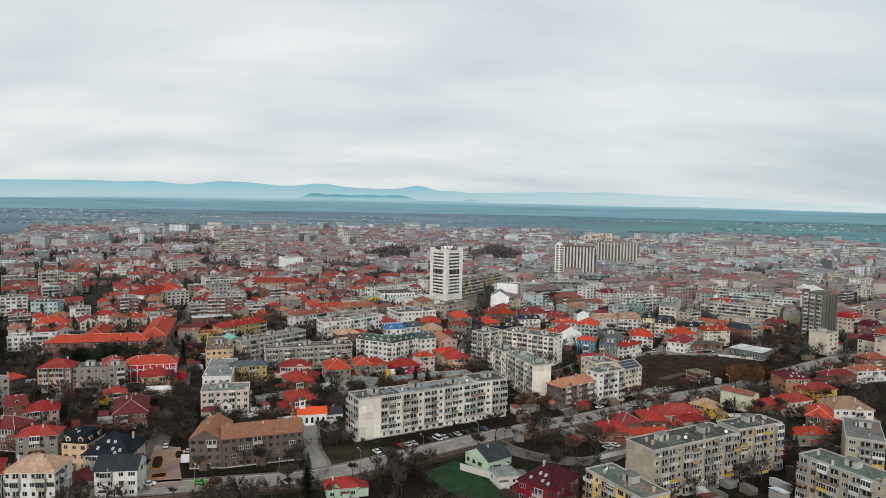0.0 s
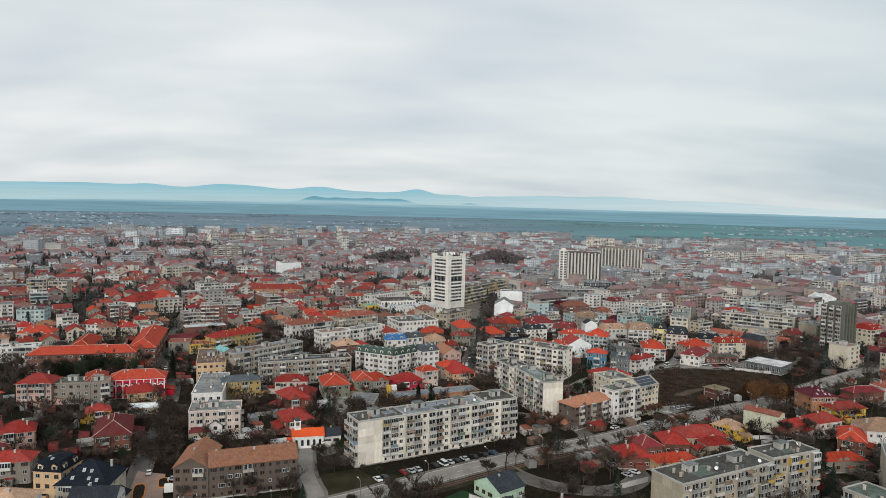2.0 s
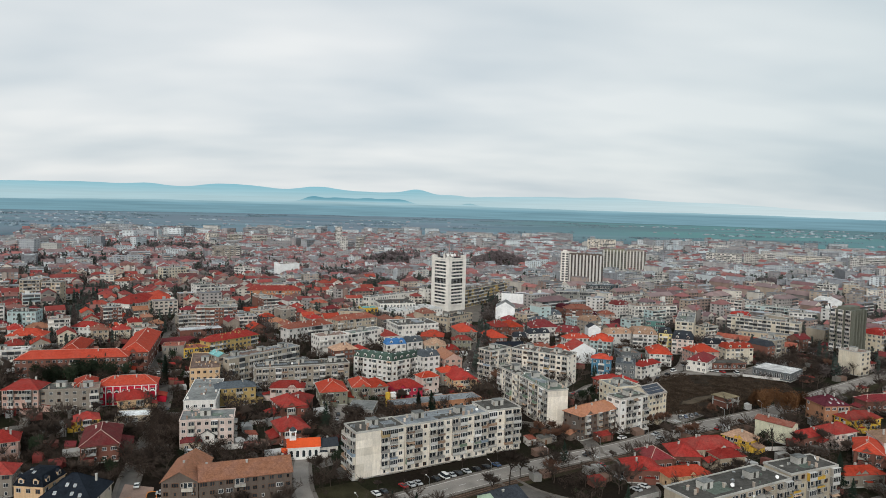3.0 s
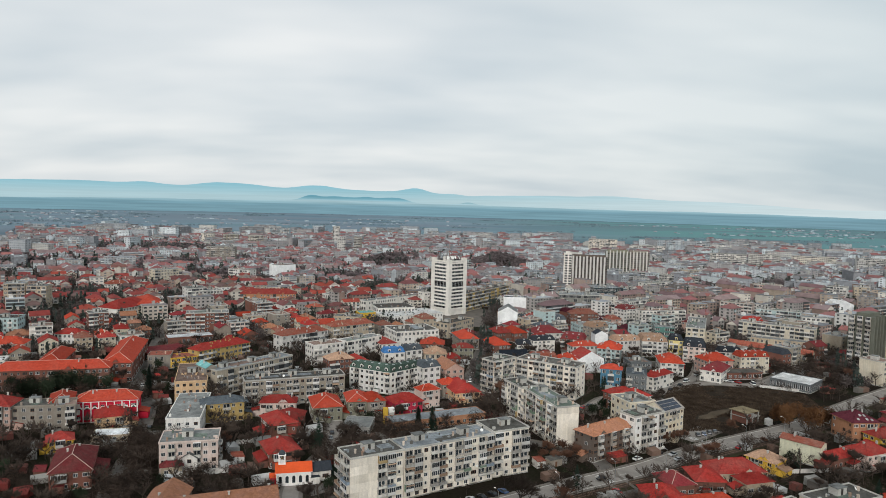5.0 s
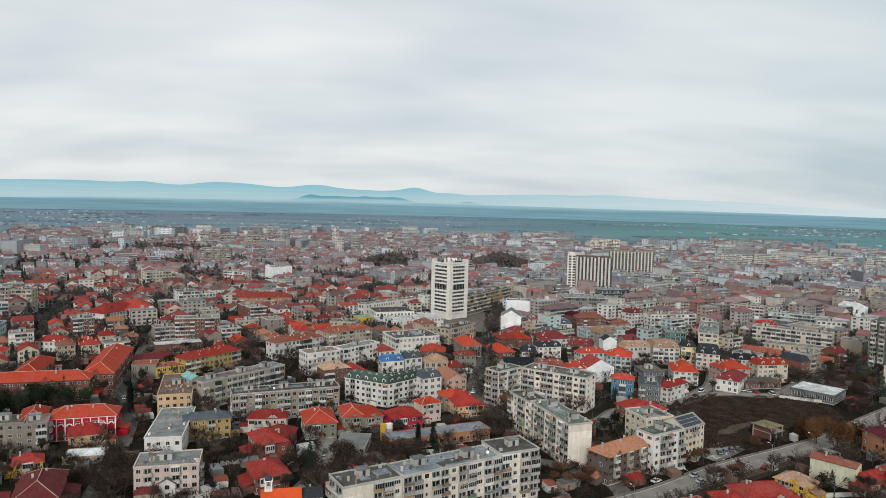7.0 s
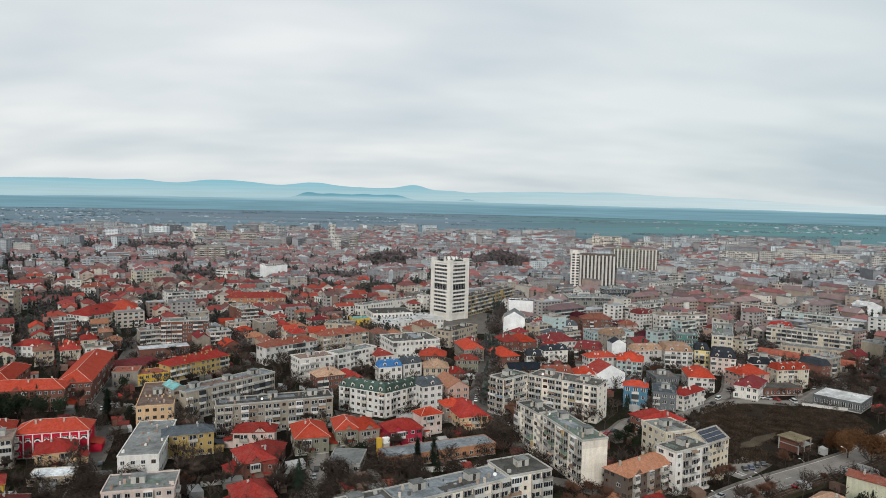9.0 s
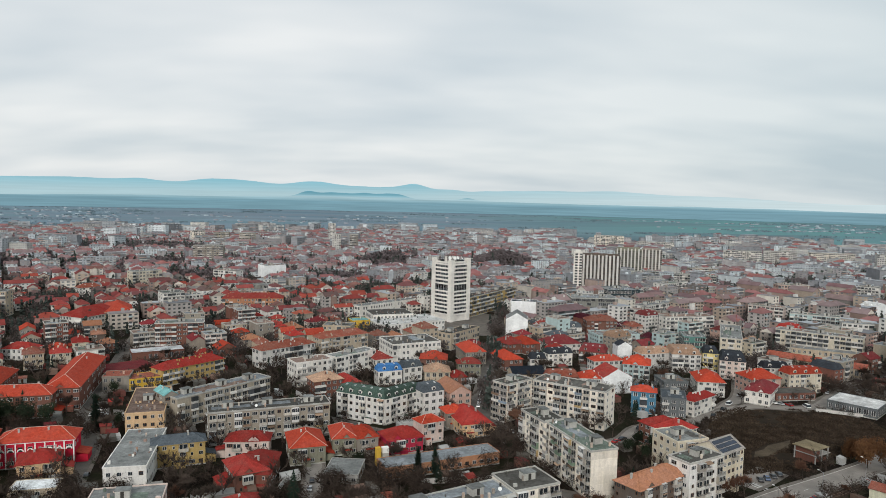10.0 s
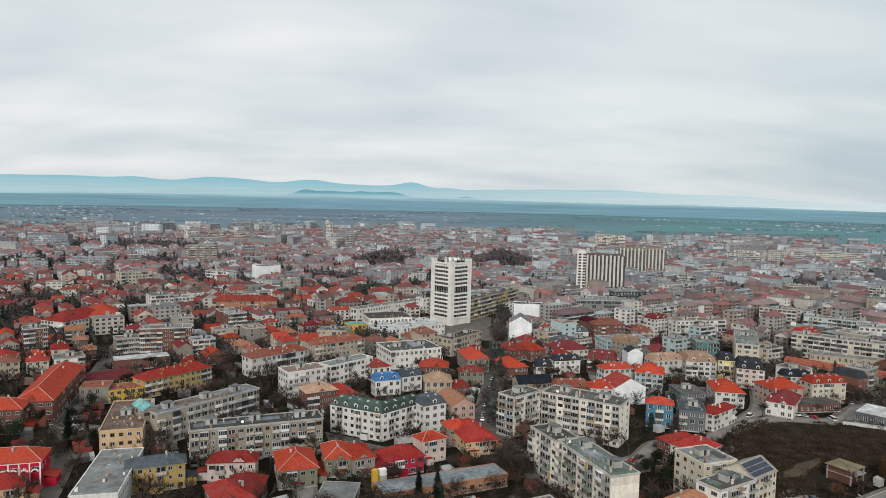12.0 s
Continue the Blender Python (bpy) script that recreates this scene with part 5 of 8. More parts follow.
put("M", 58.5, 479.3, 17.1, 7.0, 8.0, 4.6, "brick", "rust", 2, near=False)
put("A", 27.5, 431.0, 17.4, 8.9, 17.4, 42.9, "panel", "bitumen", 6, balcony_end=True)
put("A", 55.4, 427.9, 34.6, 13.3, 17.4, -32.5, "panel", "bitumen", 6)
put("A", 34.3, 379.8, 17.2, 9.5, 17.4, -65.7, "panel", "bitumen", 6)
put("A", 44.4, 357.8, 33.0, 10.3, 17.4, -70.6, "panel", "greenflat", 6, plain_end=True)
put("A", 81.8, 344.4, 17.1, 8.8, 15.5, 31.3, "white", "bitumen", 5)
put("H", 64.4, 336.6, 25.2, 10.1, 11.0, 36.3, "brown", "tile", 4)
put("G", 95.2, 358.3, 13.1, 11.5, 14.0, 36.4, "cream", "solar", 5)
put("F", 84.0, 367.3, 13.6, 14.4, 15.0, 20.5, "cream", "grey", 5)
put("H", 91.0, 394.7, 12.1, 14.7, 9.0, -51.6, "pale", "red", 3)
put("H", 86.1, 401.6, 6.5, 14.0, 9.0, -61.8, "brick", "red", 3)
put("H", 92.4, 443.1, 11.4, 7.9, 11.0, -16.2, "skyblue", "orange", 3, near=False)
put("F", 106.6, 442.7, 11.1, 16.0, 9.0, -15.8, "greywall", "slate", 3, near=False)
put("H", 119.2, 444.1, 19.6, 7.0, 8.0, 40.6, "white", "red", 3, near=False)
put("H", 137.9, 481.5, 13.8, 20.0, 8.0, -9.2, "white", "orange", 3, near=False)
put("H", 161.0, 467.6, 12.0, 21.5, 7.0, -35.6, "white", "darkred", 2, near=False)
put("H", 166.4, 484.1, 17.8, 13.9, 9.0, 12.3, "pink", "orange", 3, near=False)
put("M", 180.8, 497.0, 14.4, 7.0, 11.0, -1.6, "pale", "charcoal", 4, near=False)
put("M", 190.2, 486.1, 20.0, 8.7, 11.0, 11.9, "cream", "orange", 4, near=False)
put("F", 178.2, 472.8, 22.7, 10.7, 4.0, 9.7, "brick", "bitumen", 1, near=False)
put("F", 202.4, 453.0, 22.1, 19.9, 5.0, -45.5, "greywall", "whiteflat", 1, near=False)
put("G", 225.6, 535.3, 54.9, 9.0, 6.0, -40.4, "beige", "rust", 1, near=False)
put("F", 248.5, 557.2, 48.3, 9.0, 8.0, -26.6, "beige", "grey", 2, near=False)
put("A", 183.6, 562.9, 12.7, 51.4, 18.0, -21.5, "cream", "grey", 6, near=False)
put("A", 252.3, 581.9, 52.9, 11.0, 15.0, -36.5, "cream", "grey", 5, near=False)
put("A", 178.0, 630.0, 39.1, 11.0, 17.0, 11.6, "white", "rustflat", 6, near=False)
put("H", 111.3, 622.6, 22.4, 12.0, 14.0, 1.6, "brick", "rust", 5, near=False)
put("M", 123.2, 533.3, 19.3, 9.8, 10.0, 15.0, "pale", "tan", 3, near=False)
put("M", 142.0, 531.8, 17.0, 18.2, 11.0, -5.5, "white", "tan", 4, near=False)
put("M", 157.2, 529.0, 9.2, 12.0, 12.0, -14.9, "yellowpale", "charcoal", 4, near=False)
put("M", 165.9, 517.4, 14.1, 20.0, 11.0, -19.4, "pinkwhite", "charcoal", 4, near=False)
put("F", 115.1, 472.1, 12.7, 14.2, 9.0, 4.4, "greywall", "grey", 3, near=False)
put("G", 85.7, 481.0, 16.7, 15.8, 9.0, 12.8, "blankwhite", "red", 3, near=False)
put("H", 105.4, 502.0, 14.2, 16.3, 11.0, -17.9, "tealwhite", "orange", 4, near=False)
put("H", 73.9, 479.5, 11.2, 11.3, 8.0, -2.8, "white", "orange", 2, near=False)
put("H", 89.7, 511.3, 18.5, 8.8, 10.0, 14.1, "pale", "orange", 3, near=False)
put("M", 89.0, 540.7, 16.1, 13.7, 9.0, -19.0, "brick", "darkred", 3, near=False)
put("F", 112.8, 586.4, 30.6, 16.5, 11.0, 13.8, "tealwhite", "grey", 4, near=False)
put("G", 109.0, 548.2, 9.5, 9.0, 11.0, 5.6, "blankwhite", "charcoal", 3, near=False)
put("F", 163.4, 576.8, 13.6, 22.5, 13.0, -11.0, "glassgreen", "grey", 4, near=False)
put("G", 145.2, 334.4, 15.6, 7.0, 8.5, -46.9, "yellowwhite", "rust", 2)
put("H", 125.2, 323.8, 11.4, 9.2, 5.0, -51.2, "yellow", "tan", 2)
put("H", 184.0, 364.0, 13.0, 13.5, 9.6, 8.0, "orangebrick", "bordeaux", 3)
put("H", 192.6, 353.8, 18.1, 8.9, 6.0, 17.1, "yellow", "red", 2)
put("H", 168.9, 330.2, 13.6, 10.3, 7.0, 22.9, "pinkwhite", "red", 2)
put("H", 156.7, 329.5, 14.7, 7.3, 5.0, 26.5, "brick", "red", 1)
put("H", 172.1, 311.9, 10.1, 18.1, 6.0, -29.7, "brick", "orange", 2)
put("H", 187.2, 317.2, 17.1, 13.9, 8.0, -5.1, "white", "tan", 2)
put("H", 153.1, 286.9, 17.0, 7.0, 5.0, 9.3, "stone", "orange", 1)
put("H", 241.9, 394.5, 18.4, 8.9, 7.0, 14.5, "white", "rust", 2)
put("H", 221.0, 385.7, 18.8, 7.9, 6.0, 12.0, "brick", "darkred", 1)
put("H", 262.1, 421.2, 13.9, 10.0, 8.0, 11.1, "brick", "rust", 2)
put("H", 107.7, 312.6, 19.3, 11.9, 5.0, 9.8, "beige", "red", 1)
put("H", 110.2, 301.5, 11.5, 7.4, 5.0, 16.7, "beige", "red", 1)
put("H", 93.5, 304.1, 10.4, 13.0, 5.0, 0.1, "brick", "red", 1)
put("H", 80.9, 299.4, 9.5, 11.6, 5.0, 14.7, "brick", "darkred", 1)
put("H", 86.8, 281.8, 17.2, 7.4, 5.0, 14.5, "peach", "orange", 1)
put("H", 72.2, 287.2, 12.1, 11.0, 5.0, 0.8, "brick", "red", 1)
put("A", 85.9, 240.9, 41.3, 12.6, 17.4, 29.0, "panel2", "bitumen", 6)
put("A", 116.6, 258.2, 22.0, 10.4, 17.4, 24.6, "panel2", "bitumen", 6)
put("A", 55.6, 200.8, 23.8, 10.3, 17.4, -61.6, "yellowblock", "greenflat", 6)
put("A", 130.1, 215.8, 27.7, 11.0, 17.4, -62.4, "panel2", "greenflat", 6)
put("A", 160.3, 260.0, 12.3, 27.1, 15.0, -27.3, "panel2", "grey", 5)
put("H", 37.0, 227.5, 13.9, 16.2, 7.2, -37.1, "maroon", "bordeaux", 2, steep=0.30)
put("G", 18.5, 255.3, 11.3, 13.1, 4.5, 38.7, "mint", "charcoal", 1)
put("H", -32.0, 226.3, 10.3, 7.0, 4.0, 15.0, "mint", "red", 1)
put("H", 23.3, 239.4, 8.1, 7.0, 4.0, 19.9, "white", "grey", 1)
put("F", -178.4, 526.9, 29.3, 12.0, 6.0, 29.7, "brick", "sheet", 1, near=False)
put("F", -160.3, 466.3, 15.2, 12.0, 6.0, 31.3, "yellow", "rust", 2, near=False)
put("H", -143.4, 484.0, 37.2, 11.0, 9.0, 53.1, "ochre", "red", 3, near=False)
put("F", -171.3, 461.4, 12.6, 12.0, 8.0, 15.1, "stone", "rust", 2, near=False)
put("H", -256.4, 520.5, 17.7, 10.9, 7.0, -1.1, "white", "red", 2, near=False)
put("F", -34.0, 637.3, 52.9, 28.4, 8.0, 33.5, "white", "whiteflat", 2, near=False)
put("F", -48.0, 653.2, 32.3, 25.3, 11.0, 19.7, "white", "bitumen", 2, near=False)
put("F", -56.4, 717.2, 68.3, 10.0, 9.0, 49.0, "white", "grey", 2, near=False)
put("F", -100.5, 746.6, 50.9, 10.0, 9.0, 37.8, "white", "grey", 2, near=False)
put("F", -68.6, 628.2, 13.3, 12.0, 9.0, 24.4, "yellow", "teal", 2, near=False)
put("F", -78.6, 595.0, 19.8, 14.0, 11.0, -3.9, "beige", "grey", 3, near=False)
put("F", -22.9, 732.8, 7.2, 10.0, 13.0, 39.2, "white", "grey", 4, near=False)
put("F", -52.4, 834.2, 50.1, 14.0, 8.0, 27.7, "beige", "grey", 2, near=False)
put("A", 35.5, 739.5, 90.6, 12.0, 17.0, 58.7, "ochre", "bitumen", 5, near=False)
put("A", 129.5, 737.3, 41.0, 26.0, 15.0, 0.4, "glassgrey", "grey", 4, near=False)
put("F", 63.5, 693.7, 22.4, 12.0, 16.0, -5.9, "blankwhite", "charcoal", 6, near=False)
put("A", -232.9, 687.1, 17.3, 16.0, 18.0, 36.5, "white", "grey", 6, near=False)
put("F", -224.5, 710.1, 15.2, 14.0, 13.0, 40.6, "white", "grey", 4, near=False)
put("A", -177.2, 560.2, 29.5, 13.0, 17.0, 17.6, "brick", "grey", 6, near=False)
put("A", -377.3, 654.4, 16.3, 14.0, 22.0, 22.0, "beige", "grey", 7, near=False)
put("A", -358.7, 657.7, 15.9, 14.0, 20.0, 11.3, "beige", "grey", 6, near=False)
put("H", -267.0, 624.2, 21.0, 37.8, 10.0, -21.6, "white", "red", 3, near=False)
put("H", -256.0, 641.6, 19.0, 34.2, 11.0, 27.1, "beige", "orange", 3, near=False)
put("H", -171.5, 713.7, 51.2, 14.0, 11.0, 10.5, "orangebrick", "red", 3, near=False)
put("A", -323.9, 846.0, 31.4, 14.0, 17.0, 46.0, "cream", "grey", 5, near=False)
put("H", -344.9, 771.1, 21.1, 12.0, 9.0, 42.4, "white", "rust", 3, near=False)
put("F", -415.3, 889.3, 16.9, 14.0, 9.0, 39.9, "white", "whiteflat", 2, near=False)
put("A", -252.5, 902.5, 31.5, 13.0, 13.0, -20.6, "white", "grey", 4, near=False)
put("F", -212.4, 943.1, 26.7, 20.0, 16.0, 40.1, "blankwhite", "grey", 3, near=False)
put("F", -177.7, 810.7, 42.9, 14.0, 9.0, -30.0, "glassgrey", "grey", 2, near=False)
put("A", 161.1, 659.3, 33.0, 12.0, 15.0, -54.7, "white", "rustflat", 5, near=False)
put("A", 192.2, 726.2, 74.8, 11.0, 13.0, 38.2, "white", "grey", 4, near=False)
put("F", 164.6, 784.7, 31.9, 30.0, 17.0, 11.1, "darkglass", "grey", 4, near=False)
put("A", 273.4, 704.4, 28.0, 11.0, 15.0, -35.6, "pinkwhite", "rustflat", 5, near=False)
put("A", 291.5, 660.9, 35.4, 11.0, 15.0, -31.3, "tealwhite", "grey", 5, near=False)
put("A", 311.1, 637.8, 21.5, 11.0, 13.0, -20.2, "white", "grey", 4, near=False)
put("G", 396.6, 754.2, 26.7, 16.0, 9.0, 24.6, "blankwhite", "whiteflat", 2, near=False)
put("A", 443.3, 838.2, 19.6, 14.0, 18.0, -39.3, "white", "grey", 6, near=False)
put("A", 472.8, 842.4, 15.7, 14.0, 18.0, -26.0, "beige", "grey", 6, near=False)
put("A", 376.2, 867.8, 32.6, 14.0, 15.0, -6.4, "pink", "rustflat", 4, near=False)
put("F", 454.4, 1098.5, 69.7, 14.0, 9.0, 29.1, "beige", "orange", 2, near=False)
put("A", 244.5, 980.4, 49.1, 14.0, 14.0, 35.9, "concrete", "grey", 5, near=False)
put("A", 251.4, 890.2, 44.5, 13.0, 12.0, 34.6, "white", "grey", 4, near=False)
put("A", 307.9, 969.6, 49.0, 13.0, 13.0, -25.7, "concrete", "grey", 4, near=False)
put("A", 366.0, 1070.5, 61.8, 13.0, 12.0, -0.3, "beige", "grey", 4, near=False)

put("F", -181.0, 490.0, 27.0, 20.0, 4.6, 42.0, "brick", "darkred", 1, near=False, label="low brick workshop with a wide dark red flat roof")
put("F", -258.0, 430.0, 26.0, 11.0, 9.0, 20.0, "white", "whiteflat", 3, near=False, label="white three storey building with long balcony bands")
put("H", -275.0, 481.0, 22.0, 13.0, 8.0, 14.0, "pinkwhite", "orange", 2, near=False)
put("F", -311.0, 537.0, 19.0, 14.0, 13.5, 12.0, "tealwhite", "bitumen", 4, near=False)
put("A", -338.0, 535.0, 22.0, 13.0, 17.0, 30.0, "pale", "grey", 6, near=False)


# ---- the white office tower ----
def office_tower(x, y, rot, w, d, h):
    TAKEN.append((x, y, w / 2 + 2, d / 2 + 2, math.cos(radians(rot)), math.sin(radians(rot))))
    base = thing("office_tower", pose(x, y, 0, 0, 0, rot), "tall white concrete office tower with ribbon windows and roof antennas", "office tower")
    wm = wall_mat("tower")
    core = Shape()
    core.box(-w / 2 + 1.2, w / 2 - 1.2, -d / 2 + 1.2, d / 2 - 1.2, -0.5, h - 2.6, 0)
    body = part("core", core, [wm], base)
    for sx in (-1, 1):
        for sy in (-1, 1):
            p = Shape()
            cx, cy = sx * (w / 2 - 1.9), sy * (d / 2 - 1.9)
            p.box(cx - 1.9, cx + 1.9, cy - 1.9, cy + 1.9, -0.5, h + (0.0 if (sx + sy) else 1.0), 0)
            part("corner_pier", p, [wm], base, "plain white corner pier")
    n = 14
    fh = (h - 6.0) / n
    for k in range(n):
        z = 5.0 + k * fh
        for side, ln, m in (("front", w, Matrix.Translation((0, -d / 2, 0))), ("left", d, Matrix.Translation((-w / 2, 0, 0)) @ Matrix.Rotation(radians(-90), 4, 'Z')),
                            ("right", d, Matrix.Translation((w / 2, 0, 0)) @ Matrix.Rotation(radians(90), 4, 'Z')),
                            ("back", w, Matrix.Translation((0, d / 2, 0)) @ Matrix.Rotation(radians(180), 4, 'Z'))):
            half = ln / 2 - 3.8
            sp = Shape()
            if k != 7:
                sp.box(-half - 0.6, half + 0.6, 0.25, 1.25, z, z + fh * 0.42, 0)
                part("spandrel", sp, [wm], body, m=m)
            gl = Shape()
            z0, z1 = (z + fh * 0.42, z + fh) if k != 7 else (z, z + fh)
            gl.box(-half, half, 0.95, 1.15, z0, z1, 1)
            for i in range(9):
                xx = -half + i * 2 * half / 8
                gl.box(xx - 0.09, xx + 0.09, 0.85, 0.96, z0, z1, 0, bottom=False)
            part("window_band", gl, [FRAME, GLASS], body, m=m)
    crown = Shape()
    crown.box(-w / 2 + 1.6, w / 2 - 1.6, -d / 2 + 1.6, d / 2 - 1.6, h - 2.6, h - 2.2, 1)
    crown.box(-w / 2 + 3.6, w / 2 - 3.6, -d / 2 + 0.5, -d / 2 + 0.9, h - 2.6, h - 1.0, 0)
    crown.box(-w / 2 + 0.5, -w / 2 + 0.9, -d / 2 + 3.6, d / 2 - 3.6, h - 2.6, h - 1.0, 0)
    crown.box(w / 2 - 0.9, w / 2 - 0.5, -d / 2 + 3.6, d / 2 - 3.6, h - 2.6, h - 1.0, 0)
    crown.box(-3.5, 3.5, -2.5, 4.5, h - 2.2, h + 2.0, 0)
    top = part("roof", crown, [wm, roof_mat("bitumen")], base)
    rnd = random.Random(5)
    for i in range(38):
        px, py = rnd.uniform(-w / 2 + 2, w / 2 - 2), rnd.uniform(-d / 2 + 2, d / 2 - 2)
        a = Shape()
        hh = rnd.uniform(3.0, 8.0)
        a.tube((0, 0, 0), (0, 0, hh), 0.16, 0.12, 5)
        for k in range(3):
            a.box(-0.32, 0.32, -0.18, 0.18, hh * (0.45 + 0.18 * k), hh * (0.45 + 0.18 * k) + 0.5, 0)
        part("antenna", a, [surface("antenna_grey", (0.12, 0.105, 0.10), 0.6, 0.2, 0.2, 0.5)], top, m=pose(px, py, h - 2.2, 0, 0, rnd.uniform(0, 180)))
    big = Shape()
    big.lathe([(0.05, -0.6), (0.9, -0.4), (1.5, 0.0), (1.45, 0.05), (0.8, -0.25)], 16)
    big = big.mesh("dish", [WHITE])
    for px, py, rz in ((0.5, -7, 10), (-4, -8, -30), (-8, -6, -60), (4, -8.5, 30)):
        part("dish", big, None, top, m=pose(px, py, h + 1.6, 70, 0, rz))
    mast = Shape()
    for k in range(9):
        z0 = h + 2.0 + k * 1.5
        for q in range(3):
            a0, a1 = 2 * math.pi * q / 3, 2 * math.pi * (q + 1) / 3
            r0 = 0.5
            mast.tube((r0 * math.cos(a0), r0 * math.sin(a0), z0), (r0 * math.cos(a0), r0 * math.sin(a0), z0 + 1.5), 0.05, 0.05, 4)
            mast.tube((r0 * math.cos(a0), r0 * math.sin(a0), z0), (r0 * math.cos(a1), r0 * math.sin(a1), z0 + 1.5), 0.03, 0.03, 3)
    part("mast", mast, [surface("mast_red_white", (0.55, 0.30, 0.27), 0.6)], top, "lattice radio mast")
    return base


office_tower(0.6, 688.5, 45, 23, 23, 50.6)


# ---- school with three wings under red hipped roofs ----
put("H", -207.5, 413.0, 56, 12, 10.6, 15, "brick", "orange", 3, label="brick school wing with a long red tiled hipped roof")
put("H", -188.0, 453.5, 15, 62, 11, 16, "brick", "orange", 3, label="brick school wing with a tall red tiled hipped roof")
put("H", -220.0, 438.0, 12, 33, 10.6, 16, "brick", "orange", 3, label="brick school wing with a red tiled hipped roof")


# ---- church with an open bell turret ----
def church(x, y, rot, L, D, h):
    TAKEN.append((x, y, L / 2, D / 2, math.cos(radians(rot)), math.sin(radians(rot))))
    base = thing("church", pose(x, y, 0, 0, 0, rot), "small whitewashed church with bright orange roof and bell turret", "church")
    wm = wall_mat("churchwhite")
    b = Shape()
    b.box(-L / 2, L / 2, -D / 2, D / 2, -0.3, h, 0, bottom=False)
    walls = part("wall", b, [wm], base)
    r = Shape()
    gable(r, L, D, h, 2.3, 0.45, True)
    part("roof", r, [surface("church_tiles", (0.58, 0.085, 0.026), 0.75, 0.15, 0.15), wm, wm], base)
    arch = Shape()
    pts = [(-0.55, 0.0), (0.55, 0.0), (0.55, 2.0)] + [(0.55 * math.cos(math.pi * i / 8), 2.0 + 0.55 * math.sin(math.pi * i / 8)) for i in range(1, 8)] + [(-0.55, 2.0)]
    arch.face([(px, -0.05, pz) for px, pz in pts], 1)
    outer = [(px * 1.25, pz * 1.06 - 0.05) for px, pz in pts]
    for i in range(len(pts)):
        j = (i + 1) % len(pts)
        arch.face([(outer[i][0], -0.07, outer[i][1]), (outer[j][0], -0.07, outer[j][1]), (pts[j][0], -0.07, pts[j][1]), (pts[i][0], -0.07, pts[i][1])], 0)
    arch = arch.mesh("arched_window", [WHITE, GLASS])
    for i in range(5):
        part("arched_window", arch, None, walls, m=pose(-L / 2 + (i + 0.6) * L / 5.2, -D / 2, 1.1))
    t = Shape()
    t.box(-1.25, 1.25, -1.25, 1.25, 0, h + 2.6, 0)
    for sx in (-1, 1):
        for sy in (-1, 1):
            t.box(sx * 1.0 - 0.22, sx * 1.0 + 0.22, sy * 1.0 - 0.22, sy * 1.0 + 0.22, h + 2.6, h + 5.0, 0)
    t.box(-1.4, 1.4, -1.4, 1.4, h + 5.0, h + 5.3, 0)
    turret = part("turret", t, [wm], base, m=pose(-L / 2 + 2.0, 0.3, 0))
    d = Shape()
    d.lathe([(1.25, h + 5.3), (1.2, h + 5.8), (0.8, h + 6.4), (0.25, h + 6.8), (0.05, h + 7.0)], 12)
    d.box(-0.04, 0.04, -0.04, 0.04, h + 7.0, h + 8.0, 0)
    d.box(-0.3, 0.3, -0.04, 0.04, h + 7.5, h + 7.6, 0)
    part("dome", d, [surface("dark_dome", (0.06, 0.07, 0.08), 0.5)], turret)
    bell = Shape()
    bell.lathe([(0.45, h + 3.4), (0.36, h + 3.7), (0.28, h + 4.2), (0.1, h + 4.4)], 10)
    part("bell", bell, [surface("bell_bronze", (0.20, 0.14, 0.07), 0.4, metal=0.9)], turret)
    p = Shape()
    p.box(-L / 2 - 2.2, -L / 2, -2.0, 2.0, 0, 2.6, 0)
    p.face([(-L / 2 - 2.4, -2.2, 2.6), (-L / 2, -2.2, 2.6), (-L / 2, 0, 3.7), (-L / 2 - 2.4, 0, 3.7)], 1)
    p.face([(-L / 2 - 2.4, 2.2, 2.6), (-L / 2, 2.2, 2.6), (-L / 2, 0, 3.7), (-L / 2 - 2.4, 0, 3.7)], 1)
    part("porch", p, [surface("red_porch", (0.45, 0.03, 0.04), 0.8), surface("church_tiles", (0, 0, 0))], base, "red painted porch")


church(-56.4, 299.5, 14, 12.2, 7.6, 5.0)


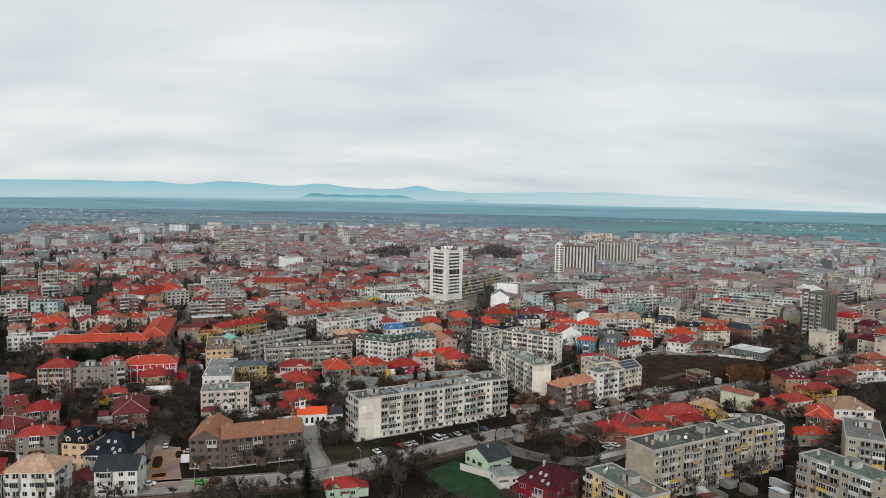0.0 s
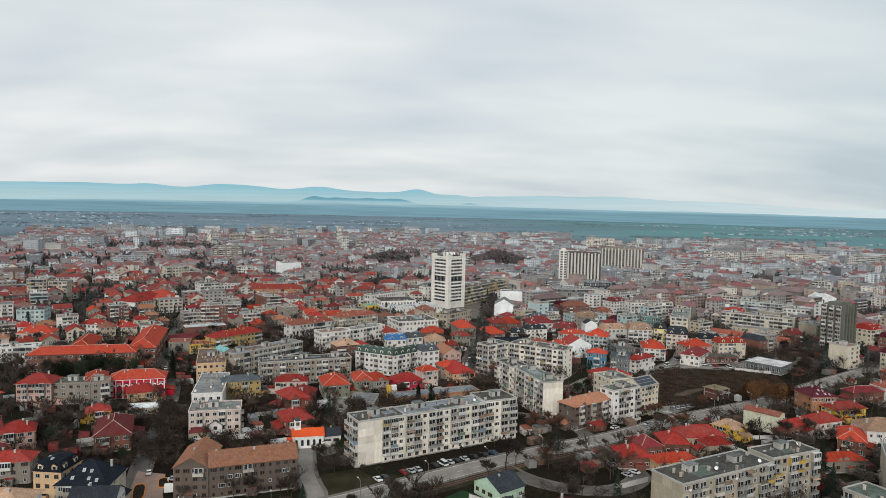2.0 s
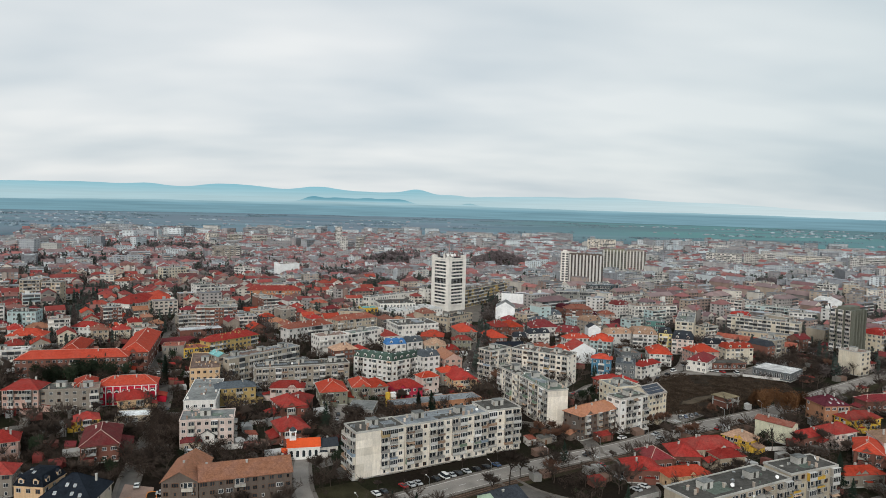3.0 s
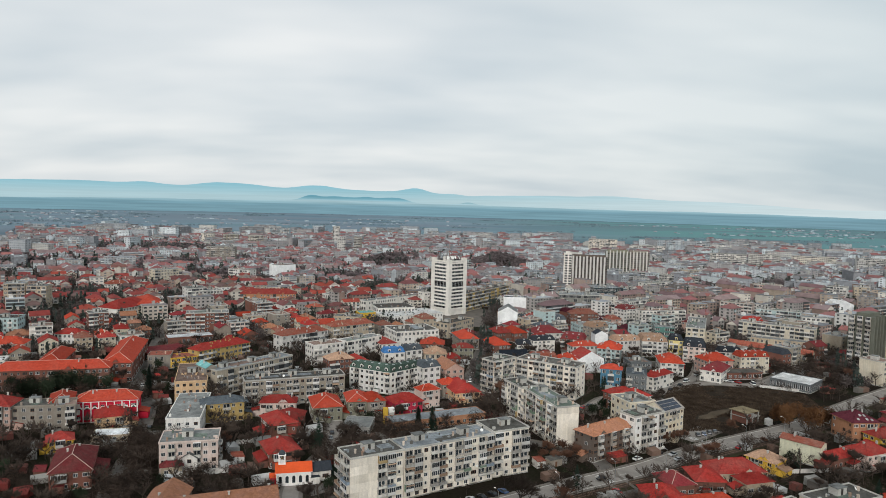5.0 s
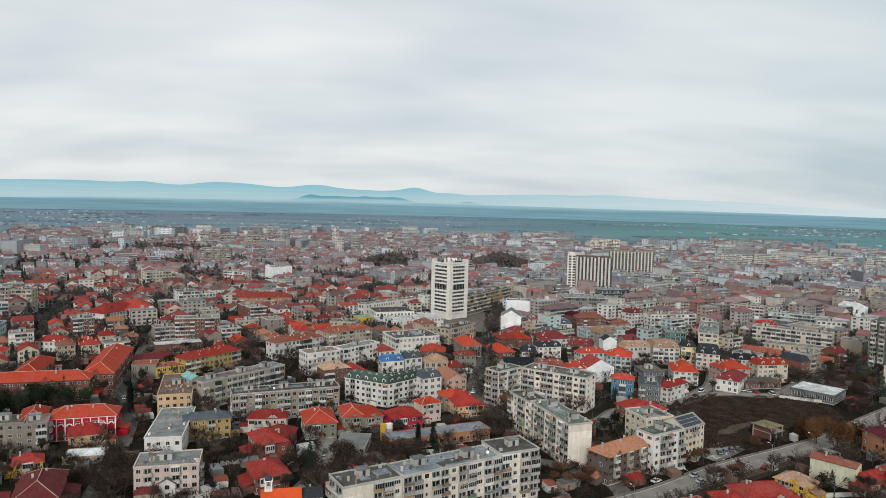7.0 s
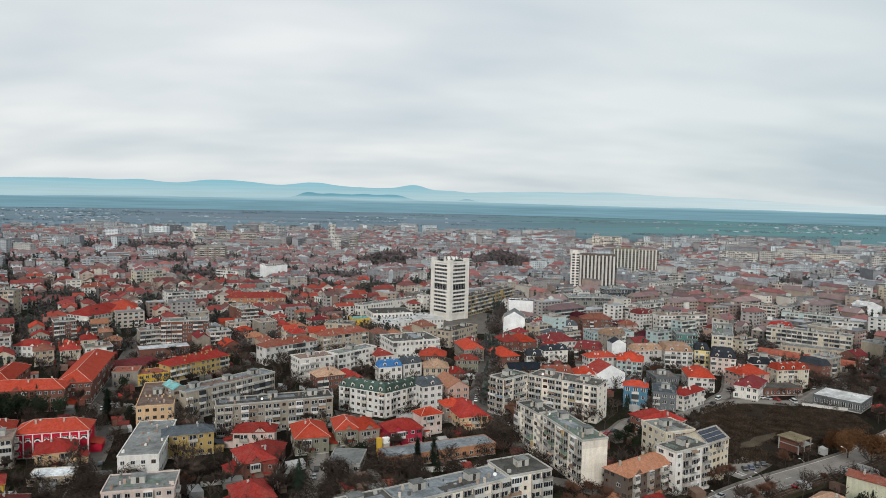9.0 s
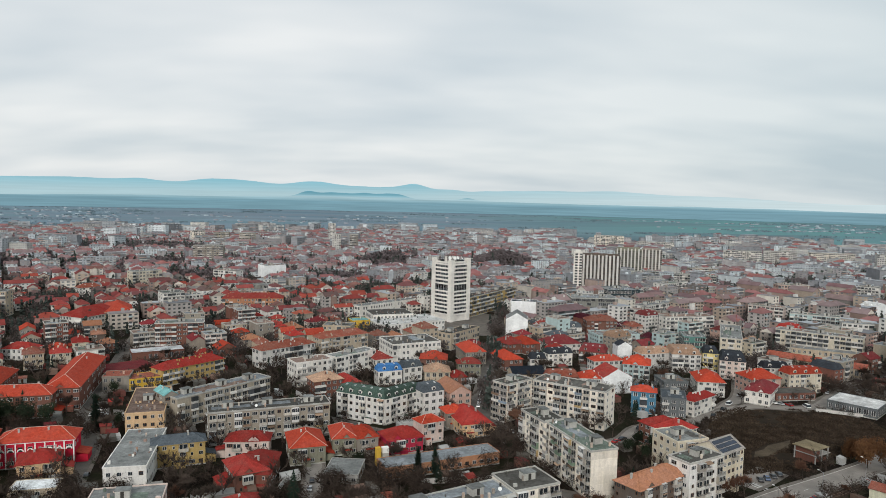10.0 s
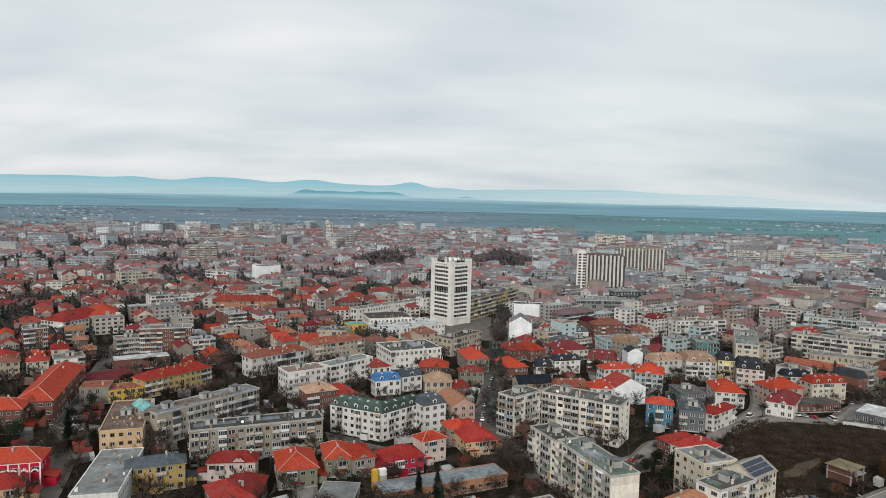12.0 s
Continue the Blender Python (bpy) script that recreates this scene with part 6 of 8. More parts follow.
# ---- hotel with fins, high-rise groups far off ----
def fin_block(x, y, rot, L, D, h, n, label, wall="cream", fins="tower", nm="high_rise_block", wide=0.34):
    TAKEN.append((x, y, L / 2, D / 2, math.cos(radians(rot)), math.sin(radians(rot))))
    base = thing(nm, pose(x, y, 0, 0, 0, rot), label, "apartment block")
    b = Shape()
    b.box(-L / 2, L / 2, -D / 2, D / 2, -0.3, h, 0, bottom=False)
    b.box(-L / 2 + 2, L / 2 - 2, -D / 4, D / 4, h, h + 2.2, 0)
    body = part("wall", b, [wall_mat(wall)], base)
    st = int(h / 3)
    wn = Shape()
    for i in range(n):
        x0 = -L / 2 + i * L / n
        f = Shape()
        f.box(x0, x0 + L / n * wide, -D / 2 - 1.2, -D / 2, -0.3, h + (1.2 if i % 2 else 0.4), 0)
        part("fin", f, [wall_mat(fins)], body)
        for k in range(st):
            wn.face([(x0 + L / n * (wide + 0.02), -D / 2 - 0.05, k * 3 + 1), (x0 + L / n * 0.98, -D / 2 - 0.05, k * 3 + 1), (x0 + L / n * 0.98, -D / 2 - 0.05, k * 3 + 2.7), (x0 + L / n * (wide + 0.02), -D / 2 - 0.05, k * 3 + 2.7)], 0)
    for sx in (-1, 1):
        for k in range(st):
            for j in (-0.25, 0.25):
                y0 = j * D
                xx = sx * (L / 2 + 0.05)
                wn.face([(xx, y0 - 0.8, k * 3 + 1), (xx, y0 + 0.8, k * 3 + 1), (xx, y0 + 0.8, k * 3 + 2.5), (xx, y0 - 0.8, k * 3 + 2.5)], 0)
    part("glazing", wn, [FAR_PANE if y > 700 else GLASS], body, kind="stuff")
    return base


fin_block(166, 872, -12, 44, 16, 42, 11, "brown hotel slab with white fins and dark window strips", wall="brown", fins="pale", nm="hotel_building", wide=0.5)
fin_block(141, 866, -12, 9, 15, 46, 2, "white stair tower beside the hotel slab", "tower", nm="hotel_building")
fin_block(245, 1050, -8, 33, 16, 38, 7, "grey-green high-rise block with pale balcony strips", "mossgrey", "pale", wide=0.36)
fin_block(281, 1068, -8, 28, 16, 36, 6, "brown and white high-rise block with balcony strips", "stone", "pale", wide=0.4)
for xx, yy, ln, hh, w in ((488, 1255, 58, 25, "white"), (554, 1262, 50, 25, "white"), (655, 1290, 70, 22, "panel"), (735, 1240, 60, 24, "pale"), (420, 1500, 70, 22, "white"), (340, 1560, 60, 30, "panel")):
    put("A", xx, yy, ln, 13, hh, -18, w, "grey", int(hh / 2.9), near=False, detail=False, label="long pale panel apartment slab far off")
for xx, yy, ln, hh, w in ((-345, 1110, 42, 25, "stone"), (-195, 1330, 15, 33, "pale"), (-165, 1335, 15, 33, "stone"), (-250, 1620, 16, 40, "pale"),
                          (-500, 1500, 26, 24, "panel"), (-455, 1510, 30, 22, "panel2"), (-400, 1500, 30, 22, "cream"), (20, 1050, 26, 20, "tealwhite")):
    put("A", xx, yy, ln, 14, hh, 8, w, "grey", int(hh / 2.9), near=False, detail=False, label="pale high-rise apartment block far off")


# dark balcony tower
base = fin_block(276, 508.5, 33, 19, 15, 35, 5, "weathered dark concrete tower block with balconies", "darkmoss", "darkmoss", nm="tower_block")
for k in range(1, 12):
    for j in range(3):
        part("balcony", BALC[3][k % 4], None, base, m=Matrix.Translation((-9.5, 0, 0)) @ Matrix.Rotation(radians(-90), 4, 'Z') @ pose(-5 + j * 5, 0, k * 2.95))


# ---- cars ----
def car_proto(col, name, van=False):
    L, W = (5.2, 1.95) if van else (4.3, 1.76)
    base = thing("van" if van else "car", Matrix.Identity(4), f"parked {name} {'van' if van else 'car'} on the asphalt", "van" if van else "car", "parked vehicles")
    paint = surface("car_paint_" + name, col, 0.25, 0.02, 0.05, 0.0, spec=0.6)
    s = Shape()
    hi = 1.95 if van else 1.42
    sec = [(-L / 2, 0.45, 0.72), (-L / 2 + 0.1, 0.35, 0.95), (-L / 2 + (0.2 if van else 0.75), 0.3, 0.98 if not van else hi), (-L / 2 + (0.3 if van else 1.15), 0.3, hi),
           (L / 2 - (1.4 if van else 1.75), 0.3, hi), (L / 2 - (0.85 if van else 1.1), 0.3, 0.98), (L / 2 - 0.12, 0.35, 0.82), (L / 2, 0.45, 0.6)]
    rows = []
    for x, z0, z1 in sec:
        w = W / 2
        wt_ = w * (0.82 if z1 > 1.2 else 0.97)
        n = len(s.v)
        s.v.extend([(x, -w, z0), (x, -w, min(z1, 0.95)), (x, -wt_, z1), (x, wt_, z1), (x, w, min(z1, 0.95)), (x, w, z0)])
        rows.append(n)
    for a, b in zip(rows, rows[1:]):
        for k in range(5):
            s.f.append((a + k, b + k, b + k + 1, a + k + 1))
            s.m.append(1 if (k in (1, 3) and max(s.v[a + 2][2], s.v[b + 2][2]) > 1.2) or (k == 2 and abs(s.v[a + 2][2] - s.v[b + 2][2]) > 0.3) else 0)
    s.f.append(tuple(rows[0] + k for k in range(6)))
    s.f.append(tuple(rows[-1] + k for k in reversed(range(6))))
    s.m.extend([0, 0])
    part("body", s, [paint, GLASS], base)
    wh = Shape()
    wh.tube((0, -0.1, 0), (0, 0.1, 0), 0.32, 0.32, 12, 0, True)
    wh.tube((0, 0.1, 0), (0, -0.1, 0), 0.31, 0.31, 12, 0, True)
    wm = wh.mesh("wheel", [surface("tyre_rubber", (0.015, 0.015, 0.016), 0.9)])
    for sx in (-L / 2 + 0.8, L / 2 - 0.85):
        for sy in (-W / 2 + 0.08, W / 2 - 0.08):
            part("wheel", wm, None, base, m=pose(sx, sy, 0.32))
    return base


CARS = {"white": car_proto((0.72, 0.72, 0.71), "white"), "black": car_proto((0.02, 0.02, 0.022), "black"), "silver": car_proto((0.42, 0.43, 0.44), "silver"),
        "red": car_proto((0.34, 0.02, 0.02), "red"), "green": car_proto((0.09, 0.42, 0.04), "bright green"), "blue": car_proto((0.04, 0.07, 0.14), "dark blue"),
        "van": car_proto((0.74, 0.74, 0.73), "white", True)}
CAR_USED = set()


def park(kind, x, y, rot, z=0.06):
    ob = CARS[kind]
    m = pose(x, y, z, 0, 0, rot)
    if kind not in CAR_USED:
        CAR_USED.add(kind)
        ob.matrix_basis = m
    else:
        copy_thing(ob, m)


rc = random.Random(3)
for k, x, y, rot in (("white", -24.3, 265.2, 125), ("black", -21.8, 267.0, 125), ("red", -15.3, 272.2, 125), ("silver", -12.8, 273.6, 125), ("silver", -10.4, 275.2, 125),
                     ("black", -4.0, 279.6, 125), ("van", -1.0, 281.8, 125), ("silver", 1.7, 283.4, 125), ("black", 4.2, 285.2, 125), ("silver", 7.4, 287.3, 125), ("black", 11.2, 289.6, 125),
                     ("black", 15.2, 292.2, 125), ("blue", 19.0, 294.6, 125), ("silver", 48, 309, 40), ("red", 60, 297, 110), ("white", -98, 230.3, 15), ("green", -81.7, 232.6, 15), ("black", -76.9, 234.6, 15),
                     ("white", -107.0, 266, 110), ("silver", -96.0, 261, 20), ("white", 76.3, 330.0, 35), ("black", 87.0, 337.0, 215), ("silver", 93.2, 330.6, 35), ("silver", 92.7, 336.0, 215),
                     ("red", 124.7, 346.4, 30), ("black", 112.4, 361.8, 80), ("blue", 115.5, 363.2, 80), ("black", 118.7, 365, 80), ("black", 122, 367.2, 80), ("black", 57.0, 308.5, 215),
                     ("van", 140.4, 458.0, 48), ("silver", 152.7, 474.5, 48), ("black", 133.9, 449.1, 48), ("black", 124.8, 438.6, 60), ("white", 164.6, 462.0, 110), ("silver", 167.4, 460.2, 110),
                     ("red", 171.1, 458.5, 110), ("van", 178.7, 456.1, 90), ("silver", 203.7, 482.7, 60), ("red", 68.4, 399.0, 40), ("black", 72.1, 402.7, 40), ("black", 83.1, 417.0, 60),
                     ("black", -46.4, 412.0, 10), ("blue", -39.7, 410.5, 10), ("white", 25.4, 408.4, 100), ("silver", 13.3, 452.1, 85), ("white", 12.5, 445.0, 85), ("silver", 67.6, 275, 130), ("white", 71.2, 278, 130),
                     ("silver", 64, 285, 110), ("black", 66, 290, 110), ("white", 15, 466, 85), ("black", 19.5, 500, 80), ("silver", 22, 515, 80), ("white", 29, 560, 80), ("black", 31, 585, 80),
                     ("silver", -122, 318, 108), ("black", -131, 352, 108), ("white", -163, 418, 112), ("red", -172, 442, 112), ("silver", -50.5, 345, 100), ("black", -51, 352, 100),
                     ("silver", -166, 433, 30), ("black", -164, 429.5, 30), ("white", -162, 426, 30), ("silver", -158, 419, 30), ("black", -156, 415.5, 30)):
    park(k, x, y, rot)
truck = thing("box_truck", pose(-91.6, 250.4, 0.06, 0, 0, 15), "parked white and black box truck by the brown-roofed block", "truck")
s = Shape()
s.box(-3.2, 1.6, -1.15, 1.15, 0.8, 3.1, 0)
part("cargo_box", s, [WHITE], truck)
s = Shape()
s.box(1.7, 3.3, -1.1, 1.1, 0.5, 1.6, 0)
s.box(1.7, 3.0, -1.05, 1.05, 1.6, 2.3, 1)
part("cab", s, [surface("truck_black", (0.03, 0.03, 0.03), 0.4), GLASS], truck)
wh = Shape()
wh.tube((0, -0.14, 0), (0, 0.14, 0), 0.45, 0.45, 12, 0, True)
wh.tube((0, 0.14, 0), (0, -0.14, 0), 0.44, 0.44, 12, 0, True)
wm_ = wh.mesh("wheel", [surface("tyre_rubber", (0, 0, 0))])
for sx in (-2.2, 2.4):
    for sy in (-1.0, 1.0):
        part("wheel", wm_, None, truck, m=pose(sx, sy, 0.45))


# ---- street lamps ----
def street_lamp():
    base = thing("street_lamp", Matrix.Identity(4), "tall grey steel street lamp beside the road", "street lamp", "lamps of the main road")
    s = Shape()
    s.lathe([(0.14, 0), (0.11, 0.6), (0.09, 1.0), (0.06, 8.6)], 8)
    part("pole", s, [METAL], base)
    s = Shape()
    s.tube((0, 0, 8.5), (1.6, 0, 9.0), 0.05, 0.04, 6)
    part("arm", s, [METAL], base)
    s = Shape()
    s.box(1.5, 2.2, -0.16, 0.16, 8.93, 9.1, 0)
    part("lamp_head", s, [WHITE], base)
    return base


sl = street_lamp()
first = True
for k in range(15):
    (px, py), a = along(MAIN, 150 + k * 27)
    m = pose(px + math.sin(a) * 6.2, py - math.cos(a) * 6.2, 0.15, 0, 0, math.degrees(a) + 90)
    if first:
        sl.matrix_basis = m
        first = False
    else:
        copy_thing(sl, m)


# ---- single items ----
def box_thing(name, x, y, rot, l, d, h, wall, roof, label, category, z=0.0):
    base = thing(name, pose(x, y, z, 0, 0, rot), label, category)
    TAKEN.append((x, y, l / 2, d / 2, math.cos(radians(rot)), math.sin(radians(rot))))
    s = Shape()
    s.box(-l / 2, l / 2, -d / 2, d / 2, -0.3, h, 0, bottom=False)
    part("wall", s, [wall], base)
    s = Shape()
    s.face([(-l / 2 - .2, -d / 2 - .3, h), (l / 2 + .2, -d / 2 - .3, h), (l / 2 + .2, d / 2 + .2, h + 0.5), (-l / 2 - .2, d / 2 + .2, h + 0.5)])
    s.face([(-l / 2 - .2, -d / 2 - .3, h - .1), (l / 2 + .2, -d / 2 - .3, h - .1), (l / 2 + .2, -d / 2 - .3, h), (-l / 2 - .2, -d / 2 - .3, h)])
    part("roof", s, [roof], base)
    s = Shape()
    s.box(-0.5, 0.5, -d / 2 - 0.04, -d / 2, 0, 2.0, 0)
    part("door", s, [FRAME_B], base)
    return base


rs = random.Random(21)
made = 0
tries = 0
while made < 52 and tries < 4000:
    tries += 1
    y = rs.uniform(225, 500)
    x = rs.uniform(-0.58, 0.58) * (y - 10)
    if not free(x, y, 3.2) or not off_road(x, y, 3.0) or inside(x, y, LOT) or inside(x, y, FIELD) or inside(x, y, APRON) or inside(x, y, PLAZA) or (abs(x) < 75 and y < 275) or (-112 < x < -78 and y < 278):
        continue
    wk, rk, rl = rs.choice((("brick", "darkred", "dark red"), ("concrete", "sheet", "pale metal"), ("white", "rust", "rusty"), ("beige", "red", "red"), ("stone", "bitumen", "dark felt"), ("brick", "red", "red")))
    box_thing("garden_shed", x, y, rs.choice((28, 118)) + rs.uniform(-6, 6), rs.uniform(3.5, 7.5), rs.uniform(3, 4.5), rs.uniform(2.2, 3.0), wall_mat(wk), roof_mat(rk),
              f"low {WALLS[wk][1]} yard shed with {rl} lean-to roof", "shed")
    made += 1


# a litter of low roofs, carports and tin lids in the yards
YARD = Shape()
rs = random.Random(58)
made = tries = 0
while made < 520 and tries < 20000:
    tries += 1
    y = 205 + 330 * rs.random() ** 0.8
    x = rs.uniform(-0.62, 0.62) * (y - 5)
    l, d, h = rs.uniform(1.4, 3.6), rs.uniform(1.1, 2.2), rs.uniform(1.8, 2.6)
    if not free(x, y, max(l, d) * 0.8) or not off_road(x, y, 2.6) or inside(x, y, LOT) or inside(x, y, FIELD) or inside(x, y, APRON) or inside(x, y, PLAZA) or (abs(x) < 75 and y < 275) or (-112 < x < -78 and y < 278):
        continue
    a = radians(rs.choice((28, 118)) + rs.uniform(-8, 8))
    c, q, tip = math.cos(a), math.sin(a), rs.uniform(0.2, 0.8)
    at = [(x + u * c - v * q, y + u * q + v * c) for u, v in ((-l, -d), (l, -d), (l, d), (-l, d))]
    n = len(YARD.v)
    YARD.v.extend([(*p, -0.1) for p in at] + [(*at[0], h), (*at[1], h), (*at[2], h + tip), (*at[3], h + tip)])
    for f_ in ((0, 1, 5, 4), (1, 2, 6, 5), (2, 3, 7, 6), (3, 0, 4, 7), (4, 5, 6, 7)):
        YARD.f.append(tuple(n + k for k in f_))
        YARD.m.append(0)
    made += 1
tagged(new("yard_sheds", YARD.mesh("yard_sheds", [medley("shed_patchwork", [(0.20, 0.045, 0.04), (0.24, 0.235, 0.22), (0.15, 0.06, 0.05), (0.42, 0.42, 0.41), (0.11, 0.10, 0.09), (0.16, 0.105, 0.082), (0.15, 0.14, 0.125)])])),
       "low red, rusty and grey sheds crowding the yards", "sheds", kind="stuff")


def garden_wall(x0, y0, x1, y1, h, mat, label):
    base = thing("garden_wall", pose(x0, y0, 0, 0, 0, math.degrees(math.atan2(y1 - y0, x1 - x0))), label, "wall")
    ln = math.dist((x0, y0), (x1, y1))
    s = Shape()
    s.box(0, ln, -0.12, 0.12, -0.2, h, 0)
    part("wall_face", s, [mat], base)
    s = Shape()
    s.box(-0.05, ln + 0.05, -0.18, 0.18, h, h + 0.1, 0)
    part("coping", s, [CONC], base)


for x0, y0, x1, y1, h in ((8, 250, 22, 240, 2.4), (22, 240, 27, 246, 2.4), (118, 318, 150, 322, 1.6), (-12, 352, 22, 358, 2.0), (60, 262, 74, 270, 1.8),
                          (-100, 300, -82, 306, 2), (-88, 335, -76, 340, 1.8), (-62, 333, -60, 352, 1.8), (150, 330, 170, 345, 1.7), (180, 450, 205, 440, 1.5)):
    garden_wall(x0, y0, x1, y1, h, wall_mat("pale"), "pale rendered garden wall")
# half-built brick house on the vacant lot
base = thing("ruined_building", pose(143.5, 385.5, 0, 0, 0, 32), "roofless unfinished brick house with beige concrete slabs", "ruin")
s = Shape()
for x0, x1, y0, y1, z1 in ((-4.0, 1.2, -4.0, -3.7, 3.0), (-4.0, -3.7, -3.7, 4.0, 5.0), (-3.7, 4.0, 3.7, 4.0, 5.2), (2.4, 4.0, -4.0, -3.7, 1.4), (3.7, 4.0, -1.0, 3.7, 3.0), (-3.7, -1.0, -4.0, -3.7, 4.6)):
    s.box(x0, x1, y0, y1, -0.2, z1, 0)
part("wall", s, [wall_mat("brick")], base)
post_ = Shape()
post_.box(-0.2, 0.2, -0.2, 0.2, -0.2, 5.4, 0)
post_ = post_.mesh("column", [wall_mat("concrete")])
for px, py in ((-4.3, -4.3), (0, -4.3), (4.3, -4.3), (4.3, 0.4), (4.3, 4.3), (-4.3, 4.3)):
    part("column", post_, None, base, m=pose(px, py, 0))
s = Shape()
s.box(-4.6, 5.4, -4.8, 4.6, 3.0, 3.22, 0)
part("slab", s, [wall_mat("concrete")], base)
s = Shape()
s.box(-5.2, 4.9, -4.6, 5.0, 5.4, 5.65, 0)
s.face([(-4.9, -4.4, 5.66), (4.6, -4.4, 5.66), (0.8, 0.6, 6.5), (-1.6, 0.6, 6.5)], 0)
s.face([(4.6, 4.8, 5.66), (-4.9, 4.8, 5.66), (-1.6, 0.6, 6.5), (0.8, 0.6, 6.5)], 0)
s.face([(-4.9, 4.8, 5.66), (-4.9, -4.4, 5.66), (-1.6, 0.6, 6.5)], 0)
s.face([(4.6, -4.4, 5.66), (4.6, 4.8, 5.66), (0.8, 0.6, 6.5)], 0)
part("roof", s, [surface("crumbling_screed", (0.20, 0.165, 0.105), 0.95, 0.3, 0.4)], base, "crumbling beige roof screed")
# yellow boiler pillar and white box on the low sheds
base = thing("boiler_stack", pose(-28.5, 368, 0, 0, 0, 25), "yellow masonry stack with a white box on the low sheds", "chimney stack")
s = Shape()
s.box(-1.6, 0.2, -1.0, 1.0, -0.2, 7.2, 0)
part("chimney_shaft", s, [wall_mat("yellow")], base)
s = Shape()
s.box(0.8, 3.4, -1.0, 1.2, 5.0, 7.0, 0)
s.box(0.9, 3.3, -0.9, 1.1, -0.2, 5.0, 1)
part("tank_box", s, [WHITE, CONC], base, "white box on a concrete stand")


# ---- trees ----
def bare_tree(seed, height, spread):
    """Trunk with limbs, and a crown of thin forking twigs."""
    rnd = random.Random(seed)
    tr, cr = Shape(), Shape()
    th = height * rnd.uniform(0.16, 0.26)
    r0 = 0.022 * height
    tr.tube((0, 0, -0.3), (0, 0, th), r0, r0 * 0.75, 6)

    def grow(p, d, ln, r, level):
        q = p + d * ln
        (tr if level < 2 else cr).tube(p, q, r, r * 0.6, 4 if level < 2 else 3)
        if level >= 3:
            for _ in range(10):
                e = (d + Vector((rnd.uniform(-1, 1), rnd.uniform(-1, 1), rnd.uniform(-0.3, 0.9))) * 0.8).normalized()
                s0 = p + d * ln * rnd.uniform(0.2, 1)
                e1 = s0 + e * rnd.uniform(0.9, 1.9)
                u = e.orthogonal().normalized() * 0.085
                cr.face([tuple(s0 - u), tuple(s0 + u), tuple(e1)])
            return
        for _ in range({0: 5, 1: 4, 2: 4}[level]):
            a = rnd.uniform(0, 2 * math.pi)
            tilt = rnd.uniform(0.45, 1.1) * spread
            side = Vector((math.cos(a), math.sin(a), 0))
            e = (d + side * tilt + Vector((0, 0, 0.12))).normalized()
            grow(p + d * ln * rnd.uniform(0.65, 1.0), e, ln * rnd.uniform(0.68, 0.95), r * 0.6, level + 1)

    grow(Vector((0, 0, th)), Vector((rnd.uniform(-.1, .1), rnd.uniform(-.1, .1), 1)).normalized(), height * 0.25, r0 * 0.75, 0)
    return tr, cr


def conifer(seed, height, radius, column=False):
    rnd = random.Random(seed)
    tr, cr = Shape(), Shape()
    tr.tube((0, 0, -0.3), (0, 0, height * 0.9), height * 0.018, 0.03, 6)
    n = 700
    for i in range(n):
        t = rnd.random() ** 0.8
        z = height * (0.06 + 0.94 * t)
        prof = (1 - t) ** 0.8 if not column else (1 - t ** 3) * (0.55 + 0.45 * min(1, t * 6))
        rr = radius * prof * rnd.uniform(0.45, 1.08)
        a = rnd.uniform(0, 2 * math.pi)
        c = Vector((rr * math.cos(a), rr * math.sin(a), z))
        out = Vector((math.cos(a), math.sin(a), -0.35 if not column else 0.9)).normalized()
        side = Vector((-math.sin(a), math.cos(a), rnd.uniform(-0.3, 0.3)))
        s = rnd.uniform(0.25, 0.55) * (0.5 + prof)
        cr.face([tuple(c - out * s - side * s * 0.55), tuple(c - out * s + side * s * 0.55), tuple(c + out * s * 0.9)])
    return tr, cr


def leafy(seed, height, radius, n=900):
    rnd = random.Random(seed)
    tr, cr = Shape(), Shape()
    tr.tube((0, 0, -0.3), (0, 0, height * 0.4), height * 0.022, height * 0.014, 6)
    lobes = [Vector((rnd.uniform(-.5, .5) * radius, rnd.uniform(-.5, .5) * radius, height * rnd.uniform(0.42, 0.8))) for _ in range(9)]
    for lb in lobes:
        tr.tube((0, 0, height * 0.3), tuple(lb), 0.09, 0.03, 4)
    for i in range(n):
        lb = rnd.choice(lobes)
        d = Vector((rnd.gauss(0, 1), rnd.gauss(0, 1), rnd.gauss(0, 0.8))).normalized() * radius * 0.55 * rnd.uniform(0.5, 1.05)
        c = lb + d
        if c.z < 0.6:
            continue
        u = Vector((rnd.uniform(-1, 1), rnd.uniform(-1, 1), rnd.uniform(-1, 1))).normalized() * rnd.uniform(0.16, 0.34)
        w = u.orthogonal().normalized() * rnd.uniform(0.12, 0.26)
        cr.face([tuple(c - u), tuple(c + w), tuple(c + u), tuple(c - w)])
    return tr, cr


def tree_thing(name, made, mat, label):
    base = thing(name, Matrix.Identity(4), label, "tree")
    part("trunk", made[0], [BARK], base)
    part("crown", made[1], [mat], base)
    return base


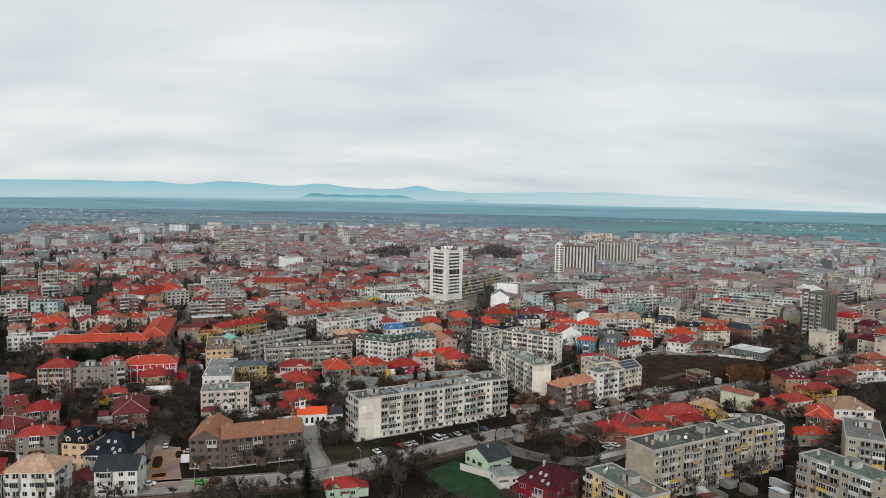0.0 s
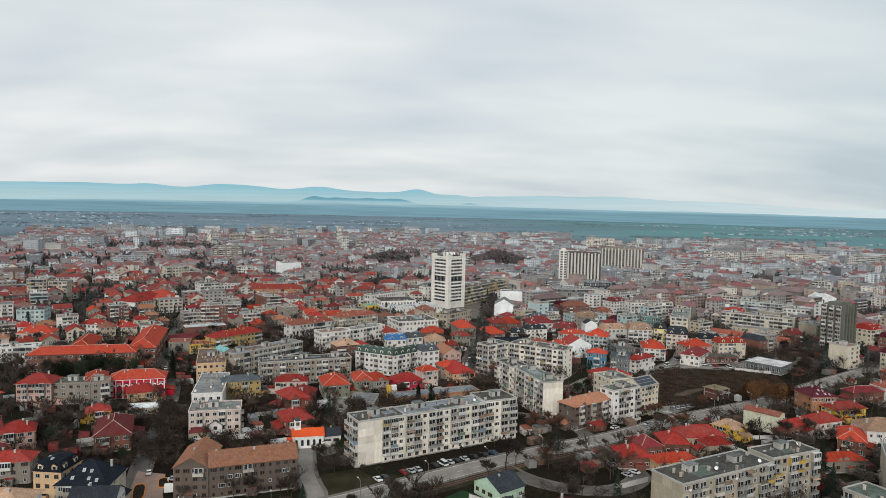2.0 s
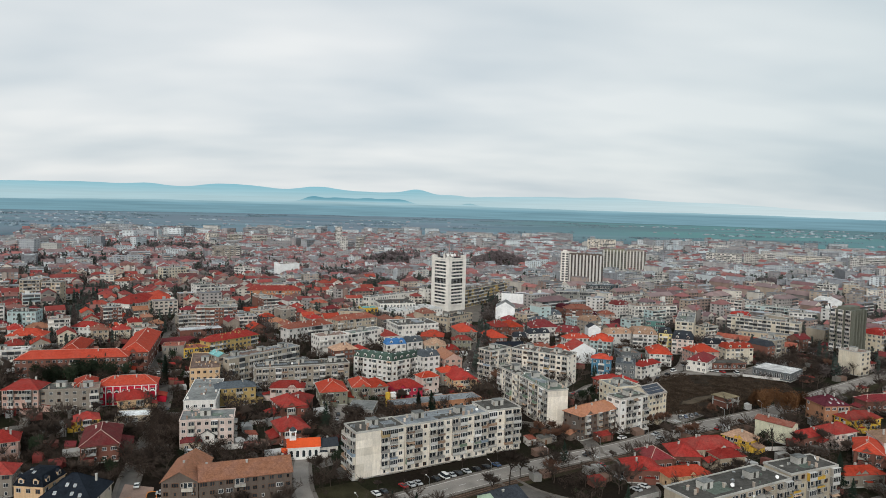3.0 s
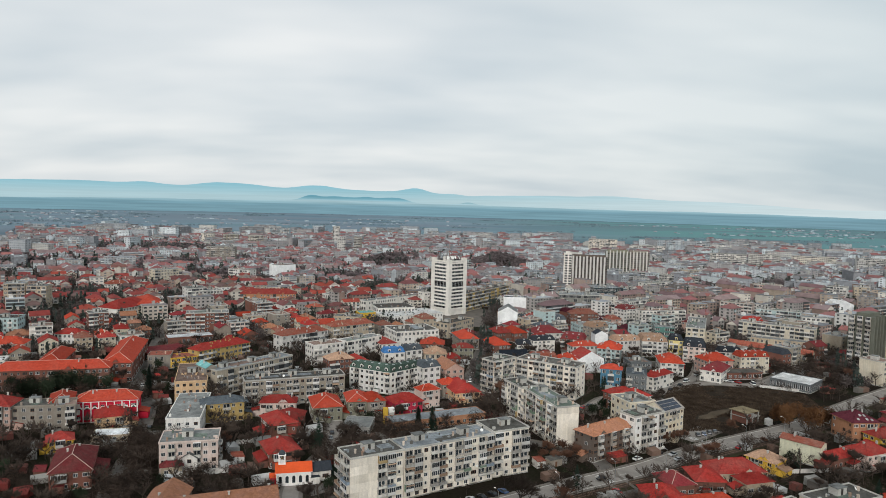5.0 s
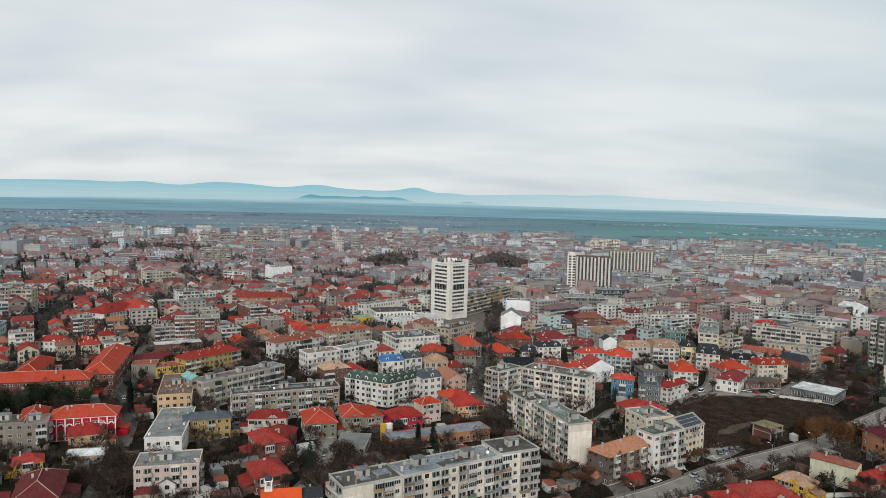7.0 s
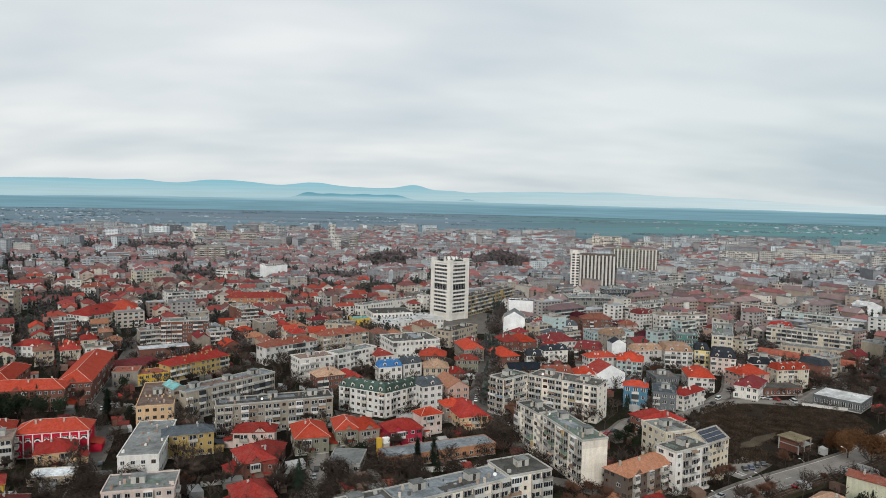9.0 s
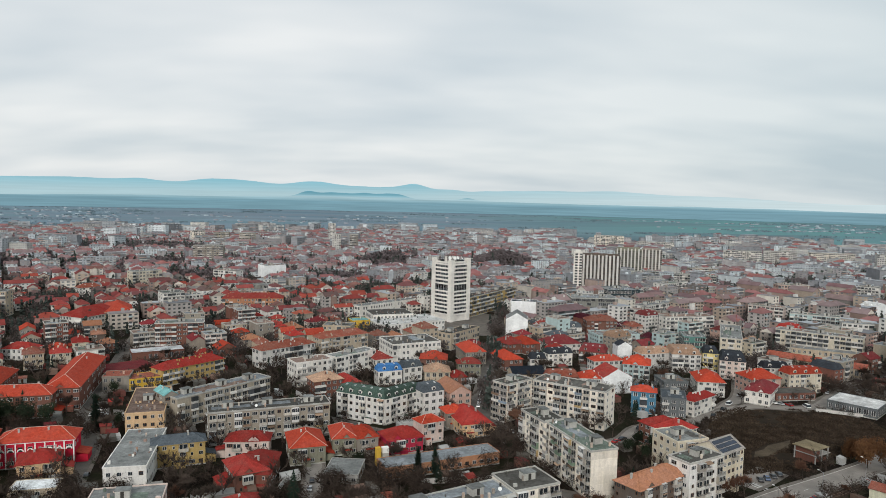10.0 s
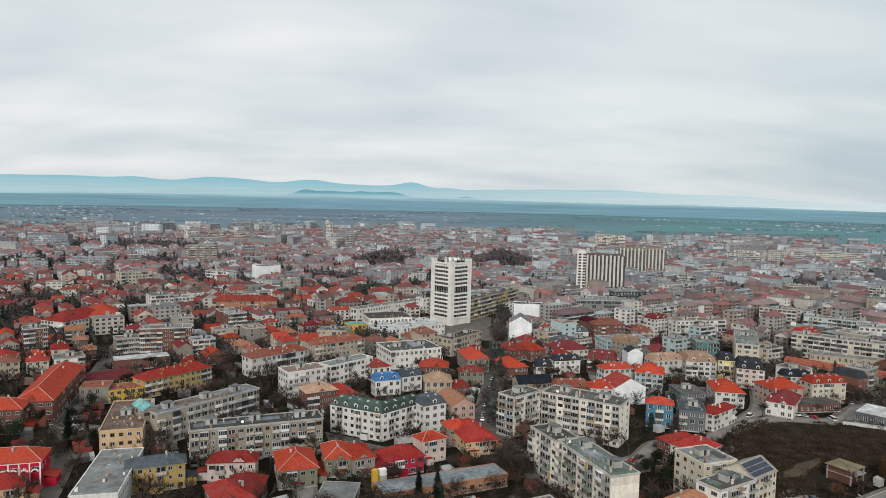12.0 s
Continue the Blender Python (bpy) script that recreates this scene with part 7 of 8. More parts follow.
PROTO = {"bare": [tree_thing("bare_tree", bare_tree(10 + i, 9.0, 0.9 + 0.1 * (i % 3)), TWIG, "leafless winter tree with grey-brown twigs") for i in range(5)],
         "rust": [tree_thing("bare_tree", bare_tree(30 + i, 7.0, 1.05), TWIG_R, "leafless reddish-brown bushy tree") for i in range(2)],
         "fir": [tree_thing("conifer_tree", conifer(40 + i, 12.0, 2.6), NEEDLE, "dark green conifer tree") for i in range(2)],
         "cypress": [tree_thing("cypress_tree", conifer(50, 12.0, 1.5, True), NEEDLE, "narrow dark green columnar cypress")],
         "ever": [tree_thing("evergreen_tree", leafy(60 + i, 8.5, 3.4), LEAF, "dense dark evergreen tree") for i in range(2)],
         "willow": [tree_thing("willow_tree", leafy(70 + i, 9.0, 4.6, 3000), RUSSET, "russet-brown drooping willow tree") for i in range(2)]}
USED = set()


def plant(kind, x, y, size, rnd):
    """size: the height in metres."""
    ob = rnd.choice(PROTO[kind])
    nominal = {"bare": 9.0, "rust": 7.0, "fir": 12.0, "cypress": 12.0, "ever": 8.5, "willow": 9.0}[kind]
    k = size / nominal
    m = pose(x, y, 0, 0, 0, rnd.uniform(0, 360)) @ Matrix.Diagonal((k * rnd.uniform(0.85, 1.15), k * rnd.uniform(0.85, 1.15), k, 1))
    if ob.name not in USED:
        USED.add(ob.name)
        ob.matrix_basis = m
        return ob
    c = copy_thing(ob, Matrix.Identity(4))
    c.matrix_basis = m
    return c


rt = random.Random(77)
for x, y, hgt, k in ((-42.7, 222, 12, "cypress"), (-17.7, 250.6, 8, "fir"), (-13.7, 356.6, 12, "cypress"), (-7.6, 360.2, 11, "cypress"), (-53.5, 333, 12, "fir"),
                     (-151.4, 399, 16, "cypress"), (-194, 438, 13, "cypress"), (139.6, 326.5, 8, "fir"), (134.8, 259, 13, "fir"), (85, 432, 9, "fir"), (87.5, 437, 8, "fir"),
                     (-13, 244, 7, "fir"), (46, 300, 9, "fir"), (-100, 290, 6, "ever"), (-6, 352, 9, "fir"), (108, 470, 8, "fir"),
                     (76.6, 395, 8, "ever"), (81, 388, 9, "ever"), (88, 397, 8, "ever"), (75, 378, 8, "ever"), (70, 386, 7, "ever"), (82, 404, 7, "ever"),
                     (-215, 405, 10, "ever"), (-203, 406, 11, "ever"), (-198, 411, 9, "ever"), (-222, 400, 10, "ever"), (-186, 405, 8, "ever"), (-189, 396, 8, "bare"), (-200, 380, 14, "ever"), (-195, 384, 13, "ever"), (-193, 393, 14, "ever"), (-189, 399, 12, "ever"), (-202, 378, 13, "ever"), (-181, 399, 12, "ever"), (-174.5, 402, 11, "ever"), (-192, 401, 13, "ever"), (-190, 412, 13, "fir"), (-17, 244, 8, "fir"), (-44, 230, 13, "fir"), (144, 283, 13, "fir"),
                     (161, 377, 12, "willow"), (168, 373, 12, "willow"), (175, 374, 11, "willow"), (158, 383, 9, "willow"),
                     (22.5, 276.0, 15, "bare"), (27, 283, 9, "bare"), (38, 285, 11, "bare")):
    plant(k, x, y, hgt, rt)
for x, y in ((45, 319.5), (50, 326), (42, 324), (47, 331), (53, 334), (40, 330), (98.3, 349.2), (102, 352), (101.8, 332), (106, 334), (111, 336), (37, 323), (56, 328), (92, 346)):
    plant("rust", x, y, rt.uniform(5, 8), rt)
count = 0
tries = 0
while count < 215 and tries < 9000:
    tries += 1
    y = 200 + 330 * rt.random() ** 0.8
    x = rt.uniform(-0.62, 0.62) * (y - 20)
    if not free(x, y, 1.8) or not off_road(x, y, 0.4) or inside(x, y, LOT) or inside(x, y, FIELD) or inside(x, y, APRON) or inside(x, y, PLAZA):
        continue
    r = rt.random()
    plant("bare" if r < 0.80 else ("ever" if r < 0.90 else ("rust" if r < 0.96 else "fir")), x, y, rt.uniform(5.5, 10.5), rt)
    count += 1
for x, y in ((-24, 268), (-8, 279), (6, 292), (20, 301), (-30, 270)):
    plant("bare", x, y, rt.uniform(4, 6), rt)
for k in range(9):
    (px, py), a = along(MAIN, 165 + k * 43 + rt.uniform(-8, 8))
    plant("bare" if k % 4 else "rust", px + math.sin(a) * 9.5, py - math.cos(a) * 9.5, rt.uniform(3, 5.5), rt)

# models not yet planted join the willows by the vacant lot
for k, ob in enumerate([ob for kind in PROTO.values() for ob in kind if ob.name not in USED]):
    ob.matrix_basis = pose(164 + 5 * k, 380 + 2 * k, 0)

# the rest of the yard trees, joined: forking limbs and sprays of twigs
rest = Shape()


def yard_tree(x, y, size):
    trunk_top = Vector((x + rt.uniform(-.3, .3), y + rt.uniform(-.3, .3), size * 0.3))
    rest.tube((x, y, -0.2), tuple(trunk_top), 0.02 * size, 0.014 * size, 4)
    for _ in range(6):
        a, up = rt.uniform(0, 2 * math.pi), rt.uniform(0.5, 1.5)
        d = Vector((math.cos(a), math.sin(a), up)).normalized()
        tip = trunk_top + d * size * rt.uniform(0.28, 0.5)
        rest.tube(tuple(trunk_top), tuple(tip), 0.011 * size, 0.005 * size, 3)
        for _ in range(6):
            b0 = trunk_top.lerp(tip, rt.uniform(0.35, 1))
            e = (d + Vector((rt.uniform(-1, 1), rt.uniform(-1, 1), rt.uniform(-0.2, 1.0))) * 0.8).normalized()
            b1 = b0 + e * size * rt.uniform(0.12, 0.26)
            rest.face([tuple(b0 + Vector((0, 0, .05))), tuple(b0 - Vector((0, 0, .05))), tuple(b1)])
            for _ in range(7):
                c0 = b0.lerp(b1, rt.random())
                g = (e + Vector((rt.uniform(-1, 1), rt.uniform(-1, 1), rt.uniform(-0.2, 1.0))) * 0.8).normalized()
                w = g.orthogonal().normalized() * 0.08
                rest.face([tuple(c0 - w), tuple(c0 + w), tuple(c0 + g * size * rt.uniform(0.08, 0.18))])


count = tries = 0
while count < 900 and tries < 30000:
    tries += 1
    y = 195 + 350 * rt.random() ** 0.8
    x = rt.uniform(-0.64, 0.64) * (y - 10)
    if noise.noise((x * 0.02, y * 0.02, 8)) < -0.28 or not free(x, y, 1.2) or not off_road(x, y, 0.8) or inside(x, y, LOT) or inside(x, y, FIELD) or inside(x, y, APRON) or inside(x, y, PLAZA):
        continue
    yard_tree(x, y, rt.uniform(6, 12))
    count += 1
tagged(new("yard_trees", rest.mesh("yard_trees", [TWIG])), "tall leafless brown trees filling the yards", "trees", kind="stuff")

# undergrowth: bare shrubs and brambles that fill yards and gaps between the houses
brush, ivy = Shape(), Shape()


def shrub(sh, x, y, size, n):
    for _ in range(n):
        d = Vector((rt.gauss(0, 1), rt.gauss(0, 1), rt.gauss(0, 0.8))).normalized() * size * 0.5 * rt.uniform(0.3, 1)
        c = Vector((x, y, size * 0.48)) + d
        if c.z < 0.1:
            c.z = 0.1
        e = Vector((rt.uniform(-1, 1), rt.uniform(-1, 1), rt.uniform(-0.2, 1))).normalized() * size * 0.17
        u = e.orthogonal().normalized() * (0.045 + 0.006 * size)
        sh.face([tuple(c - e - u), tuple(c - e + u), tuple(c + e)])


k = 0
for _ in range(32000):
    y = 195 + 360 * rt.random() ** 0.85
    x = rt.uniform(-0.66, 0.66) * (y - 5)
    if noise.noise((x * 0.035, y * 0.035, 4)) < (-0.10 if y > 270 else 0.08) or not free(x, y, 0.5) or not off_road(x, y, 0.6) or inside(x, y, LOT) or inside(x, y, FIELD) or inside(x, y, APRON) or inside(x, y, PLAZA):
        continue
    k += 1
    if rt.random() < 0.10:
        shrub(ivy, x, y, rt.uniform(1.0, 2.6), 50)
    elif rt.random() < 0.30:
        shrub(brush, x, y, rt.uniform(3.0, 6.5), 80)
    else:
        shrub(brush, x, y, rt.uniform(1.0, 3.2), 34)
    if k > 5200:
        break
# dense thickets behind the long panel block and along the streets
for (x0, x1, y0, y1, n, hgt) in ((-45, 22, 325, 352, 46, 9), (10, 34, 352, 405, 22, 9), (-140, -112, 285, 345, 40, 9), (-118, -104, 272, 300, 14, 9), (-150, -130, 330, 350, 14, 8), (-125, -108, 320, 340, 10, 8), (-185, -150, 385, 405, 20, 9), (-235, -200, 395, 412, 16, 9), (-95, -70, 270, 300, 16, 8), (-55, -40, 310, 345, 14, 8), (205, 262, 470, 500, 22, 9),
                                 (33, 56, 590, 760, 18, 9), (215, 245, 452, 472, 10, 8), (-20, 20, 262, 272, 0, 6)):
    for _ in range(n):
        x, y = rt.uniform(x0, x1), rt.uniform(y0, y1)
        if free(x, y, 1.0):
            shrub(brush, x, y, hgt * rt.uniform(0.6, 1.1), 190)
tagged(new("undergrowth", brush.mesh("undergrowth", [surface("bramble_twigs", (0.042, 0.031, 0.025), 0.95, 0.2, 0.4, 0.45, island=True)])), "leafless brown shrubs and brambles between the houses", "shrubs", kind="stuff")
tagged(new("ivy", ivy.mesh("ivy", [surface("dull_ivy", (0.036, 0.045, 0.024), 0.95, 0.2, 0.4, 0.4, island=True)])), "dull green evergreen shrubs in the yards", "shrubs", kind="stuff")

# low scrub on the vacant lot
scrub = Shape()
for _ in range(26000):
    x, y = rt.uniform(104, 199), rt.uniform(366, 457)
    if not inside(x, y, LOT) or inside(x, y, [(119, 385), (124, 393), (133, 401), (146, 408), (144, 402), (134, 393), (126, 386)]):
        continue
    if noise.noise((x * 0.03, y * 0.03, 0)) + 0.25 * noise.noise((x * 0.3, y * 0.3, 2)) < -0.34:
        continue
    hgt = rt.uniform(0.15, 0.8)
    for _ in range(3):
        a = rt.uniform(0, math.pi)
        dx, dy = math.cos(a) * 0.35, math.sin(a) * 0.35
        ox, oy = rt.uniform(-.3, .3), rt.uniform(-.3, .3)
        scrub.face([(x + ox - dx, y + oy - dy, 0), (x + ox + dx, y + oy + dy, 0), (x + ox + rt.uniform(-.3, .3), y + oy + rt.uniform(-.3, .3), hgt)])
tagged(new("scrub", scrub.mesh("scrub", [surface("dry_scrub", (0.056, 0.041, 0.030), 0.95, 0.3, 0.5, 0.4, island=True)])), "dry brown weeds on the vacant lot", "weeds", kind="stuff")


# ---- the town beyond: houses on a turned street grid ----
GA = radians(33)
rf_ = random.Random(1234)
LOW_W = ["white", "cream", "beige", "stone", "brick", "drab", "pink", "brown", "drab", "stone", "pinkwhite", "brick"]
LOW_R = ["red", "red", "darkred", "red", "orange", "tile", "darkred", "rust", "red", "red", "rust"]
EAST_R = ["darkred", "rust", "red", "charcoal", "rust", "tan", "slate", "darkred", "red", "bordeaux"]
near_made = 0
FAR_BOX = Shape()
FAR_TREES = Shape()
FAR_LEAF = Shape()
FAR_WOODS = Shape()


def far_house(x, y, L, D, h, rot, roof, st, style=0):
    """A joined far house: slots 0 wall, 1 tile, 2 flat roof, 3 pane, 4 balcony. roof: flat, hip, gable, ell."""
    c, s = math.cos(rot), math.sin(rot)

    def w(u, v, z):
        return (x + u * c - v * s, y + u * s + v * c, z)

    def faces(pts, fs, slot):
        n = len(FAR_BOX.v)
        FAR_BOX.v.extend(w(*p) for p in pts)
        for f in fs:
            FAR_BOX.f.append(tuple(n + i for i in f))
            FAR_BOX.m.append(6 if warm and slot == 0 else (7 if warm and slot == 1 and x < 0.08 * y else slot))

    # farther houses switch to panes, walls and tiles with haze in their colours
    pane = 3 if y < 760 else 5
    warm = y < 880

    def block(u0, u1, v0, v1, z0, z1, slot, top=False):
        fs = [(0, 1, 5, 4), (1, 2, 6, 5), (2, 3, 7, 6), (3, 0, 4, 7)] + ([(4, 5, 6, 7)] if top else [])
        faces([(u0, v0, z0), (u1, v0, z0), (u1, v1, z0), (u0, v1, z0), (u0, v0, z1), (u1, v0, z1), (u1, v1, z1), (u0, v1, z1)], fs, slot)

    a, b = L / 2, D / 2
    block(-a, a, -b, b, 0, h, 0)
    o, r = 0.55, 0.31 * min(L, D)
    if roof == "flat":
        faces([(-a - .1, -b - .1, h + .3), (a + .1, -b - .1, h + .3), (a + .1, b + .1, h + .3), (-a - .1, b + .1, h + .3)], [(0, 1, 2, 3)], 2)
        for _ in range(int(L / 9) if y < 1300 else 0):
            u, v, q = rf_.uniform(-a + 2, a - 2), rf_.uniform(-b + 2, b - 2), rf_.uniform(0.8, 1.9)
            block(u - q, u + q, v - 1.2, v + 1.2, h + 0.3, h + rf_.uniform(1.0, 2.8), 0, True)
    elif roof == "hip":
        k = max(a - b, 0.2)
        faces([(-a - o, -b - o, h - .1), (a + o, -b - o, h - .1), (a + o, b + o, h - .1), (-a - o, b + o, h - .1), (-k, 0, h + r), (k, 0, h + r)], [(0, 1, 5, 4), (2, 3, 4, 5), (3, 0, 4), (1, 2, 5)], 1)
    else:
        faces([(-a - .3, -b - o, h - .1), (a + .3, -b - o, h - .1), (a + .3, b + o, h - .1), (-a - .3, b + o, h - .1), (-a - .3, 0, h + r), (a + .3, 0, h + r)], [(0, 1, 5, 4), (2, 3, 4, 5)], 1)
        faces([(-a, -b, h), (-a, b, h), (-a, 0, h + r - .1), (a, -b, h), (a, b, h), (a, 0, h + r - .1)], [(0, 2, 1), (3, 4, 5)], 0)
        if roof == "ell":
            u, q = rf_.uniform(-0.5, 0.5) * (a - 2.5), rf_.uniform(2.0, 3.2)
            e = b + rf_.uniform(1.0, 3.0)
            r2 = min(r, q * 0.75)
            block(u - q, u + q, -e, -b + .5, 0, h, 0)
            faces([(u - q - .4, -e - .4, h - .1), (u, -e - .4, h + r2), (u + q + .4, -e - .4, h - .1), (u - q - .4, 0, h - .1), (u, 0, h + r2), (u + q + .4, 0, h - .1)], [(0, 1, 4, 3), (2, 5, 4, 1)], 1)
            faces([(u - q, -e, h), (u + q, -e, h), (u, -e, h + r2 - .1)], [(0, 1, 2)], 0)
    if roof != "flat" and y < 1500:
        for _ in range(rf_.choice((1, 1, 2))):
            u, v = rf_.uniform(-0.6, 0.6) * a, rf_.uniform(-0.5, 0.5) * b
            block(u - .35, u + .35, v - .3, v + .3, h + r * 0.3, h + r + rf_.uniform(0.2, 0.8), rf_.choice((0, 1)), True)
    if not (st >= 3 or y < 1250):
        return
    fh = h / st
    nb = max(2, int(L / 3.4))
    wide = rf_.uniform(0.42, 0.6)
    stacks = [rf_.random() < 0.5 for _ in range(nb)]
    for k in range(st):
        z0, z1 = k * fh + 0.34 * fh, k * fh + 0.80 * fh
        if style == 1 and k:
            # open galleries between solid bays
            i = 0
            while i < nb:
                n = rf_.choice((1, 2, 2, 3)) if stacks[i] else 1
                n = min(n, nb - i)
                u0, u1 = -a + i * L / nb, -a + (i + n) * L / nb
                if stacks[i]:
                    faces([(u0 + .3, -b - .06, k * fh + .2), (u1 - .3, -b - .06, k * fh + .2), (u1 - .3, -b - .06, k * fh + .92 * fh), (u0 + .3, -b - .06, k * fh + .92 * fh)], [(0, 1, 2, 3)], pane)
                    block(u0 + .2, u1 - .2, -b - 1.1, -b - .9, k * fh - .05, k * fh + .95, 4)
                else:
                    m = (u0 + u1) / 2
                    faces([(m - .7, -b - .06, z0), (m + .7, -b - .06, z0), (m + .7, -b - .06, z1), (m - .7, -b - .06, z1)], [(0, 1, 2, 3)], pane)
                i += n
        else:
            for i in range(nb):
                u0 = -a + (i + .5 - wide / 2) * L / nb
                u1 = u0 + wide * L / nb
                faces([(u0, -b - .06, z0), (u1, -b - .06, z0), (u1, -b - .06, z1), (u0, -b - .06, z1)], [(0, 1, 2, 3)], pane)
                if style == 2 and k and stacks[i]:
                    block(u0 - .3, u1 + .3, -b - 1.1, -b, k * fh, k * fh + 1.0, 4, True)
        nb2 = max(1, int(D / 4.5))
        for sg in (-1, 1):
            for i in range(nb2):
                v0 = -b + (i + 0.3) * D / nb2
                v1 = v0 + 0.36 * D / nb2
                faces([(sg * (a + .06), v0, z0), (sg * (a + .06), v1, z0), (sg * (a + .06), v1, z1), (sg * (a + .06), v0, z1)], [(0, 1, 2, 3)], pane)


def far_tree(x, y, size, dark, ground_z=0.0):
    # bare trees past 900 m go to the copy with haze in its colour
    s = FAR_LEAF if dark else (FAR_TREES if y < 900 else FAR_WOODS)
    near_ = y < 760
    n = (44 if dark else 62) if near_ else (16 if y < 1200 else 8)
    tall = rf_.uniform(0.9, 1.5) if dark else 1.0
    for _ in range(n):
        d = Vector((rf_.gauss(0, 1), rf_.gauss(0, 1), rf_.gauss(0, 1))).normalized() * size * 0.42 * rf_.uniform(0.3, 1)
        if dark:
            k = rf_.random()
            d = Vector((d.x * 0.5 * (1.2 - k), d.y * 0.5 * (1.2 - k), (k - 0.45) * size * 0.9 * tall))
        c = Vector((x, y, ground_z + size * 0.5 * tall)) + d
        if near_ and not dark:
            # short sprays of bare twigs all through the crown
            u = (d.normalized() * 0.5 + Vector((rf_.gauss(0, .6), rf_.gauss(0, .6), rf_.uniform(-0.1, 1.0)))).normalized() * size * rf_.uniform(0.08, 0.16)
            v = u.orthogonal().normalized() * size * 0.034
            s.face([tuple(c - u), tuple(c + v), tuple(c + u), tuple(c - v)])
            continue
        u = Vector((rf_.uniform(-1, 1), rf_.uniform(-1, 1), rf_.uniform(-1, 1))).normalized() * size * (0.11 if near_ else 0.19)
        v = u.orthogonal().normalized() * size * 0.10
        s.face([tuple(c - u), tuple(c + v), tuple(c + u), tuple(c - v)])
    if near_ and not dark:
        for k in (-1, 1):
            s.face([(x - .22, y - .2 * k, -.2), (x + .22, y + .2 * k, -.2), (x + .12, y + .1 * k, size * .5), (x - .12, y - .1 * k, size * .5)])


WOODS = [(-52, 617, 16, 9), (-28, 786, 12, 16), (-62, 831, 26, 12), (-137, 946, 34, 18), (1, 951, 30, 14), (-22, 606, 12, 8), (34, 634, 5, 18), (46, 716, 6, 28), (112, 800, 20, 12), (102, 827, 16, 10), (-131, 836, 16, 12), (-60, 1297, 60, 25),
         (-178, 639, 10, 30), (-255, 674, 8, 24), (-267, 727, 9, 22), (-267, 604, 12, 14), (-361, 741, 16, 20), (-333, 673, 14, 22), (-319, 606, 22, 16), (-583, 1020, 40, 20), (-498, 1010, 24, 24), (-390, 1093, 26, 18), (-282, 582, 16, 12), (-306, 545, 18, 12),
         (372, 699, 20, 12), (162, 646, 14, 10), (439, 821, 24, 14), (281, 697, 14, 10), (56, 596, 5, 18), (255, 492, 9, 18), (292, 478, 14, 12), (238, 455, 9, 8), (318, 520, 16, 14), (26, 545, 6, 30), (19, 458, 5, 26), (193, 545, 8, 10), (218, 583, 10, 10), (223, 654, 12, 10), (300, 560, 22, 16), (330, 620, 22, 14),
         (-86, 1130, 56, 50), (84, 1170, 62, 56), (-75, 850, 26, 22), (-300, 930, 40, 25), (190, 1130, 70, 30), (430, 980, 60, 30), (-560, 1350, 120, 50), (330, 1250, 60, 30), (-20, 900, 30, 14)]


def in_woods(x, y):
    return any(((x - a) / c) ** 2 + ((y - b) / d) ** 2 < 1 for a, b, c, d in WOODS)


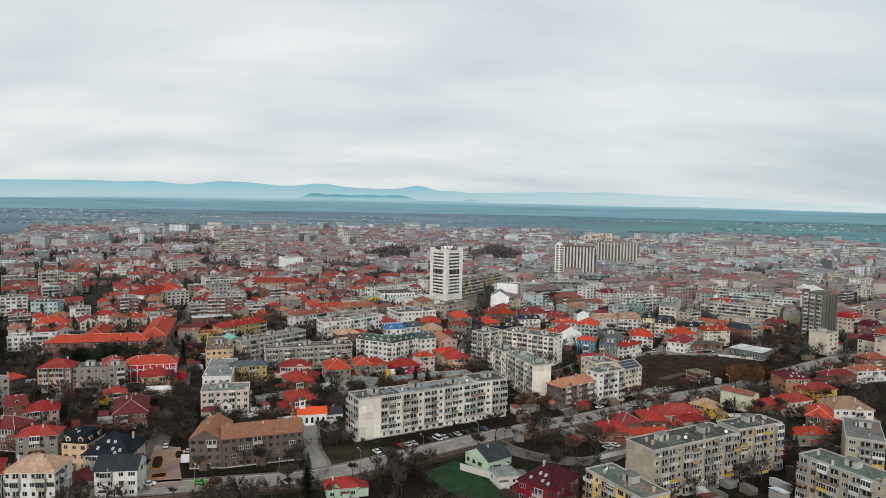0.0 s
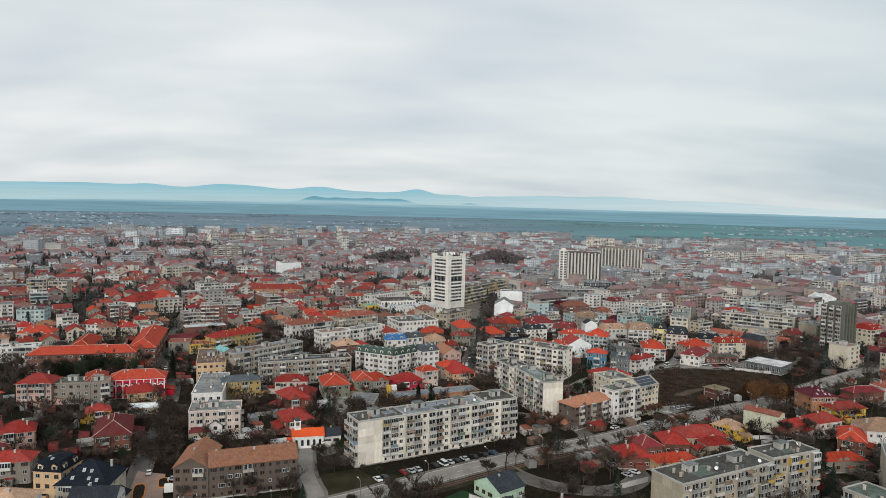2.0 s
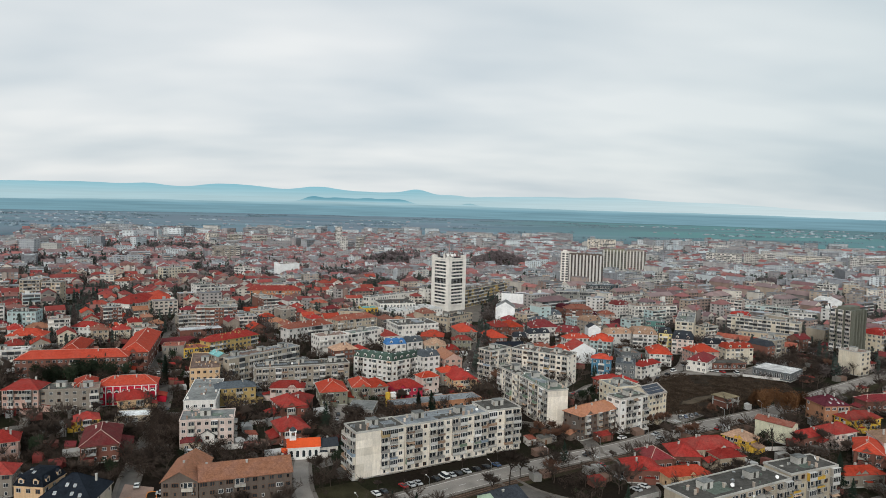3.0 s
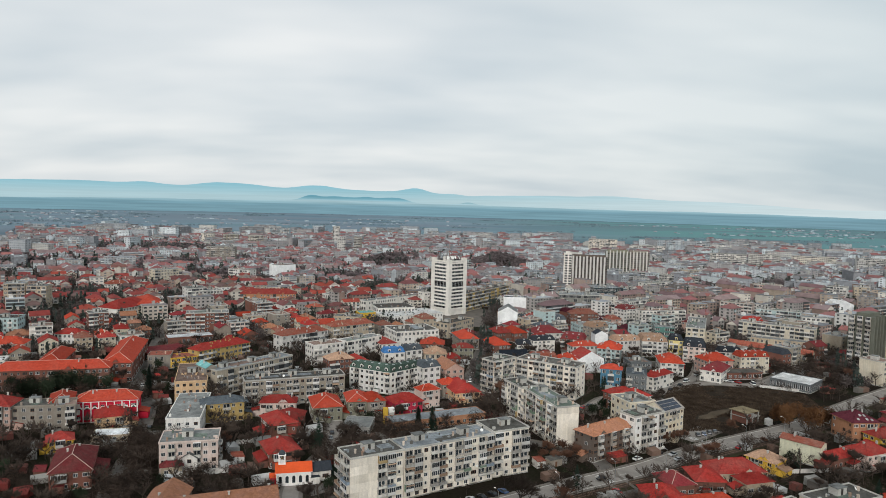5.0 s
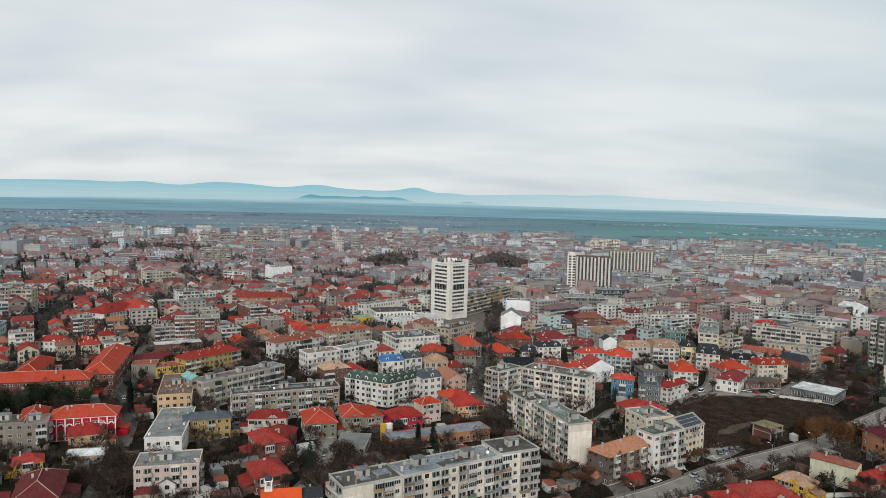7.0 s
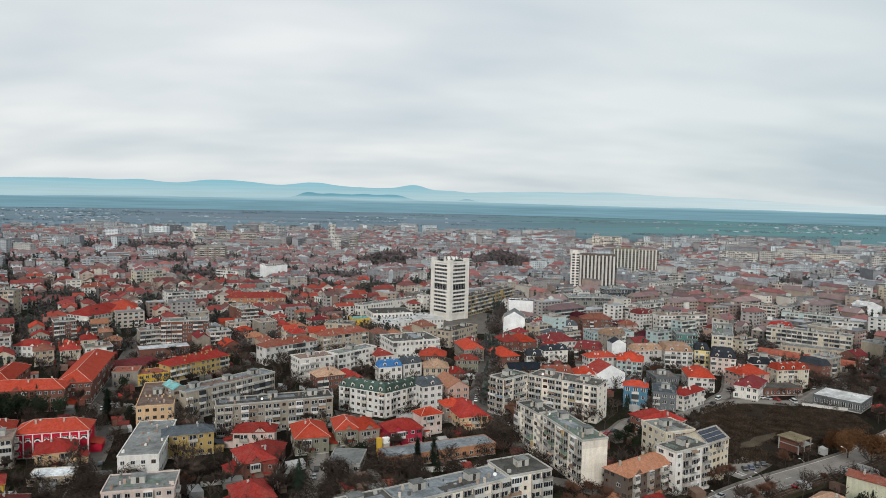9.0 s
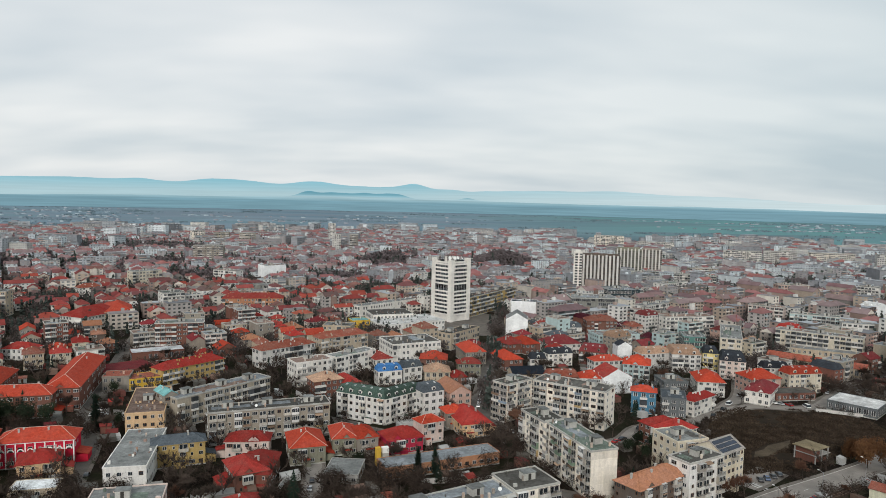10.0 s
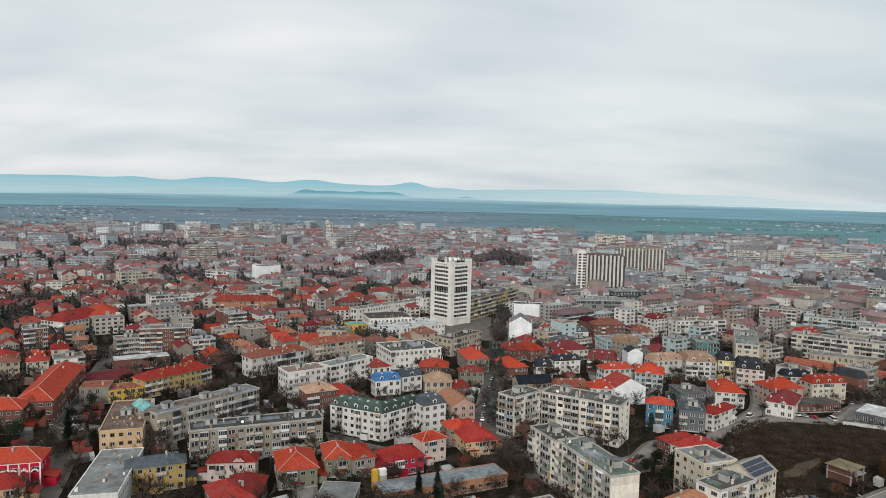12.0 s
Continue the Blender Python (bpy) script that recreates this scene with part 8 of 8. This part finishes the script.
BU, BV = 62.0, 40.0
cells = []
for iu in range(-60, 61):
    for iv in range(-60, 61):
        for ku in range(4):
            for kv in range(2):
                u = iu * BU + 5 + (ku + 0.5) * (BU - 9) / 4
                v = iv * BV + 5 + (kv + 0.5) * (BV - 9) / 2
                x, y = u * math.cos(GA) - v * math.sin(GA), u * math.sin(GA) + v * math.cos(GA)
                if y < 300 or abs(x) > 0.70 * (y - 40) + 30 or math.hypot(x, y) > 2250:
                    continue
                cells.append((math.hypot(x + 8, y - 136), x, y))
cells.sort()
for d, x, y in cells:
    x += rf_.uniform(-2, 2)
    y += rf_.uniform(-2, 2)
    if d < 425 and not (d > 330 and (x < -250 or x > 275)):
        continue
    if inside(x, y, LOT) or not off_road(x, y, 5):
        continue
    if in_woods(x, y) or (-70 < x < 42 and 588 < y < 706):
        continue
    if d > 1500 and noise.noise((x * 0.003, y * 0.003, 5)) < (d - 1500) / 900 - 0.45:
        continue
    gap = 5.5
    if not free(x, y, gap):
        if rf_.random() < 0.5 and free(x, y, 2.0):
            far_tree(x, y, rf_.uniform(5, 9), rf_.random() < 0.2)
        continue
    east = x > 0.12 * y
    middle = -0.12 * y < x <= 0.12 * y
    r = rf_.random()
    zone = noise.noise((x * 0.006, y * 0.006, 9))
    if rf_.random() < ((0.24 if east else 0.17) if d > 650 else 0.11):
        for _ in range(6):
            far_tree(x + rf_.uniform(-6, 6), y + rf_.uniform(-6, 6), rf_.uniform(5, 10), rf_.random() < 0.2)
        continue
    big = r < (0.50 if east else (0.32 if middle else 0.18)) + 0.3 * zone
    if big:
        L, D, st = rf_.uniform(15, 34 if east else 26), rf_.uniform(9.5, 12.5), rf_.choice((3, 4, 4, 5, 5, 6) if east else (3, 3, 4, 4, 5))
        rot = 33 + rf_.choice((0, 0, 0, 90)) + rf_.uniform(-3, 3)
        if not free(x + 0.32 * L * math.cos(radians(rot)), y + 0.32 * L * math.sin(radians(rot)), 2.5) or not free(x - 0.32 * L * math.cos(radians(rot)), y - 0.32 * L * math.sin(radians(rot)), 2.5):
            L = 13.5
    else:
        rot = 33 + rf_.choice((0, 90)) + rf_.uniform(-6, 6)
        L, D, st = rf_.uniform(9, 17), rf_.uniform(8, 11.5), rf_.choice((1, 2, 2, 2, 3, 3))
    if d < 520:
        L = min(L, 15)
    h = st * 2.8 + rf_.uniform(-0.2, 0.9)
    flat = big and rf_.random() < 0.70
    roof = "flat" if flat else rf_.choice(("hip", "hip", "gable", "ell", "ell"))
    if near_made < 125 and d < 900:
        near_made += 1
        wl = rf_.choice(LOW_W + ["white", "cream", "pale", "tealwhite", "beige"] * 2 if big and x > -60 else LOW_W)
        kind = ("A" if st > 2 else "F") if flat else ("M" if east and st > 2 and rf_.random() < 0.5 else ("G" if roof == "gable" else "H"))
        put(kind, x, y, L, D, h, rot, wl, rf_.choice(("grey", "bitumen", "rustflat", "greyblue", "rustflat")) if flat else rf_.choice(LOW_R if x < -0.04 * y else EAST_R), st, near=False, detail=d < 620)
    else:
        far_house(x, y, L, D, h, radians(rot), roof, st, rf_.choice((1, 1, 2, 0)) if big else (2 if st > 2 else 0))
        if d < 1500:
            TAKEN.append((x, y, L / 2, D / 2, math.cos(radians(rot)), math.sin(radians(rot))))
    for _ in range((12 if east else 9) if d < 800 else (6 if d < 1500 else 2)):
        tx, ty = x + rf_.uniform(-14, 14), y + rf_.uniform(-14, 14)
        if (d > 1500 or free(tx, ty, 1.5)) and rf_.random() < 0.85:
            far_tree(tx, ty, rf_.uniform(4.5, 9.5), rf_.random() < 0.16)

# panel estates at the edge of the town
for cx, cy, n, hh in ((-640, 1700, 16, 20), (-420, 1950, 14, 18), (-900, 1900, 14, 17), (60, 1900, 16, 18), (330, 2050, 12, 17), (560, 1750, 18, 19), (850, 1800, 16, 18), (1000, 1550, 12, 18),
                      (-150, 2150, 14, 17), (800, 1350, 12, 18), (640, 1080, 9, 17), (-700, 1250, 8, 17), (120, 1620, 9, 18), (-250, 1450, 9, 17)):
    for _ in range(n):
        x, y = cx + rf_.gauss(0, 75), cy + rf_.gauss(0, 60)
        far_house(x, y, rf_.choice((30, 45, 60)), 12, hh + rf_.choice((0, 0, 3, 6)), radians(rf_.choice((-12, 33, -12, 78))), "flat", 6, rf_.choice((0, 1, 2)))
# two wooded knolls behind the office tower
for hx, hy, rx_, ry_, hz in ((-86, 1130, 52, 46, 13), (84, 1170, 58, 52, 16)):
    s = Shape()
    for i in range(24):
        for k in range(6):
            q = [(hx + rx_ * f * math.cos(w), hy + ry_ * f * math.sin(w), hz * (0.5 + 0.5 * math.cos(math.pi * min(f, 1))) - 0.05) for f, w in
                 ((k / 6, 2 * math.pi * i / 24), ((k + 1) / 6, 2 * math.pi * i / 24), ((k + 1) / 6, 2 * math.pi * (i + 1) / 24), (k / 6, 2 * math.pi * (i + 1) / 24))]
            s.face(q if k else q[1:])
    tagged(new("ground_knoll", s.mesh("knoll", [SOIL])), "low dark earth knoll under bare woods", "hill", kind="structure")
    for _ in range(420):
        f, w = math.sqrt(rf_.random()), rf_.uniform(0, 2 * math.pi)
        far_tree(hx + rx_ * f * math.cos(w), hy + ry_ * f * math.sin(w), rf_.uniform(8, 13), rf_.random() < 0.05, hz * (0.5 + 0.5 * math.cos(math.pi * f)))
for a, b, c, d in WOODS:
    if b in (1130, 1170):
        continue
    for _ in range(int(c * d / (14 if b > 900 else 6)) + 3):
        t, r = rf_.uniform(0, 2 * math.pi), math.sqrt(rf_.random())
        far_tree(a + c * r * math.cos(t), b + d * r * math.sin(t), rf_.uniform(8, 14) if b > 900 else rf_.uniform(6, 10), rf_.random() < 0.2)
# belts of trees and scattered sheds out on the plain
PLAIN = Shape()


def plain_tree(x, y, size):
    for _ in range(5):
        c = Vector((x + rf_.gauss(0, size), y + rf_.gauss(0, size), size * rf_.uniform(0.2, 0.6)))
        u = Vector((rf_.uniform(-1, 1), rf_.uniform(-1, 1), rf_.uniform(-0.5, 0.5))).normalized() * size * 0.5
        v = Vector((0, 0, size * 0.35))
        PLAIN.face([tuple(c - u), tuple(c - v), tuple(c + u), tuple(c + v)])


for _ in range(60):
    ang, dist = radians(rf_.uniform(-38, 38)), rf_.uniform(2250, 4500)
    x, y = dist * math.sin(ang), dist * math.cos(ang)
    ln, tilt = rf_.uniform(60, 380), rf_.uniform(-0.5, 0.5)
    for i in range(22):
        t = (rf_.random() - 0.5) * ln
        plain_tree(x + t, y + t * tilt + rf_.gauss(0, 12), rf_.uniform(4, 8))
SHEDS = Shape()
for _ in range(22):
    ang, dist = radians(rf_.uniform(-36, 36 if _ % 3 else -5)), rf_.uniform(2500, 4400)
    cx, cy = dist * math.sin(ang), dist * math.cos(ang)
    for _ in range(20):
        x, y, a, h = cx + rf_.gauss(0, 150), cy + rf_.gauss(0, 60), rf_.uniform(3, 9), rf_.uniform(2.5, 4.5)
        SHEDS.box(x - a, x + a, y - 6, y + 6, 0, h, 0, top=0, bottom=False)
# sheds and hedges hold the plain's haze in blue-grey base colours
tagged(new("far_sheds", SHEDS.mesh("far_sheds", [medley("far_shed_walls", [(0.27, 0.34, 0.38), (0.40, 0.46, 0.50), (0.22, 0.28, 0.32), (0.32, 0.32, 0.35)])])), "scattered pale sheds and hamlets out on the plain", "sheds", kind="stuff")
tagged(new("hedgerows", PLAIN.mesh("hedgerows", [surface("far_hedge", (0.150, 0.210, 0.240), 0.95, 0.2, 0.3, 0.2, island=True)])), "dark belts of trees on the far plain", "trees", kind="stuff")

# FAR_ walls, tiles and flat roofs: haze is mixed into these muted, cooler colours
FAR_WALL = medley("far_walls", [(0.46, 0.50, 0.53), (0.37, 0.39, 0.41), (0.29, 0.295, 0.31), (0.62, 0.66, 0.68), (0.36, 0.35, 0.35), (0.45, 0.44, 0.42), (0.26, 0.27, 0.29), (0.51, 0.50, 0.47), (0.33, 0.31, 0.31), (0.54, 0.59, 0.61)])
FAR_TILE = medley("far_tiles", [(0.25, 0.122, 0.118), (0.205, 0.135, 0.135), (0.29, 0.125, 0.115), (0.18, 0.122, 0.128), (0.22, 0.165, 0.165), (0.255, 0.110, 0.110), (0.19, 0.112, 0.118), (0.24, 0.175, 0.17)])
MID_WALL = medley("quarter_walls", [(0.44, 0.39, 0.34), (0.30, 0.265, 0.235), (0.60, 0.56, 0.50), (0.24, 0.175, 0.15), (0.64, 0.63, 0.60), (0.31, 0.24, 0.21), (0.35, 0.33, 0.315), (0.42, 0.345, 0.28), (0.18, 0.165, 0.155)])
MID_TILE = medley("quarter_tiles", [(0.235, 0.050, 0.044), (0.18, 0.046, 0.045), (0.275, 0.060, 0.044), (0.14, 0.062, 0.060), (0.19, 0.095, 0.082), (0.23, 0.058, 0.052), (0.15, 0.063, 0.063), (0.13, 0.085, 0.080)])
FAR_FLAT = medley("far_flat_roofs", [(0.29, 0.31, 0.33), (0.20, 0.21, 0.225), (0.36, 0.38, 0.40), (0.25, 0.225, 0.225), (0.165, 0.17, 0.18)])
FAR_RAIL = medley("far_balcony_rails", [(0.62, 0.62, 0.62), (0.45, 0.43, 0.41), (0.34, 0.33, 0.33), (0.55, 0.50, 0.45), (0.40, 0.28, 0.24), (0.40, 0.48, 0.50)])
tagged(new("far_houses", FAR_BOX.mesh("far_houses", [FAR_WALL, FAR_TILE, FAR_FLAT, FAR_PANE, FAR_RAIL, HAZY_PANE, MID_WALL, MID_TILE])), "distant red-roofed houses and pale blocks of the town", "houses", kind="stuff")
# far twigs and leaves are lighter than near ones; haze turns the woods mauve
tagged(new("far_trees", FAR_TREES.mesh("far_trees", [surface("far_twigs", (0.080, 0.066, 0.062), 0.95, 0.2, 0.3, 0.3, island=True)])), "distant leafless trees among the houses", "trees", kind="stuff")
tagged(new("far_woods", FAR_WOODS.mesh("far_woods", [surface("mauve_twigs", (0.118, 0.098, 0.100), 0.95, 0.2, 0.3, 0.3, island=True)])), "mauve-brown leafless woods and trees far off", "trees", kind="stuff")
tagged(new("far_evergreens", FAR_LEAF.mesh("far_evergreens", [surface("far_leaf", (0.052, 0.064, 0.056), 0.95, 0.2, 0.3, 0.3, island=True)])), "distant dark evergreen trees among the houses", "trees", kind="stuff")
s = Shape()
for iu in range(-30, 31):
    p = [(iu * BU * math.cos(GA) - v * math.sin(GA), iu * BU * math.sin(GA) + v * math.cos(GA)) for v in (480, 2400)]
    strip(s, p, -3.2, 3.2, 0.012)
for iv in range(4, 50):
    p = [(u * math.cos(GA) - iv * BV * math.sin(GA), u * math.sin(GA) + iv * BV * math.cos(GA)) for u in (-1500, 2300)]
    strip(s, p, -2.6, 2.6, 0.016)
